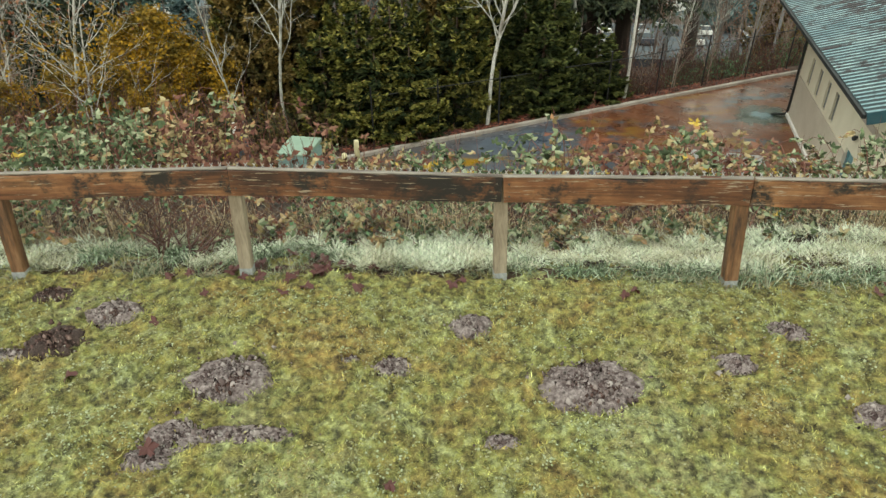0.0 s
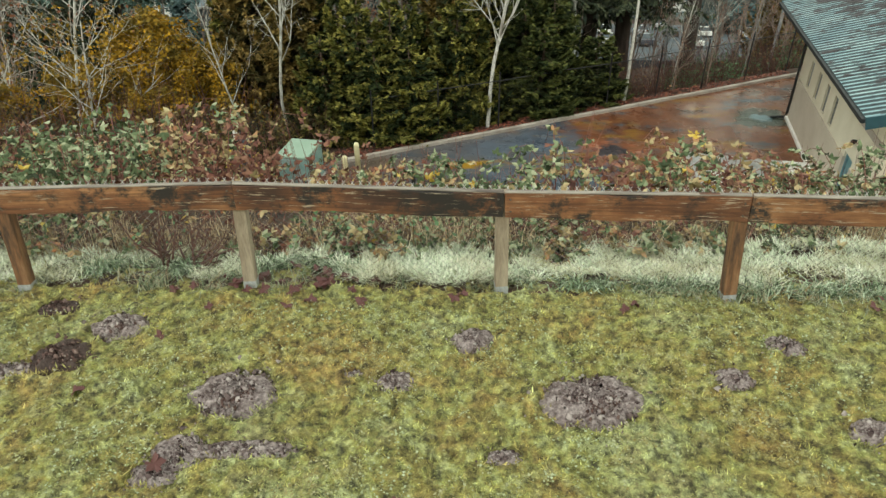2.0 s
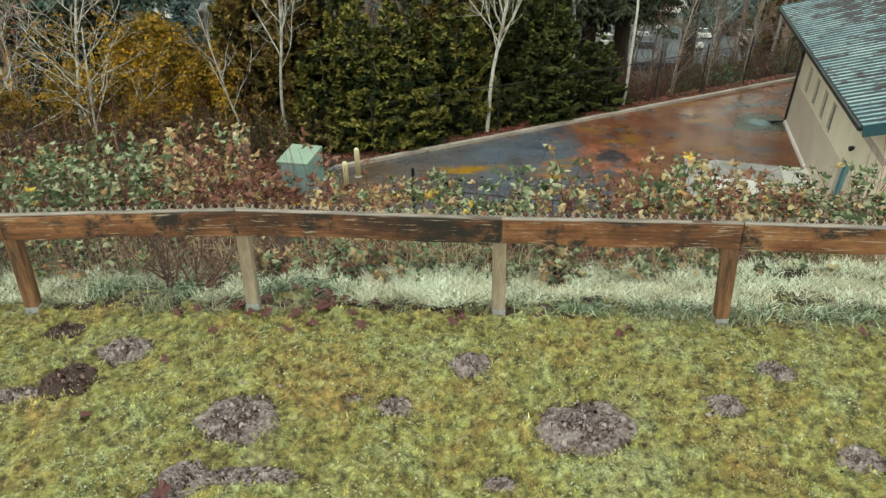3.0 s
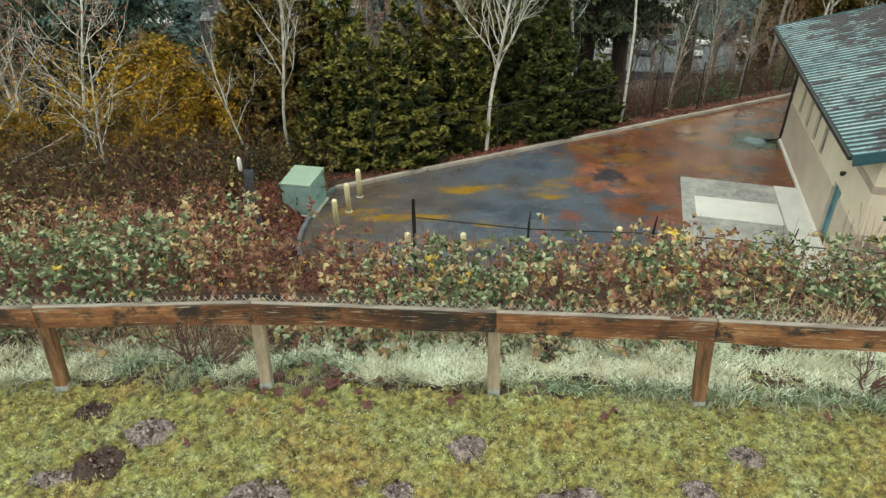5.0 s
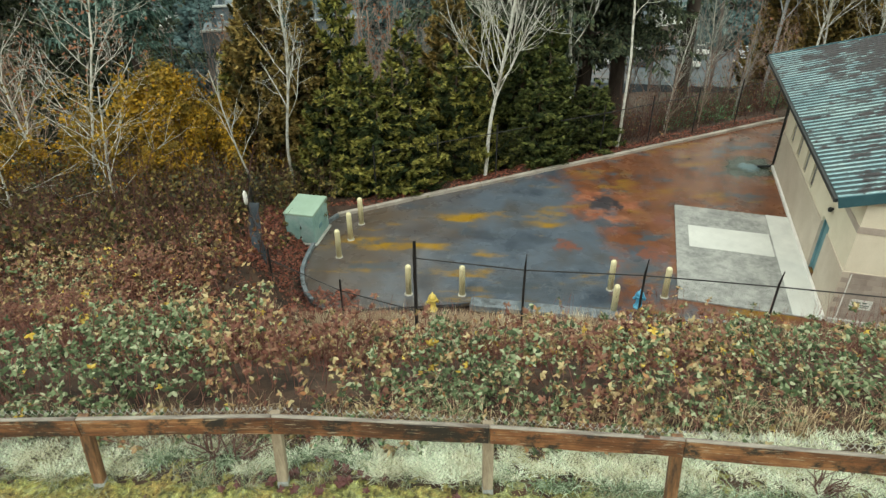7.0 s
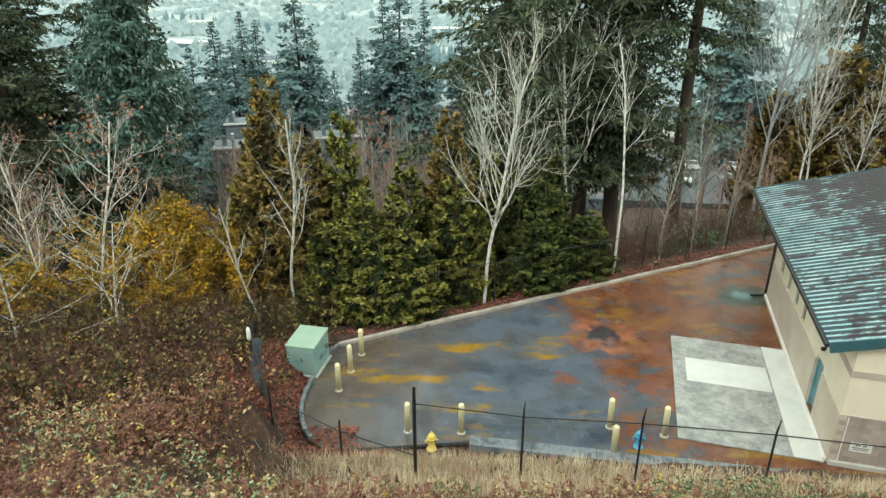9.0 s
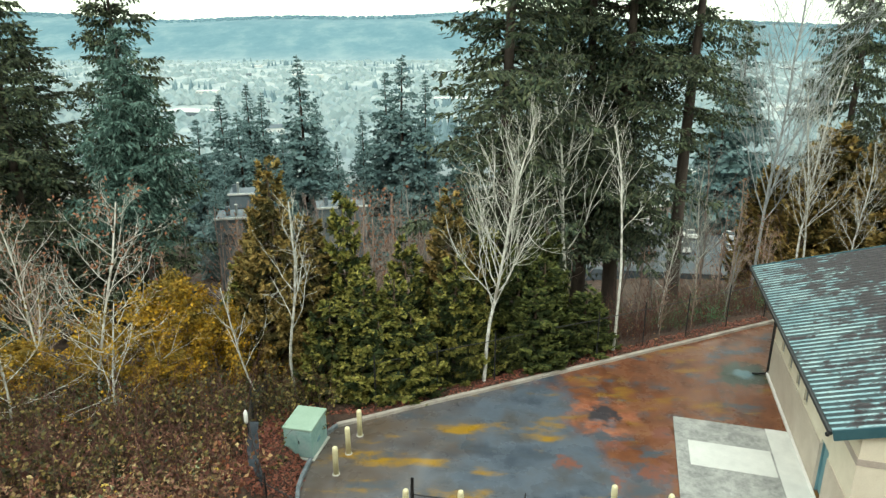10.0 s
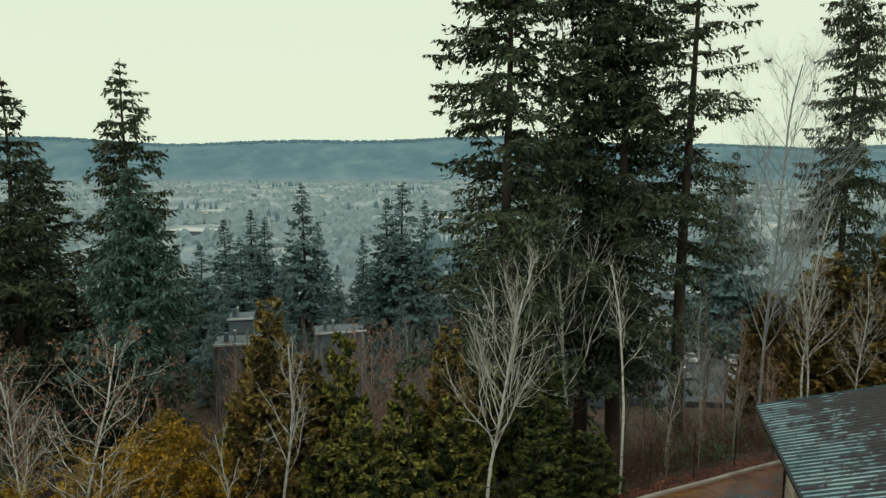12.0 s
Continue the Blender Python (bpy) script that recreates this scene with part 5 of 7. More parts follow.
# ---- fallen leaves ----
def maple_leaf_mesh():
    bm = bmesh.new()
    pts = []
    for i in range(30):
        a = 2 * math.pi * i / 30
        r = 0.052 + 0.014 * math.cos(5 * a) + 0.007 * math.cos(13 * a)
        pts.append(bm.verts.new((r * math.sin(a), r * math.cos(a), 0.018 * math.cos(2 * a) + 0.010 * math.sin(3 * a))))
    mid = bm.verts.new((0, 0, 0.004))
    for i in range(30):
        bm.faces.new((pts[i], mid, pts[(i + 1) % 30]))
    me = bpy.data.meshes.new("maple_leaf")
    bm.to_mesh(me)
    bm.free()
    me.materials.append(M["leaf_maple"])
    return me


def fallen_leaves():
    rng = random.Random(8)
    me = maple_leaf_mesh()
    spots = [(-1.25, 4.23), (-1.1, 4.11), (-1.25, 4.03), (-1.21, 4.33), (-0.78, 4.25), (-0.68, 4.07), (0.1, 4.17), (0.04, 4.12), (-1.86, 4.02), (-2.08, 3.64), (1.4, 3.93), (1.31, 3.86), (-1.71, 2.49), (-1.63, 4.27), (-2.44, 3.08), (-0.32, 2.22), (3.1, 3.76), (3.22, 3.86), (-1.7, 4.4), (-0.6, 4.4), (-1.05, 4.32), (-2.07, 4.33), (-2.21, 4.27)]
    for i in range(16):
        spots.append((rng.gauss(-1.25, 0.35), rng.gauss(4.36, 0.1)))
    for x, y in spots:
        ob = new("fallen_leaf", me)
        k = rng.uniform(0.6, 1.05)
        ob.matrix_world = pose(x, y, ground_z(x, y) + 0.07, rng.uniform(-25, 25), rng.uniform(-25, 25), rng.uniform(0, 360)) @ Matrix.Scale(k, 4)
        tagged(ob, "fallen red-brown maple leaf lying on the grass", "leaf", "fallen leaves")
    g = np.random.default_rng(9)
    s = Soup()
    zones = [(-7.4, -5.2, 18.6, 25.6, 4200), (-11.5, -5.3, 17, 27, 1500), (-5.6, 19, 0.25, 1.5, 3000), (-5.4, -3.0, 17.3, 19.3, 1100), (-3.4, -1.6, 17.2, 18.2, 500), (-26, -6, 14, 30, 900)]
    for k, (x0, x1, y0, y1, n) in enumerate(zones):
        x = g.uniform(x0, x1, n)
        y = g.uniform(y0, y1, n) + (KERB_LINE[0] + KERB_LINE[1] * x if k == 2 else 0)
        z = np.where(inside(x, y, YARD), PAVE + 0.01, terrain(x, y) + 0.03)
        way = unit(np.stack([g.normal(size=n), g.normal(size=n), g.normal(0, 0.35, n)], -1))
        side = unit(np.cross(way, np.array([0, 0, 1.0]) + g.normal(0, 0.3, (n, 3))))
        s.leaves(np.stack([x, y, z], -1), way, side, g.uniform(0.08, 0.17, n), g.uniform(0.03, 0.06, n), 0.3)
    tagged(s.part("leaf_litter", "leaf_litter"), "red-brown leaf litter under the trees and along the kerb", "leaves", kind="stuff")


fallen_leaves()


# ---- brambles on the bank ----
def bramble_top(x, y):
    """How high the thicket stands over the ground."""
    h = 0.52 + 0.24 * wave(x * 0.9 + 1, y * 0.8) + 0.16 * wave(x * 2.1, y * 2.3)
    h = h + 0.55 * np.clip((-1.3 - x) / 2.0, 0, 1) * np.clip((9.5 - y) / 2, 0, 1)
    h = h + 0.24 * np.clip((x + 3.0) / 1.0, 0, 1) * np.clip(1 - ((y - 8.6) / 2.6) ** 2, 0, 1)
    h = h * np.clip((y - 4.8) / 1.1, 0.3, 1) * np.clip((16.5 - y) / 4, 0.35, 1)
    return np.clip(h, 0.14, 1.3)


def leafy(x, y):
    return 2 * vnoise(x * 0.7, y * 0.8, 12) - 1 + 1.1 * (vnoise(x * 2.1, y * 2.2, 13) - 0.5)


def brambles():
    rng = np.random.default_rng(11)
    canes = Soup()
    nodes = []
    for i in range(3000):
        x = rng.uniform(-10.5, 10.5)
        y = 5.0 + 9.6 * rng.random() ** 1.65
        if leafy(x, y) + rng.normal(0, 0.2) < -0.1:
            continue
        z = ground_z(x, y)
        top = float(bramble_top(np.array(x), np.array(y))) * rng.uniform(0.75, 1.35)
        a = rng.uniform(0, 2 * np.pi)
        reach = rng.uniform(0.25, 0.9)
        t = np.linspace(0, 1, 6)
        px, py = x + reach * t * math.cos(a), np.maximum(4.75, y + reach * t * math.sin(a))
        pz = z + top * np.sin(np.minimum(t * 1.25, 1) * np.pi * 0.5) - (top * 0.45 * np.clip(t - 0.55, 0, 1) ** 2 * 4)
        line = np.stack([px, py, pz], -1)
        canes.tube(line, np.linspace(0.006, 0.0025, 6), 3)
        for q in rng.uniform(1.2, 5.0, rng.integers(5, 11)):
            k = min(4, int(q))
            nodes.append((*(line[k] + (line[k + 1] - line[k]) * (q - k)), i))
    nodes = np.array(nodes)
    # upright dead reddish stems, in drifts between the leafy patches
    gx, gy = np.meshgrid(np.arange(91) / 4 - 12, np.arange(40) / 4 + 4.9, indexing="ij")
    stems_of = 1 - vnoise(gx * 0.7, gy * 0.8, 12) + 0.4 * (vnoise(gx * 1.9, gy * 1.9, 16) - 0.5)
    for i in range(7600):
        x = rng.uniform(-12, 10.5)
        y = rng.uniform(4.95, 14.5)
        if (stems_of[int((x + 12) * 4), int((y - 4.9) * 4)] < 0.45 and rng.random() < 0.8) or (y < 6.4 and rng.random() < 0.88):
            continue
        z = ground_z(x, y)
        top = float(bramble_top(np.array(x), np.array(y))) * rng.uniform(0.7, 1.5)
        dx, dy = rng.normal(0, 0.16, 2)
        canes.tube([(x, y, z), (x + dx * 0.4, y + dy * 0.4, z + top * 0.5), (x + dx, y + dy, z + top)], [0.0045, 0.0035, 0.002], 3)
    tagged(canes.part("bramble_canes", "twig_red"), "reddish-brown arching bramble canes on the bank", "brambles", kind="stuff")
    # three leaflets at every node; a few more sprigs stand free, and the far bank has its own
    n = 12500
    x, y = rng.uniform(-11, 11, n), 4.95 + 10.2 * rng.random(n) ** 1.5
    far = rng.random(n) < 0.5
    x, y = np.where(far, rng.uniform(-24, -4.5, n), x), np.where(far, rng.uniform(9, 22, n), y)
    keep = leafy(x, y) + rng.normal(0, 0.22, n) + 0.35 * (y < 6.3) - 0.3 * ((x < -8) & (y > 13.5)) > -0.12
    open_ground = x > -6.8 + 0.42 * (18.5 - y)  # bare leaf-strewn strip between the cloth screen and the kerb
    keep &= ~(open_ground & (y > 13.8))
    x, y = np.repeat(x[keep], 3), np.repeat(y[keep], 3)
    m = len(x)
    x, y = x + rng.normal(0, 0.07, m), y + rng.normal(0, 0.07, m)
    z = terrain(x, y) + bramble_top(x, y) * (1.05 - 0.95 * rng.random(m) ** 1.3) + np.where((x < -7.0 + 0.42 * (18.5 - y)) & (y > 11.5), rng.uniform(0.1, 1.1, m), 0)
    sprout = np.stack([x, y, z, 5000 + np.arange(m) // 3], -1)
    nodes = np.concatenate([nodes, sprout])
    low = (nodes[:, 1] < 5.5) & (nodes[:, 2] < terrain(nodes[:, 0], nodes[:, 1]) + 0.3)
    nodes = nodes[~low | (rng.random(len(nodes)) < 0.9)]
    hue = np.random.default_rng(12).normal(0, 0.33, 40000)[nodes[:, 3].astype(int)]
    x, y = nodes[:, 0], nodes[:, 1]
    m = len(x)
    tone = 2.2 * (vnoise(x * 0.55, y * 0.5, 14) - 0.5) + 1.2 * (vnoise(x * 1.7, y * 1.7, 15) - 0.5) + hue + rng.normal(0, 0.32, m) - 0.07 * (y - 7.2) - 0.33 * (y > np.where(x < -2.5, 9.0, 12.0)) - 0.05 + 0.45 * np.clip((x - 1.5) / 2, 0, 1) - 0.15 * np.exp(-((x + 1.0) / 1.1) ** 2)
    kind = np.select([hue + rng.normal(0, 0.1, m) > 0.72, tone > 0.2, tone > np.where((y > 9.5) & (x > -5.5), -0.7, -0.35)], [3, 0, 1], 2)
    names = ("leaf_bramble", "bramble_pale", "bramble_rust", "bramble_yellow")
    words = ("grey-green bramble leaves", "pale straw-green bramble leaves", "rusty purple bramble leaves", "bright yellow bramble leaves")
    for k in range(4):
        c = nodes[kind == k, :3]
        m = len(c)
        c = c + rng.normal(0, 0.018, (m, 3))
        face = unit(np.stack([rng.normal(0, 0.5, m), rng.normal(-0.25, 0.5, m), rng.uniform(0.35, 1.2, m)], -1))
        first = unit(np.cross(face, rng.normal(size=(m, 3))))
        second = np.cross(face, first)
        size = rng.uniform(0.034, 0.082, m) * (1 + 0.2 * np.clip((c[:, 1] - 10.5) / 4, 0, 1))
        leaf = Soup()
        for ang in (-1.25, 0.0, 1.25):
            way = unit(first * math.cos(ang) + second * math.sin(ang) - face * 0.35 + rng.normal(0, 0.16, (m, 3)))
            leaf.leaflets(c + first * 0.014, way, unit(np.cross(face, way)), size * (1.0 if ang else 1.2), size * 0.34, 0.55)
        tagged(leaf.part("bramble_leaves", names[k]), words[k] + " on the bank below the fence", "brambles", kind="stuff")
    tangle = Soup()
    for _ in range(700):
        x, y = rng.uniform(-6, 6), rng.uniform(4.9, 5.6)
        p = np.array([x, y, ground_z(x, y) + rng.uniform(0.0, 0.35)])
        d = unit(rng.normal(size=3) * np.array([0.8, 0.6, 1.2]))
        q = p + d * rng.uniform(0.1, 0.22)
        tangle.tube([p, q, q + unit(d + rng.normal(0, 0.4, 3)) * rng.uniform(0.08, 0.2)], [0.004, 0.0035, 0.002], 3)
    tagged(tangle.part("dead_twigs", "twig_dark"), "tangled dead brown twigs behind the netting", "twigs", kind="stuff")
    straw = Soup()
    m = 4200
    cx = rng.uniform(-6, 6, 420)
    cy = rng.uniform(4.95, 5.4, 420)
    pick = rng.integers(0, 420, m)
    x, y = cx[pick] + rng.normal(0, 0.05, m), cy[pick] + rng.normal(0, 0.05, m)
    tall = rng.uniform(0.12, 0.46, m) * (0.6 + 0.7 * vnoise(cx[pick] * 1.4, cy[pick], 51))
    v, f = blades(rng, x, y, terrain(x, y) - 0.01, tall, rng.uniform(0.0016, 0.0036, m), rng.uniform(0.1, 1.0, m), rng.uniform(0.0, 0.55, m))
    straw.add(v, f)
    tagged(straw.part("straw_stalks", "straw"), "pale dead grass stalks standing behind the netting", "grass", kind="stuff")
    green = Soup()
    m = 70
    spots = rng.integers(0, 5, m)
    cx = np.array([-1.05, -0.7, -2.6, 4.6, -0.2])[spots] + rng.normal(0, 0.16, m)
    cy = np.array([4.8, 4.85, 5.0, 4.9, 5.0])[spots] + rng.normal(0, 0.1, m)
    cz = terrain(cx, cy) + rng.uniform(0.15, 0.55, m)
    face = unit(np.stack([rng.normal(0, 0.4, m), rng.normal(-0.5, 0.4, m), rng.uniform(0.5, 1.2, m)], -1))
    way = unit(np.cross(face, rng.normal(size=(m, 3))))
    green.leaves(np.stack([cx, cy, cz], -1), way, np.cross(face, way), rng.uniform(0.04, 0.07, m), rng.uniform(0.014, 0.024, m), 0.4)
    tagged(green.part("bramble_sprouts", "leaf_green"), "fresh green bramble sprouts behind the netting", "brambles", kind="stuff")


brambles()


def bare_bush(x, y, tall, seed):
    rng = np.random.default_rng(seed)
    e = thing("bare_bush", pose(x, y, ground_z(x, y) - 0.02), "small leafless dark-twigged bush beside the fence", "bush")
    s = Soup()
    for _ in range(9):
        a, b = rng.uniform(0, 2 * np.pi), rng.uniform(0.25, 0.8)
        p = [np.zeros(3)]
        d = np.array([math.cos(a) * b, math.sin(a) * b, 1.0])
        for k in range(5):
            d = unit(d + rng.normal(0, 0.22, 3))
            p.append(p[-1] + d * tall / 5)
        s.tube(p, np.linspace(0.014, 0.003, 6), 5)
        for k in (2, 3, 4):
            q = [p[k]]
            dd = unit(d + rng.normal(0, 0.8, 3))
            for j in range(3):
                dd = unit(dd + rng.normal(0, 0.25, 3))
                q.append(q[-1] + dd * tall * 0.16)
            s.tube(q, [0.006, 0.004, 0.003, 0.0015], 4)
    s.part("branchwork", "twig_dark", e, kind="stuff")


bare_bush(-2.45, 4.75, 0.62, 3)
bare_bush(-2.2, 4.7, 0.5, 4)
bare_bush(3.6, 4.1, 0.4, 5)


# ---- trees ----
def fir_tree(name, seed, tall, reach, bare, needles, label, droop=0.35, gap=0.42, power=0.8, density=1.0, thick=0.085, category="conifer", steps=(0.0, 0.25, 0.5, 0.78), longest=0.46, sticks=1.0):
    """A conifer: tapered trunk and whorls of drooping boughs, each bough a fan of needled sprays.
    bare: the share of the trunk without live boughs; reach: the longest bough."""
    rng = np.random.default_rng(seed)
    e = thing(name, Matrix(), label, category)
    trunk, crown, wood = Soup(), Soup(), Soup()
    r0 = tall * 0.0135
    zs = np.linspace(-0.6, tall, 14)
    sway = np.stack([np.sin(zs * 0.21 + seed) * 0.12, np.cos(zs * 0.17 + seed) * 0.12, zs], -1)
    trunk.tube(sway, r0 * (1 - 0.97 * np.clip(zs / tall, 0, 1)) + 0.012, 9)
    trunk.part("trunk", "bark_fir", e, smooth=True)
    z = bare * tall
    gap = gap * tall / 26
    up = np.array([0, 0, 1.0])
    at, ways, long = [], [], []
    while z < tall * 0.992:
        f = (z / tall - bare) / (1 - bare)
        span = reach * (1 - f) ** power * (0.5 + 0.5 * min(1, f / 0.1)) + 0.15
        for _ in range(rng.integers(4, 7)):
            if rng.random() < 0.12:
                continue
            a = rng.uniform(0, 2 * np.pi)
            ln = span * rng.uniform(0.4, 1.15)
            out = np.array([math.cos(a), math.sin(a), 0])
            side = np.array([-out[1], out[0], 0])
            sag = droop * rng.uniform(-0.35, 2.0) * (1 - 0.6 * f)
            bend = rng.normal(0, 0.12)
            base = up * (z + rng.uniform(-0.7, 0.7) * (1 - f))
            spine = lambda q: base + out * (ln * q)[:, None] + side * (bend * ln * q**2)[:, None] + up * (ln * (0.15 * f * q - sag * q**1.5 + 0.45 * sag * q**3))[:, None]  # noqa: E731
            if ln > 1.2 / sticks:
                t = np.linspace(0.02, 0.95, 4)
                wood.tube(spine(t), np.linspace(0.012 + 0.011 * ln / 3, 0.005, 4), 3)
            n = max(3, int(ln / 0.21 * density))
            q = np.sort(rng.uniform(0.12, 1.0, n))
            foot = spine(q)
            for sgn in (1, -1):
                # side shoots, longest in the middle of the bough, hung with short sprays
                sl = (0.30 * ln * np.sin(np.clip(q * 1.1, 0, 1) * np.pi) ** 0.7 + 0.16) * rng.uniform(0.5, 1.25, n)
                way = unit(side * sgn + out * rng.uniform(0.3, 1.0, (n, 1)) + up * rng.uniform(-1.1, 0.25, (n, 1)))
                for u in steps:
                    p = foot + way * (sl * u)[:, None] - up * (0.16 * sl * u * u)[:, None]
                    at.append(p)
                    ways.append(unit(way + up * rng.uniform(-1.15, 0.15, (n, 1)) + rng.normal(0, 0.32, (n, 3))))
                    long.append(np.minimum(longest, 0.42 * sl + 0.14) * rng.uniform(0.6, 1.35, n))
        z += gap * rng.uniform(0.6, 1.3)
    at, ways, long = np.concatenate(at), np.concatenate(ways), np.concatenate(long)
    wide = unit(np.cross(ways, up + rng.normal(0, 0.5, at.shape)))
    crown.leaves(at, ways, wide, long, long * thick + 0.016, -0.4)
    crown.part("crown", needles, e)
    wood.part("boughwork", "bark_fir", e, kind="stuff")
    return e


def stand(e, x, y, tall=None, built=None, turn=0.0, copy=True, wide=None, sink=0.0):
    """Sets a tree, or a copy of it, on the ground, scaled to the height wanted."""
    k = 1.0 if tall is None else tall / built
    w = k if wide is None else wide
    m = pose(x, y, ground_z(x, y) - sink, 0, 0, turn)
    ob = copy_thing(e, m) if copy else e
    ob.matrix_world = m
    ob.scale = (w, w, k)
    return ob


DARK = "tall dark green fir with drooping boughs and a straight trunk"
fir_a = fir_tree("fir_tree", 21, 34, 5.1, 0.17, "needle_dark", DARK, 0.42, 0.36, 0.30, 1.3, 0.16, longest=0.34)
stand(fir_a, 3.75, 38.5, 34, 34, 20, copy=False, wide=1.2)
fir_b = fir_tree("fir_tree", 22, 36, 5.6, 0.17, "needle_dark", DARK, 0.48, 0.38, 0.30, 1.25, 0.16, longest=0.34)
stand(fir_b, 11.8, 44.0, 36, 36, 0, copy=False, wide=1.15)
stand(fir_a, 9.6, 44.6, 36, 34, 130, wide=1.15)
fir_c = fir_tree("fir_tree", 23, 38, 5.6, 0.33, "needle_dark", "tall slender fir with sparse ragged boughs and bare lower trunk", 0.32, 0.56, 0.4, 1.1, 0.15, longest=0.34)
stand(fir_c, 16.3, 44.5, copy=False, turn=75)
stand(fir_b, 36.4, 60, 43, 36, 60, wide=0.85)
fir_d = fir_tree("fir_tree", 24, 32, 6.0, 0.06, "needle_dark", "narrow dark fir with a pointed open top", 0.30, 0.42, 0.6, 0.95, 0.18, longest=0.42)
stand(fir_d, -27.3, 58, 35.0, 32, 10, wide=1.15, copy=False)
stand(fir_d, 7.0, 48.0, 22, 32, 210, wide=0.85)
stand(fir_d, -32.5, 50, 30.6, 32, 200, wide=1.15)
stand(fir_d, -37.5, 44, 27, 32, 290, wide=1.2)
spruce = fir_tree("spruce_tree", 25, 22, 5.6, 0.42, "needle_blue", "broad blue-green spruce with dense layered boughs", 0.16, 0.30, 0.72, 0.95, 0.16, longest=0.40)
stand(spruce, -20.6, 44, 22.7, 22, copy=False, wide=0.95)
fir_far = fir_tree("fir_tree", 26, 26, 6.4, 0.03, "needle_far", "distant fir rising over the valley woods, tinted blue for haze", 0.34, 0.40, 0.85, 0.55, 0.45, steps=(0.1, 0.6), longest=1.3, sticks=0.25)
fir_low = fir_tree("fir_tree", 27, 26, 7.6, 0.03, "needle_far", "broad distant fir among the valley woods, tinted blue for haze", 0.30, 0.42, 0.90, 0.55, 0.45, steps=(0.1, 0.6), longest=1.3, sticks=0.25)
FAR_FIRS = [(-25.9, 122, 33.1, 110), (-37.2, 128, 28.3, 200), (-36.1, 134, 27.1, 22), (-38.5, 116, 25.9, 224), (-8.0, 132, 34.7, 304), (-11.7, 138, 31.9, 108), (-15.4, 126, 24, 160), (-17.4, 108, 18, 212), (-32.0, 104, 22.3, 88), (-36.2, 98, 20.9, 304), (-3.5, 128, 31.0, 224), (-26.6, 140, 26.6, 320), (-27.2, 112, 20, 260), (51.7, 118, 36.9, 254), (46.0, 110, 29.9, 30),
            (4, 150, 30, 230), (22, 120, 24, 260), (-60, 70, 26, 60), (-44, 66, 24, 110), (-29.5, 41, 14, 80), (-36, 60, 27, 44), (-42, 55, 25, 190), (-49, 62, 28, 300), (-31, 64, 22, 130),
            (-27.5, 78, 12, 250), (-20.2, 84, 11, 200), (-15.2, 88, 12, 222), (-10.5, 84, 11, 11), (-30, 90, 16, 30), (-24, 94, 15, 75), (-6, 92, 13, 143)]
for i, (fx, fy, ft, fr) in enumerate(FAR_FIRS):
    near = fy < 70
    stand(fir_d if near else fir_low if i % 2 else fir_far, fx, fy, ft, 32 if near else 26, fr, copy=i > 1, wide=ft / 26 * (1.12 + 0.22 * math.sin(fx * 3 + fy)))


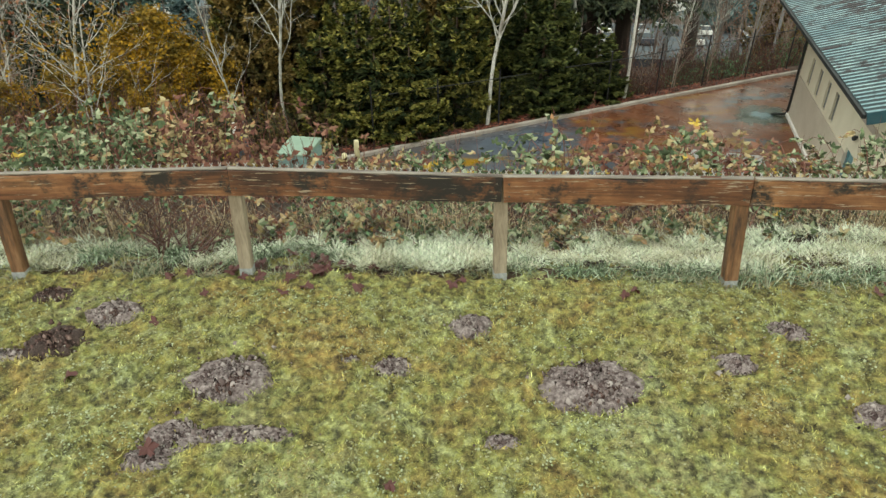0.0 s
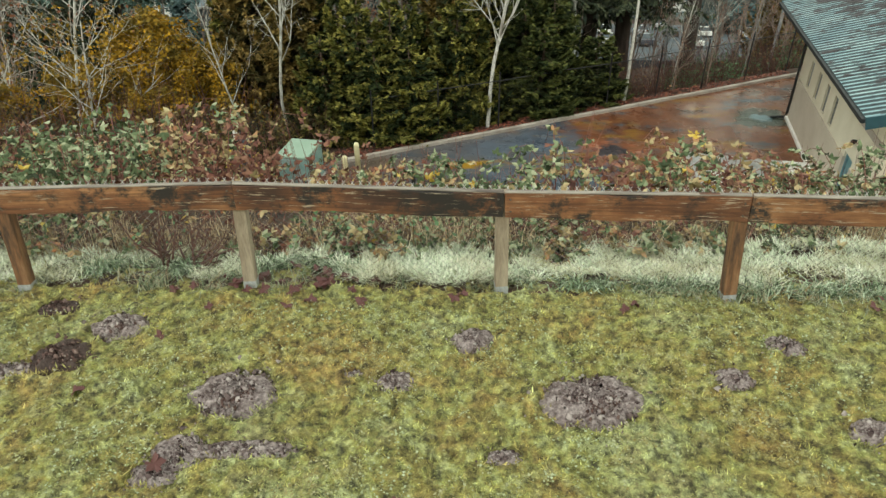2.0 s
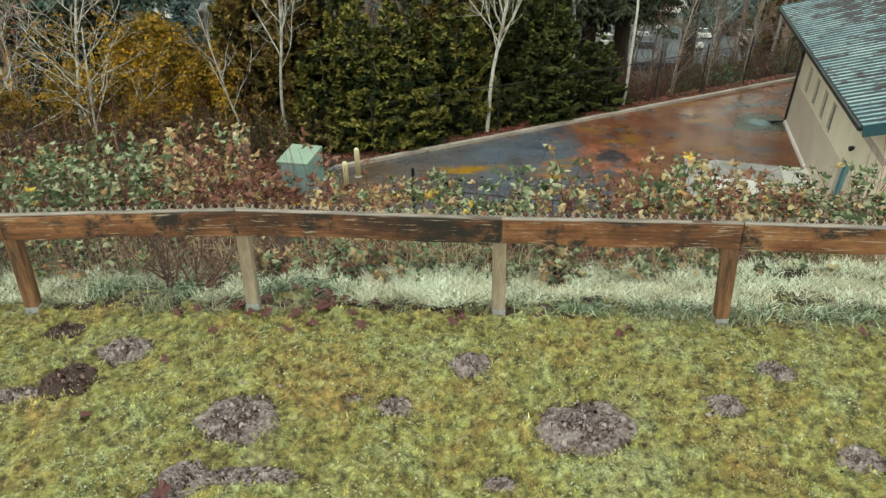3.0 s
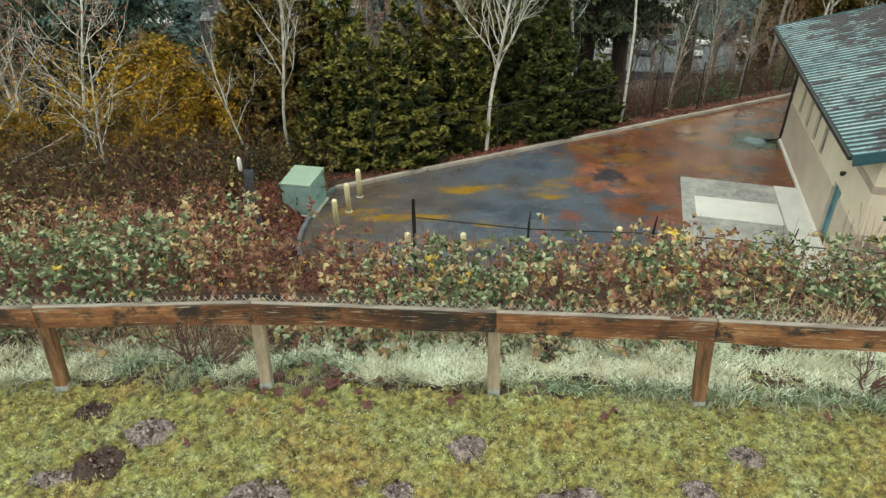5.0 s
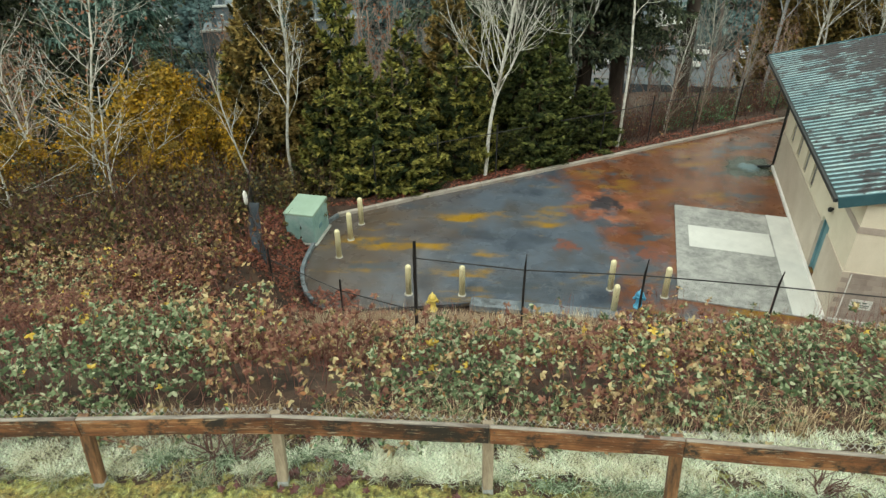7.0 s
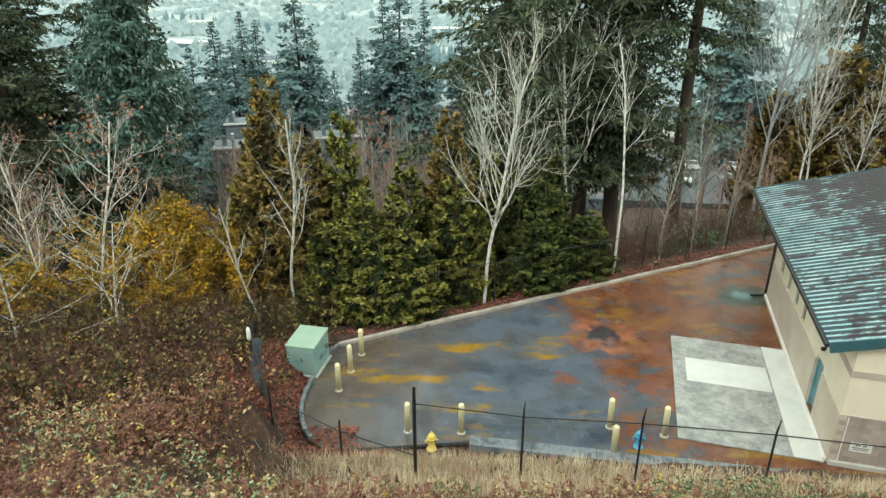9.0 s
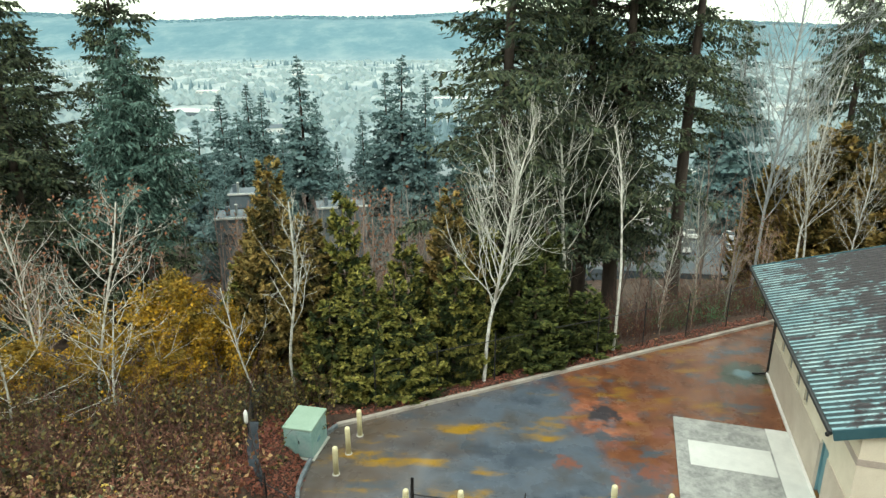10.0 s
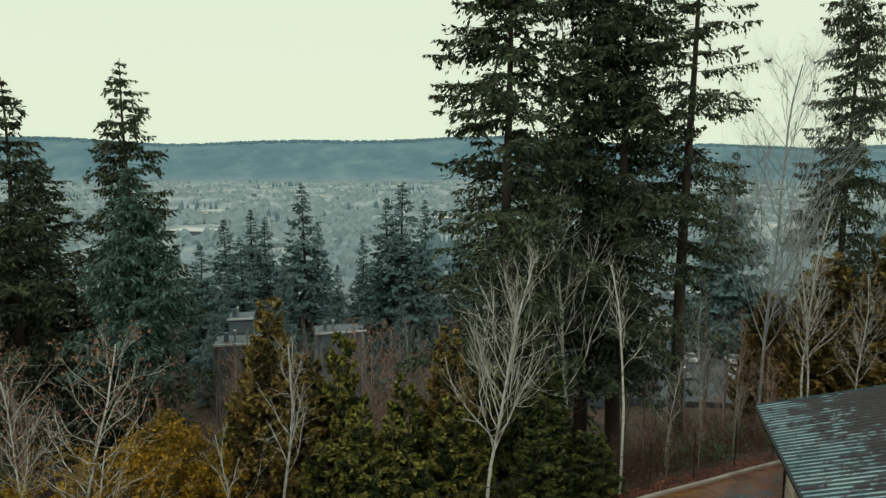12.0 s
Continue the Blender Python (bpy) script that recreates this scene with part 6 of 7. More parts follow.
def cedar_tree(name, seed, tall, reach, leaf, tips, label, power=0.7, plumes=150, size=1.0, low=0.3):
    """A cedar of separate plumes: boughs that sweep out, sag and turn up at the end, each a flat feathered frond.
    The outer half of many fronds carries the paler new growth."""
    rng = np.random.default_rng(seed)
    e = thing(name, Matrix(), label, "conifer")
    trunk, crown, young, wood = Soup(), Soup(), Soup(), Soup()
    zs = np.linspace(-0.4, tall * 0.97, 9)
    trunk.tube(np.stack([0.05 * np.sin(zs), 0.05 * np.cos(zs), zs], -1), 0.13 * (1 - 0.95 * np.clip(zs / tall, 0, 1)) + 0.01, 8)
    trunk.part("trunk", "bark_brown", e, smooth=True)
    up = np.array([0, 0, 1.0])
    for i in range(plumes):
        f = 1 - (1 - (i + rng.random()) / plumes) ** 0.62
        z = low + (tall - low) * f
        a = i * 2.3999 + rng.uniform(-0.35, 0.35)
        ln = (reach * min(1, 0.72 + 1.6 * f) * (1 - f) ** power + 0.22) * rng.uniform(0.72, 1.22)
        out = np.array([math.cos(a), math.sin(a), 0])
        side = np.array([-out[1], out[0], 0])
        sag, lift = rng.uniform(0.25, 0.6), rng.uniform(0.3, 0.85)
        spine = lambda q: up * z + out * (ln * q)[:, None] + up * (ln * (-sag * q + lift * q**3))[:, None]  # noqa: E731
        t = np.linspace(0.0, 0.9, 4)
        wood.tube(spine(t), np.linspace(0.016, 0.005, 4), 3)
        n = int(24 + 32 * ln / size)
        q = 0.22 + 0.80 * rng.random(n) ** 0.6
        foot = spine(q)
        slope = out * 1.0 + up * (-sag + 3 * lift * q**2)[:, None]
        sgn = rng.choice([-1.0, 1.0], n)
        long = (0.20 + 0.20 * np.sin(np.clip((1.05 - q) * 1.5, 0, 1) * np.pi / 2)) * rng.uniform(0.7, 1.3, n) * size
        way = unit(unit(slope) * rng.uniform(0.5, 1.1, (n, 1)) + side * (sgn * rng.uniform(0.15, 1.0, n))[:, None] + up * rng.uniform(-0.55, 0.25, (n, 1)))
        flat = unit(np.cross(way, up + out * 0.3 + rng.normal(0, 0.3, (n, 3))))
        pale = (q > 0.56) & (rng.random(n) < 0.85) if rng.random() < 0.85 else np.zeros(n, bool)
        for soup, pick in ((young, pale), (crown, ~pale)):
            if pick.any():
                w = long[pick]
                soup.leaves(foot[pick], way[pick], flat[pick], w, w * 0.20 + 0.01, 0.3)
                twig = unit(way[pick] + rng.normal(0, 0.35, (len(w), 3)))
                soup.leaves(foot[pick] + way[pick] * w[:, None] * 0.35, twig, unit(np.cross(twig, up + rng.normal(0, 0.3, (len(w), 3)))), w * 0.75, w * 0.15 + 0.008, 0.3)
    crown.part("crown", leaf, e)
    young.part("new_growth", tips, e, "yellowish new growth", kind="stuff")
    wood.part("boughwork", "bark_brown", e, kind="stuff")
    return e


OLIVE = "dense olive-green cedar with yellowish spray tips in the hedge"
cedar_a = cedar_tree("cedar_tree", 41, 8.0, 1.9, "cedar", "cedar_tip", OLIVE, 0.85, 140, 1.05)
cedar_b = cedar_tree("cedar_tree", 42, 11.0, 2.35, "cedar_bronze", "cedar_bronze_tip", "tall pointed olive-brown cedar above the hedge", 0.8, 260, 1.0)
cedar_c = cedar_tree("cedar_tree", 43, 6.5, 1.9, "cedar", "cedar_tip", OLIVE, 0.75, 100, 1.1)
cedar_d = cedar_tree("cedar_tree", 45, 7.0, 1.9, "cedar", "cedar_mid", "dense dark-green cedar at the end of the hedge", 0.8, 130, 1.05)
CEDARS = [(cedar_b, 11.0, -8.0, 30.0, 12.2, 0), (cedar_b, 11.0, -8.9, 31.0, 10.0, 90), (cedar_a, 8.0, -4.75, 30.6, 10.6, 200), (cedar_b, 11.0, 0.35, 32.4, 10.4, 200), (cedar_b, 11.0, -6.4, 30.6, 9.5, 300),
          (cedar_a, 8.0, -3.6, 28.3, 6.6, 30), (cedar_a, 8.0, -2.2, 28.6, 6.2, 120), (cedar_a, 8.0, 0.6, 30.0, 6.8, 300), (cedar_d, 7.0, 3.9, 31.9, 6.8, 60), (cedar_d, 7.0, 5.2, 31.9, 6.0, 160), 
          (cedar_c, 6.5, -5.2, 28.4, 5.2, 20), (cedar_c, 6.5, -2.9, 27.5, 4.2, 190), (cedar_c, 6.5, -1.5, 28.0, 4.2, 280), (cedar_c, 6.5, 1.3, 30.6, 5.4, 130), (cedar_d, 7.0, 4.6, 30.6, 4.4, 220), (cedar_d, 7.0, 7.6, 32.6, 3.8, 310),
          (cedar_a, 8.0, -1.8, 31.0, 8.2, 77), (cedar_a, 8.0, 2.3, 33.6, 8.4, 177), (cedar_d, 7.0, 5.6, 34.5, 8.0, 277), (cedar_a, 8.0, -9.8, 30.8, 7.5, 10)]
used = set()
for tree, built, cx, cy, ct, cr in CEDARS:
    stand(tree, cx, cy, ct, built, cr, copy=tree.name in used, wide=0.95)
    used.add(tree.name)
gold = cedar_tree("cedar_tree", 44, 12.0, 3.2, "cedar_gold", "cedar_bronze_tip", "broad golden-brown cedar behind the house", 0.6, 330, 1.7)
stand(gold, 37, 52, 17, 12, 0, copy=False)
stand(gold, 33, 56, 15, 12, 120)
stand(gold, 42, 48, 16, 12, 220)
stand(gold, 30.5, 60, 12, 12, 300)


def bare_tree(name, seed, tall, bark, label, spread=0.5, first=0.3, boughs=14, twigs=5, fine=3, lean=(0, 0), thick=0.012, leaf=None, leaf_n=0, upright=0.35):
    """A leafless tree: bent trunk, rising boughs, branches and twigs; a few withered leaves if leaf is given."""
    rng = np.random.default_rng(seed)
    e = thing(name, Matrix(), label, "tree")
    trunk, crown, dead = Soup(), Soup(), Soup()

    def grow(soup, p, d, ln, r, k, bend, sides, lift):
        pts = [p]
        for _ in range(k):
            d = unit(d + rng.normal(0, bend, 3) + np.array([0, 0, lift]))
            pts.append(pts[-1] + d * ln / k)
        soup.tube(pts, np.linspace(r, r * 0.38, k + 1), sides)
        return np.array(pts)

    d0 = unit(np.array([lean[0], lean[1], 1.0]))
    main = grow(trunk, np.array([0, 0, -0.4]), d0, tall * 1.0, tall * thick, 12, 0.05, 8, 0.03)
    trunk.part("trunk", bark, e, smooth=True)
    ends = []
    for i in range(boughs):
        f = first + (0.97 - first) * (i + rng.random()) / boughs
        q = f * 12
        p = main[int(q)] + (main[min(12, int(q) + 1)] - main[int(q)]) * (q - int(q))
        a = i * 2.4 + rng.uniform(-0.5, 0.5)
        d = unit(np.array([math.cos(a) * spread * 1.6, math.sin(a) * spread * 1.6, 0.75]))
        ln = tall * (1 - f * 0.75) * rng.uniform(0.35, 0.6) * (0.6 + spread)
        r = tall * thick * (1 - 0.75 * f) * 0.5
        limb = grow(crown, p, d, ln, r, 6, 0.13, 5, upright * 0.28)
        for j in range(twigs):
            u = rng.uniform(0.25, 0.95) * 6
            p2 = limb[int(u)]
            d2 = unit(unit(limb[-1] - limb[0]) + rng.normal(0, 0.55, 3))
            br = grow(crown, p2, d2, ln * rng.uniform(0.28, 0.5), r * 0.45, 4, 0.15, 4, upright * 0.2)
            ends.append(br[-1])
            for m in range(fine):
                p3 = br[rng.integers(1, 5)]
                d3 = unit(unit(br[-1] - br[0]) + rng.normal(0, 0.5, 3))
                tw = grow(crown, p3, d3, ln * rng.uniform(0.12, 0.26), max(0.004, r * 0.22), 3, 0.16, 3, upright * 0.15)
                ends.append(tw[-1])
                ends.append(tw[1])
    crown.part("branchwork", bark, e, kind="stuff")
    if leaf:
        ends = np.array(ends)
        c = ends[rng.integers(0, len(ends), leaf_n)] + rng.normal(0, 0.14, (leaf_n, 3))
        way = unit(rng.normal(size=(leaf_n, 3)) + np.array([0, 0, -0.4]))
        dead.leaves(c, way, unit(np.cross(way, rng.normal(size=(leaf_n, 3)))), rng.uniform(0.11, 0.22, leaf_n), rng.uniform(0.04, 0.075, leaf_n), 0.3)
        dead.part("leafage", leaf, e, kind="stuff")
    return e


PALE = "slender leafless birch with pale bark"
stand(bare_tree("birch_tree", 61, 10.6, "bark_pale", PALE + " in front of the cedars", 0.30, 0.40, 13, 5, 3, (0.02, 0), 0.0075), -6.85, 27.6, copy=False)
stand(bare_tree("birch_tree", 62, 7.0, "bark_pale", "thin leaning leafless birch by the utility box", 0.30, 0.40, 9, 4, 2, (-0.10, 0.03), 0.0075), -8.0, 26.0, copy=False)
stand(bare_tree("birch_tree", 63, 13.2, "bark_pale", "large leafless pale tree with a broad upswept crown", 0.36, 0.27, 30, 7, 4, (0.03, 0.02), 0.0072, upright=0.9), 1.98, 28.75, copy=False)
stand(bare_tree("birch_tree", 64, 16.8, "bark_pale", "tall leafless pale tree with long rising limbs", 0.46, 0.36, 17, 6, 3, (0.02, 0), 0.0075, upright=0.8), 7.4, 37.6, copy=False)
stand(bare_tree("birch_tree", 65, 12.2, "bark_pale", PALE + " beside the kerb", 0.22, 0.55, 13, 5, 3, (0.15, 0.03), 0.0068), 9.0, 32.0, copy=False)
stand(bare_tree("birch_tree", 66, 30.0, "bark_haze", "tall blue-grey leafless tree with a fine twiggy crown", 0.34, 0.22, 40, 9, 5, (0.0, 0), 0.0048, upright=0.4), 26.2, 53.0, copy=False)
birch_e = bare_tree("birch_tree", 67, 18.0, "bark_pale", PALE + " behind the house", 0.30, 0.30, 20, 6, 3, (0.02, 0), 0.0055, upright=0.55)
stand(birch_e, 28.2, 50.0, 19, 18, 0, copy=False)
stand(birch_e, 28.9, 50.6, 17, 18, 140)
stand(birch_e, 30.2, 47.2, 13, 18, 230)
stand(birch_e, 19.0, 46.5, 11, 18, 70)
stand(birch_e, 13.6, 38.5, 7, 18, 300)
rust = bare_tree("birch_tree", 68, 10.5, "bark_pale", "leafless pale tree with a few withered rusty leaves", 0.55, 0.3, 18, 7, 4, (0.0, 0), 0.008, "leaf_rust", 420)
stand(rust, -15.1, 25.7, 9.8, 10.5, copy=False)
stand(rust, -17.6, 26.4, 9.4, 10.5, 100, wide=0.7)
low = bare_tree("birch_tree", 69, 6.5, "bark_pale", "low leafless tree with long crooked pale limbs", 0.95, 0.15, 14, 6, 3, (0.1, 0), 0.0105, "leaf_yellow", 900, upright=0.05)
stand(low, -13.6, 24.2, 5.8, 6.5, copy=False)
stand(low, -16.8, 22.6, 5.2, 6.5, 120)
yellow = bare_tree("maple_tree", 70, 6.5, "bark_brown", "small tree still full of golden-yellow leaves", 0.75, 0.06, 24, 6, 2, (0, 0), 0.011, "leaf_yellow", 10500, upright=0.25)
stand(yellow, -12.7, 28.7, 6.0, 6.5, copy=False, wide=1.1)
stand(yellow, -10.4, 28.0, 4.6, 6.5, 70, wide=0.75)
stand(yellow, -15.4, 27.2, 4.0, 6.5, 150, wide=0.75)
stand(yellow, -18.5, 26.0, 3.2, 6.5, 220, wide=0.7)
stand(yellow, -12.0, 25.6, 2.8, 6.5, 300, wide=0.6)
brown = bare_tree("bare_tree", 71, 9.0, "bark_tan", "leafless brown-twigged tree in the wood", 0.35, 0.15, 15, 6, 2, (0, 0), 0.008, "leaf_rust", 110, upright=0.5)
grey = bare_tree("bare_tree", 72, 9.0, "bark_grey", "leafless grey-twigged tree in the wood", 0.3, 0.2, 15, 6, 2, (0, 0), 0.008, upright=0.6)
brown_far = bare_tree("bare_tree", 73, 9.0, "bark_dull", "leafless brown-twigged tree in the lower wood", 0.4, 0.12, 12, 4, 1, (0, 0), 0.009, upright=0.55)
stand(brown_far, -7, 66, 10, 9.0, copy=False)
stand(grey, -4.4, 44, 12, 9.0, copy=False)
BROWN = [(-3.0, 40, 12), (-0.8, 41, 11), (-5.6, 42, 12), (1.6, 40, 11), (-8.2, 40, 11), (-11.5, 42, 11), (6.4, 40, 10), (-2, 50, 13), (-14, 44, 10), (13.5, 47, 12), (19.5, 52, 11), (22.5, 49, 10), (-17, 38, 8), (-15, 34, 7), (-24, 36, 9), (14.8, 36.4, 4.5), (17.5, 38.2, 5), (12.6, 35.4, 4), (-20, 30, 7), (-24, 28, 8), (24, 58, 14), (6, 52, 13), (-9, 52, 12), (-26, 22, 6), (-18, 58, 12), (-22, 62, 11), (-13, 64, 12), (-27, 60, 11), (-5, 60, 12), (-34, 56, 12), (-40, 52, 12), (14, 62, 12), (28, 66, 12), (-16, 50, 11), (20, 72, 12), (-31, 36, 9)]
BROWN += [(-6.6, 37.5, 10), (-4.2, 36.8, 10.5), (-2.2, 37.2, 10), (0.4, 37.6, 10.5), (-8.8, 36.6, 9), (1.4, 36.4, 9), (5.6, 38.4, 10), (-5.0, 39.6, 12), (-0.4, 39.0, 12)]
BROWN += [(15, 44, 7), (19, 43, 6), (23, 45, 7), (20.5, 51, 9), (13, 41, 6), (21.5, 42, 5.5)]
BROWN += [(-24, 58, 10.5), (-21, 60, 9.5), (-18.5, 59, 10), (-15.5, 62, 9.5), (-12.8, 60, 10.5), (-10.5, 63, 10)]
BROWN += [(x + 3 * math.sin(7 * x), 60 + 13 * j + 4 * math.cos(5 * x), 9 + 2 * math.sin(x)) for j in range(4) for x in range(-38 - 6 * j, 46 + 6 * j, 11)]
BROWN += [(21, 55, 9), (24, 58, 9), (27, 61, 10), (18, 57, 8), (30, 56, 9), (22.5, 62, 9)]
BROWN = [b for b in BROWN if not (18 < b[0] < 70 and 63 < b[1] < 132)]
for i, (bx, by, bt) in enumerate(BROWN):
    stand(brown_far if by > 55 else grey if i % 3 == 1 else brown, bx, by, bt, 9.0, 57 * i, copy=i > 0)


def shrub(name, seed, tall, wide, bark, label, stems=60, leaf=None, leaf_n=0, leaf_size=1.0, stout=1.0):
    """A thicket of thin stems that fork near the top."""
    rng = np.random.default_rng(seed)
    e = thing(name, Matrix(), label, "shrub")
    s, lv = Soup(), Soup()
    tips = []
    for _ in range(stems):
        x, y = rng.normal(0, wide * 0.4, 2)
        d = unit(np.array([x / wide * 0.5, y / wide * 0.5, 1.2]) + rng.normal(0, 0.14, 3))
        h = tall * rng.uniform(0.5, 1.1)
        p = [np.array([x, y, -0.2])]
        for _ in range(5):
            d = unit(d + rng.normal(0, 0.1, 3))
            p.append(p[-1] + d * h / 5)
        s.tube([p[0], p[2], p[5]], [0.013 * stout, 0.009 * stout, 0.004], 3)
        for _ in range(3):
            q = p[rng.integers(2, 6)]
            dd = unit(d + rng.normal(0, 0.45, 3))
            r = [q, q + unit(dd + rng.normal(0, 0.2, 3)) * h * 0.26]
            s.tube(r, [0.006, 0.0025], 3)
            tips += r
    s.part("stemwork", bark, e, kind="stuff")
    if leaf:
        tips = np.array(tips)
        tips[:, 2] *= rng.uniform(0.15, 1.0, len(tips))
        c = tips[rng.integers(0, len(tips), leaf_n)] + rng.normal(0, 0.1, (leaf_n, 3))
        way = unit(rng.normal(size=(leaf_n, 3)))
        lv.leaves(c, way, unit(np.cross(way, rng.normal(size=(leaf_n, 3)))), rng.uniform(0.07, 0.14, leaf_n) * leaf_size, rng.uniform(0.025, 0.045, leaf_n) * leaf_size, 0.3)
        lv.part("leafage", leaf, e, kind="stuff")
    return e


thicket = shrub("shrub", 81, 2.4, 1.6, "twig_dark", "tangled leafless dark shrub in the wood", 34, "leaf_bank", 90)
red = shrub("shrub", 82, 1.3, 1.5, "twig_dark", "reddish-brown dormant shrub with withered leaves on the bank", 50, "leaf_bank", 330, 1.5)
sapling = shrub("sapling", 84, 3.4, 1.5, "twig_dark", "thin dark leafless saplings leaning on the bank", 6, "leaf_bank", 14, 1.0, 2.2)
mossy = shrub("shrub", 83, 2.2, 1.7, "bark_brown", "olive-leaved evergreen shrub under the trees", 45, "leaf_green", 900)
olive = shrub("shrub", 85, 1.9, 1.7, "twig_dark", "dark olive-leaved undergrowth at the top of the bank", 42, "leaf_olive", 800, 1.4)
rng_s = random.Random(17)
SHRUBS = [(red, -8 - 2.1 * i + rng_s.uniform(-0.7, 0.7), 12.5 + 3.0 * j + rng_s.uniform(-1, 1)) for i in range(8) for j in range(4)]
SHRUBS += [(red, -7.0, 14.2), (red, -7.6, 16.9), (red, -5.7, 13.6)]
SHRUBS += [(thicket, -9.5 - 2.4 * i + rng_s.uniform(-0.8, 0.8), 18.5 + 3.2 * j + rng_s.uniform(-1, 1)) for i in range(7) for j in range(3)]
SHRUBS += [(sapling, x, y) for x, y in ((-8.2, 16.5), (-9.4, 19.5), (-10.6, 17.2), (-11.8, 21.0), (-12.5, 18.4), (-13.6, 15.8), (-14.4, 20.2), (-9.0, 22.4), (-10.8, 23.2), (-16.0, 18.0), (-17.5, 21.5), (-7.6, 19.0), (-12.9, 22.9), (-19.5, 19.0))]
SHRUBS += [(mossy, -8.6 - 2.6 * i, 25.2 + rng_s.uniform(-0.8, 1.5)) for i in range(6)]
SHRUBS += [(olive, -8.8 - 1.7 * i + rng_s.uniform(-0.5, 0.5), 21.6 + 1.7 * j + rng_s.uniform(-0.6, 0.6)) for i in range(9) for j in range(3)]
SHRUBS += [(olive, -7.2, 24.6), (olive, -7.6, 26.4), (olive, -5.8, 26.6), (olive, -9.4, 18.6), (olive, -12.0, 17.6), (olive, -15.4, 18.8), (olive, -10.6, 15.8), (olive, -13.4, 16.0), (olive, -16.8, 16.4), (olive, -9.0, 16.4)]
SHRUBS += [(thicket, x, KERB_LINE[0] + KERB_LINE[1] * x + 2.6 + rng_s.uniform(0, 4)) for x in np.arange(8.0, 27, 1.15)]
SHRUBS += [(thicket, x + rng_s.uniform(-2, 2), 41 + rng_s.uniform(0, 14)) for x in np.arange(11, 34, 2.4)]
SHRUBS += [(thicket, x + rng_s.uniform(-0.8, 0.8), 36.5 + rng_s.uniform(0, 8)) for x in np.arange(-12, 8, 1.3)]
SHRUBS += [(thicket, 13 + 1.1 * i + rng_s.uniform(-0.5, 0.5), 42 + rng_s.uniform(-2, 9)) for i in range(0, 16, 3)]
SHRUBS += [(mossy, 11 + 1.35 * i + rng_s.uniform(-0.6, 0.6), 37.5 + 0.5 * i + rng_s.uniform(-2.5, 5)) for i in range(16)]
SHRUBS += [(thicket, 10 + 1.0 * i, 36.2 + 0.46 * i + rng_s.uniform(-0.5, 2.5)) for i in range(14)]
done = set()
for e, sx, sy in SHRUBS:
    stand(e, sx, sy, rng_s.uniform(0.75, 1.25), 1.0, rng_s.uniform(0, 360), copy=e.name in done)
    done.add(e.name)


# ---- distance: woods, houses and the ridge ----
def far_woods():
    """Crowns of leafless and evergreen trees, each a lumpy dome, in uneven belts down the valley."""
    rng = np.random.default_rng(91)
    s, dark = Soup(), Soup()
    n = 7000
    y = 290 + 2360 * rng.random(n) ** 1.3
    x = rng.uniform(-0.72, 0.72, n) * (y + 40)
    keep = vnoise(x / 70, y / 150, 20) + 0.7 * vnoise(x / 24, y / 50, 21) + rng.normal(0, 0.08, n) > 0.66
    x, y = x[keep], y[keep]
    dense = vnoise(x / 80, y / 200, 23) > 0.78
    fir_x, fir_y = x[dense], y[dense]
    x, y = np.repeat(x[~dense], 4), np.repeat(y[~dense], 4)
    n = len(x)
    x, y = x + rng.normal(0, 2.2, n), y + rng.normal(0, 2.2, n)
    a = rng.normal(0, 0.6, n)
    way = unit(np.stack([rng.normal(0, 0.22, n), rng.normal(0, 0.1, n), np.ones(n)], -1))
    side = np.stack([np.cos(a), np.sin(a), np.zeros(n)], -1)
    h = rng.uniform(4, 8, n) * (1 + 0.4 * (y > 600))
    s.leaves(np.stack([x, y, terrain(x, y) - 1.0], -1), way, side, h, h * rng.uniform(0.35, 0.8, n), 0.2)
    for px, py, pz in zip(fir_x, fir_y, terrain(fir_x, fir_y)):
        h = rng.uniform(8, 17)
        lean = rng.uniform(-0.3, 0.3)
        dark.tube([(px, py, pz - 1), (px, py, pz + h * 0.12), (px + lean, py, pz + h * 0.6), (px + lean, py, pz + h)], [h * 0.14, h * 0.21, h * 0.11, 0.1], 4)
    tagged(s.part("far_woods", "far_woods"), "leafless woods spread over the valley floor, haze mixed into their colour", "woods", kind="stuff")
    tagged(dark.part("far_conifers", "far_conifers", smooth=True), "dark conifers scattered over the valley floor, haze mixed into their colour", "woods", kind="stuff")
    s = Soup()
    n = 1900
    x, y = rng.uniform(-2800, 2800, n), rng.uniform(3780, 4050, n)
    z = terrain(x, y)
    for px, py, pz in zip(x, y, z):
        h = rng.uniform(5, 11)
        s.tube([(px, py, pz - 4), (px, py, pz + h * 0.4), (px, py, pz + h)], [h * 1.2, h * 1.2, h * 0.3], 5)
    tagged(s.part("ridge_woods", "ridge_woods"), "wooded ridge beyond the valley, coloured blue for haze", "woods", kind="stuff")


far_woods()


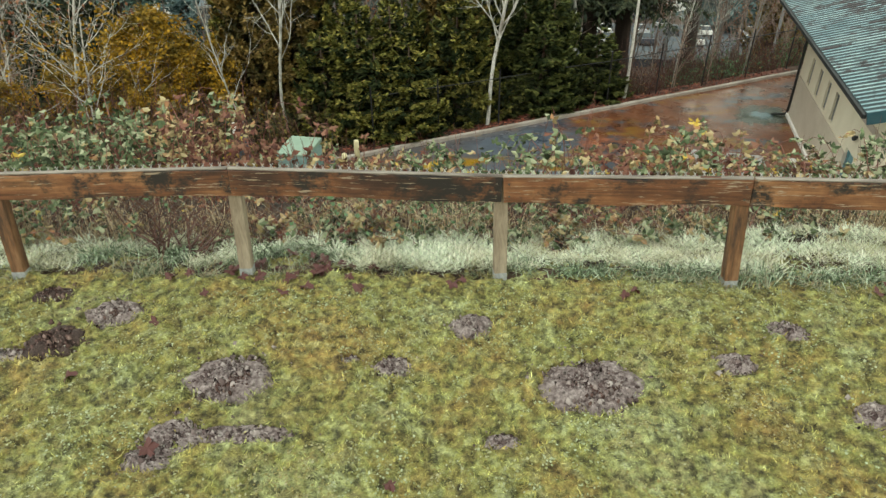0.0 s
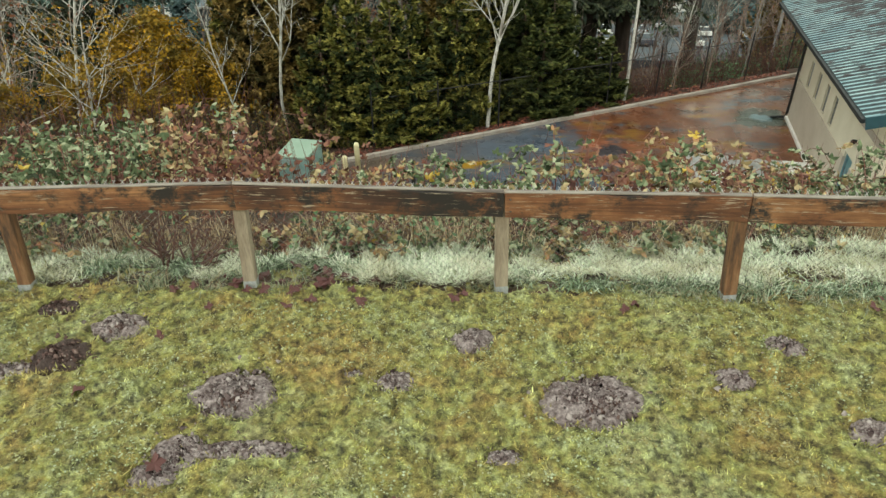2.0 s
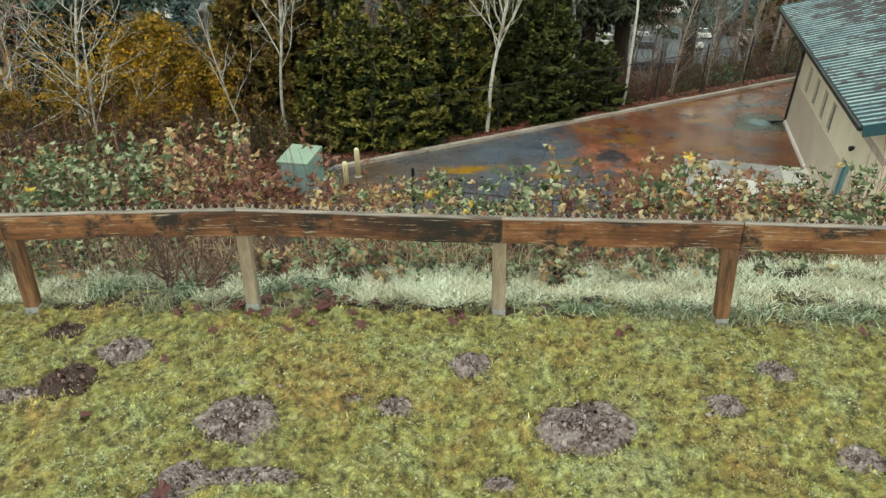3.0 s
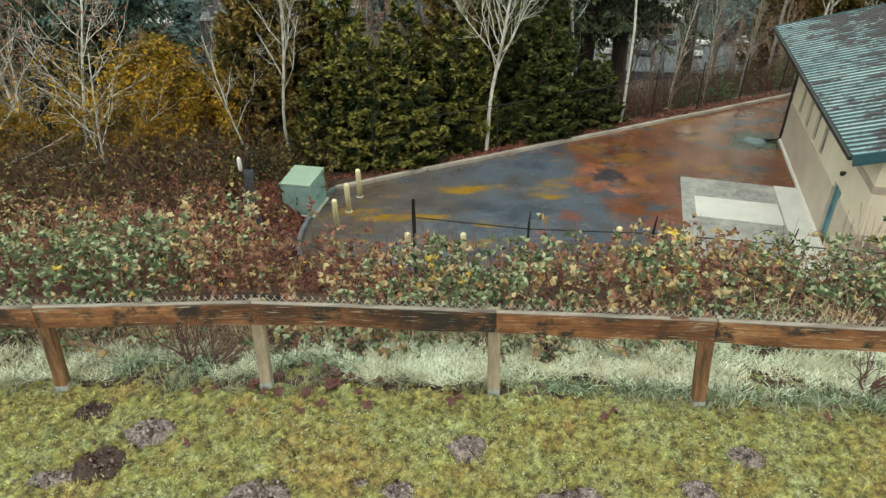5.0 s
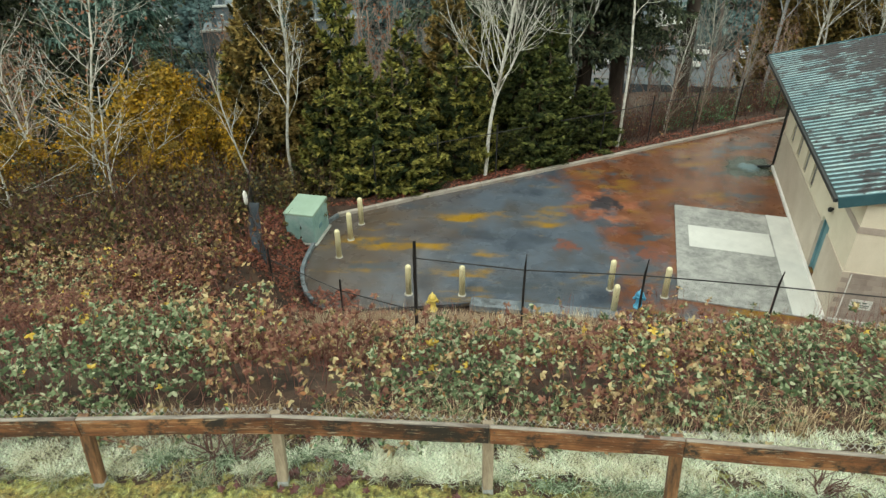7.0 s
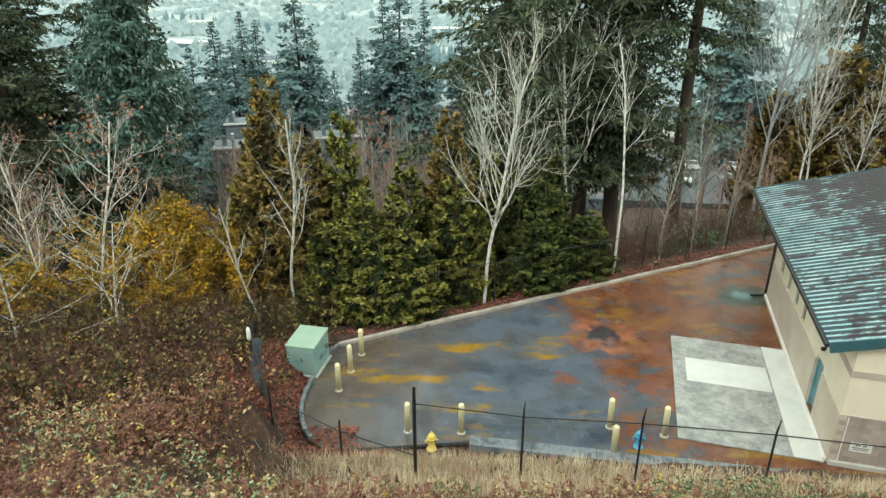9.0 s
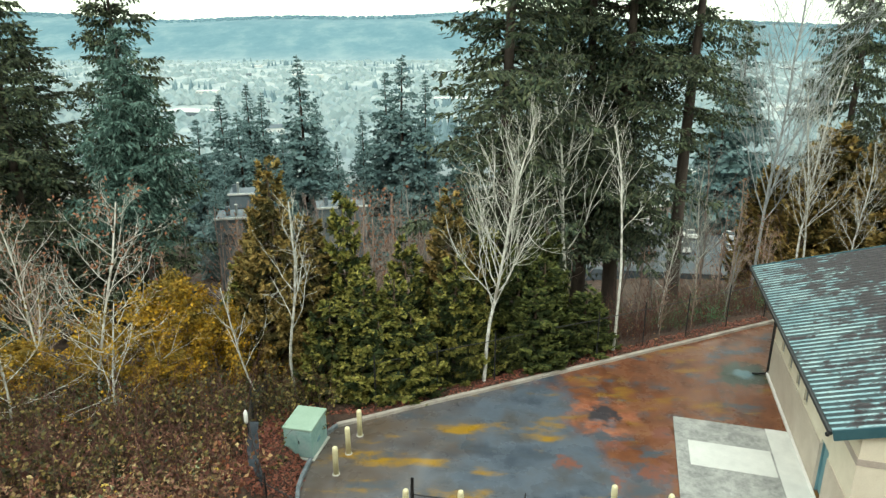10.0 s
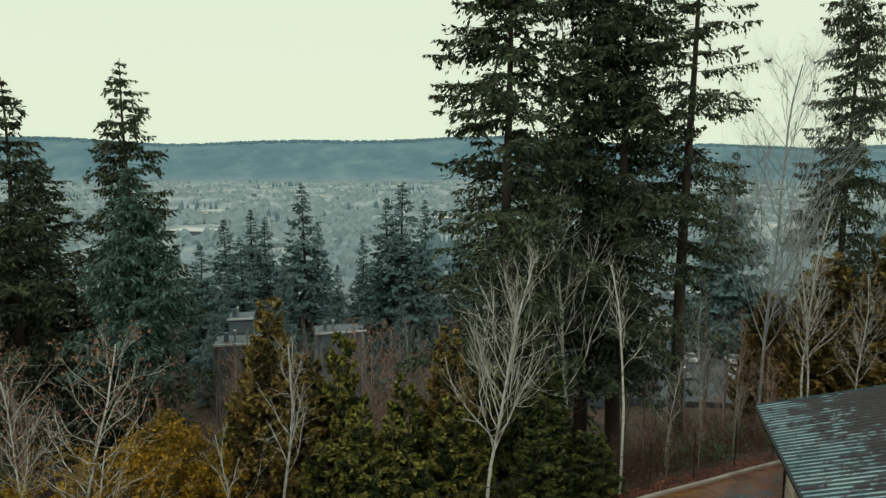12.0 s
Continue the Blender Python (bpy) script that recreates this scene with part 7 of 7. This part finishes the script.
def house(wall, roof, wide, deep, tall, rise, label):
    h = thing("house", Matrix(), label, "house", "houses in the valley")
    part("wall", box_bm(wide, deep, tall, 0, (0, 0, -1.0)), wall, h)
    bm = bmesh.new()
    w, d, t = wide / 2 + 0.4, deep / 2 + 0.4, tall - 1.0
    lo = [bm.verts.new(p) for p in ((-w, -d, t), (w, -d, t), (w, d, t), (-w, d, t))]
    hi = [bm.verts.new(p) for p in ((-w, 0, t + rise), (w, 0, t + rise))]
    for f in ((lo[0], lo[1], hi[1], hi[0]), (lo[2], lo[3], hi[0], hi[1]), (lo[1], lo[2], hi[1]), (lo[3], lo[0], hi[0]), lo[::-1]):
        bm.faces.new(f)
    part("roof", bm, roof, h)
    for i in range(max(2, int(wide / 3))):
        x = -wide / 2 + (i + 0.5) * wide / max(2, int(wide / 3))
        part("window", box_bm(1.1, 0.1, 1.2, 0, (x, -deep / 2, tall * 0.35)), "far_pane", h)
    part("chimney", box_bm(0.7, 0.7, 1.6, 0, (wide * 0.2, 0.8, t + rise * 0.6)), "far_wall_white", h)
    return h


def hall(wall, roof, wide, deep, tall, label):
    h = thing("commercial_building", Matrix(), label, "building", "flat buildings in the valley")
    part("wall", box_bm(wide, deep, tall, 0, (0, 0, -1)), wall, h)
    part("roof", box_bm(wide + 0.5, deep + 0.5, 0.5, 0, (0, 0, tall - 1)), roof, h)
    for i in range(int(wide / 5)):
        part("window", box_bm(2.4, 0.12, 1.3, 0, (-wide / 2 + 2.5 + 5 * i, -deep / 2, tall * 0.4)), "far_pane", h)
    part("vent", box_bm(1.4, 1.4, 1.1, 0, (wide * 0.2, 0, tall - 0.5)), "far_wall_white", h)
    return h


def town():
    rng = random.Random(33)
    kinds = [house("far_wall", "far_roof", 11, 9, 5.5, 2.6, "grey-blue house with a dark roof in the valley"), house("far_wall_white", "far_roof", 12, 9, 5.8, 2.4, "white house with a grey roof in the valley"), house("far_wall_red", "far_roof_pale", 13, 9, 5, 2.2, "red house with a pale roof in the valley"), house("far_wall_white", "far_roof_pale", 10, 8, 5.2, 2.0, "white house with a pale roof in the valley")]
    halls = [hall("far_wall", "far_roof_pale", 46, 26, 8, "long pale-roofed commercial building in the valley"), hall("far_wall_white", "far_roof_pale", 34, 20, 7, "white flat-roofed commercial building in the valley")]
    spots = [(79, 182, 1), (86, 178, 1), (72, 176, 3), (90, 186, 1), (-120, 260, 2), (70, 190, 3), (62, 168, 0), (92, 196, 3), (50, 160, 1), (40, 150, 0), (30, 165, 3), (-70, 175, 1), (-85, 190, 0), (-100, 205, 3)]
    for i in range(34):
        y = 210 + 1500 * rng.random() ** 1.4
        spots.append((rng.uniform(-0.66, 0.66) * y, y, rng.choice((0, 1, 3))))
    seen = set()
    for x, y, k in spots:
        stand(kinds[k], x, y, 1, 1, rng.uniform(-40, 40), copy=k in seen)
        seen.add(k)
    seen = set()
    for i in range(14):
        y = 620 + 2100 * rng.random() ** 1.1
        k = i % 2
        stand(halls[k], rng.uniform(-0.55, 0.62) * y, y, 1, 1, rng.uniform(-25, 25), copy=k in seen)
        seen.add(k)


town()


def near_roofs():
    """Low flat-roofed buildings that show between the trees below the wood."""
    for x, y, top, wide, turn in ((-22.4, 72, -11.8, 6.0, 12), (-26.2, 84, -11.9, 3.0, 12), (-12.6, 80, -12.6, 6.0, 14), (-44, 62, -13.5, 12, 4)):
        e = thing("commercial_building", pose(x, y, top, 0, 0, turn), "slate-blue flat-roofed building with a thin white parapet below the wood", "building")
        part("wall", box_bm(wide, 4, 9, 0, (0, 2.0, -9.3)), "far_wall", e)
        part("roof", box_bm(wide + 0.1, 4.1, 0.2, 0, (0, 2.0, -0.3)), "far_roof", e)
        part("parapet", box_bm(wide + 0.4, 0.16, 0.24, 0.02, (0, -0.12, -0.2)), "far_roof_pale", e, "white parapet edge")
        part("vent", box_bm(0.5, 0.5, 1.0, 0.04, (-wide * 0.3, 1.6, -0.1)), "far_roof", e)
        part("flue", lathe_bm([(0.14, 0.05), (0.14, 1.5), (0.2, 1.52), (0.16, 1.66)], 10, None, Matrix.Translation((-wide * 0.14, 1.2, -0.4))), "far_roof_pale", e)
        for i in range(int(wide / 2.4)):
            part("window", box_bm(1.2, 0.1, 1.3, 0, (-wide / 2 + 1.3 + 2.3 * i, -0.02, -3.2)), "far_pane", e)


near_roofs()


def car(paint, label):
    c = thing("car", Matrix(), label, "car", "parked cars")
    body = box_bm(4.4, 1.75, 0.62, 0.12, (0, 0, 0.28))
    part("body", body, paint, c)
    cab = box_bm(2.3, 1.55, 0.55, 0.05, (-0.15, 0, 0.86))
    for v in cab.verts:
        if v.co.z > 1.2:
            v.co.x *= 0.72
            v.co.y *= 0.86
    part("windows", cab, "far_pane", c)
    part("roof", box_bm(1.5, 1.25, 0.05, 0.02, (-0.15, 0, 1.4)), paint, c)
    for x in (-1.35, 1.35):
        for y in (-0.82, 0.82):
            part("wheel", lathe_bm([(0.32, -0.1), (0.32, 0.1)], 16, None, Matrix.Translation((x, y, 0.32)) @ Matrix.Rotation(radians(90), 4, "X")), "tyre", c)
    return c


def parking():
    x0, y0 = 43.0, 97.0
    lot = box_bm(50, 62, 1.6, 0, (0, 0, -1.45))
    ob = part("parking_lot", lot, "far_asphalt")
    ob.matrix_world = pose(x0, y0, ground_z(x0, y0) + 0.45, -9.9, 0, -8)
    tagged(ob, "grey asphalt parking lot below the wood", "parking lot", kind="structure")
    cars = [car("car_paint", "silver parked car on the lot below"), car("car_dark", "dark parked car on the lot below"), car("white_paint", "white parked car on the lot below")]
    for i in range(24):
        e = cars[i % 3]
        m = ob.matrix_world @ pose(-20 + 5.5 * (i % 8) + math.sin(5 * i), -14 + 17 * (i // 8), 0.16, 0, 0, 90 + 4 * math.sin(i))
        if i < 3:
            e.matrix_world = m
        else:
            copy_thing(e, m)


parking()
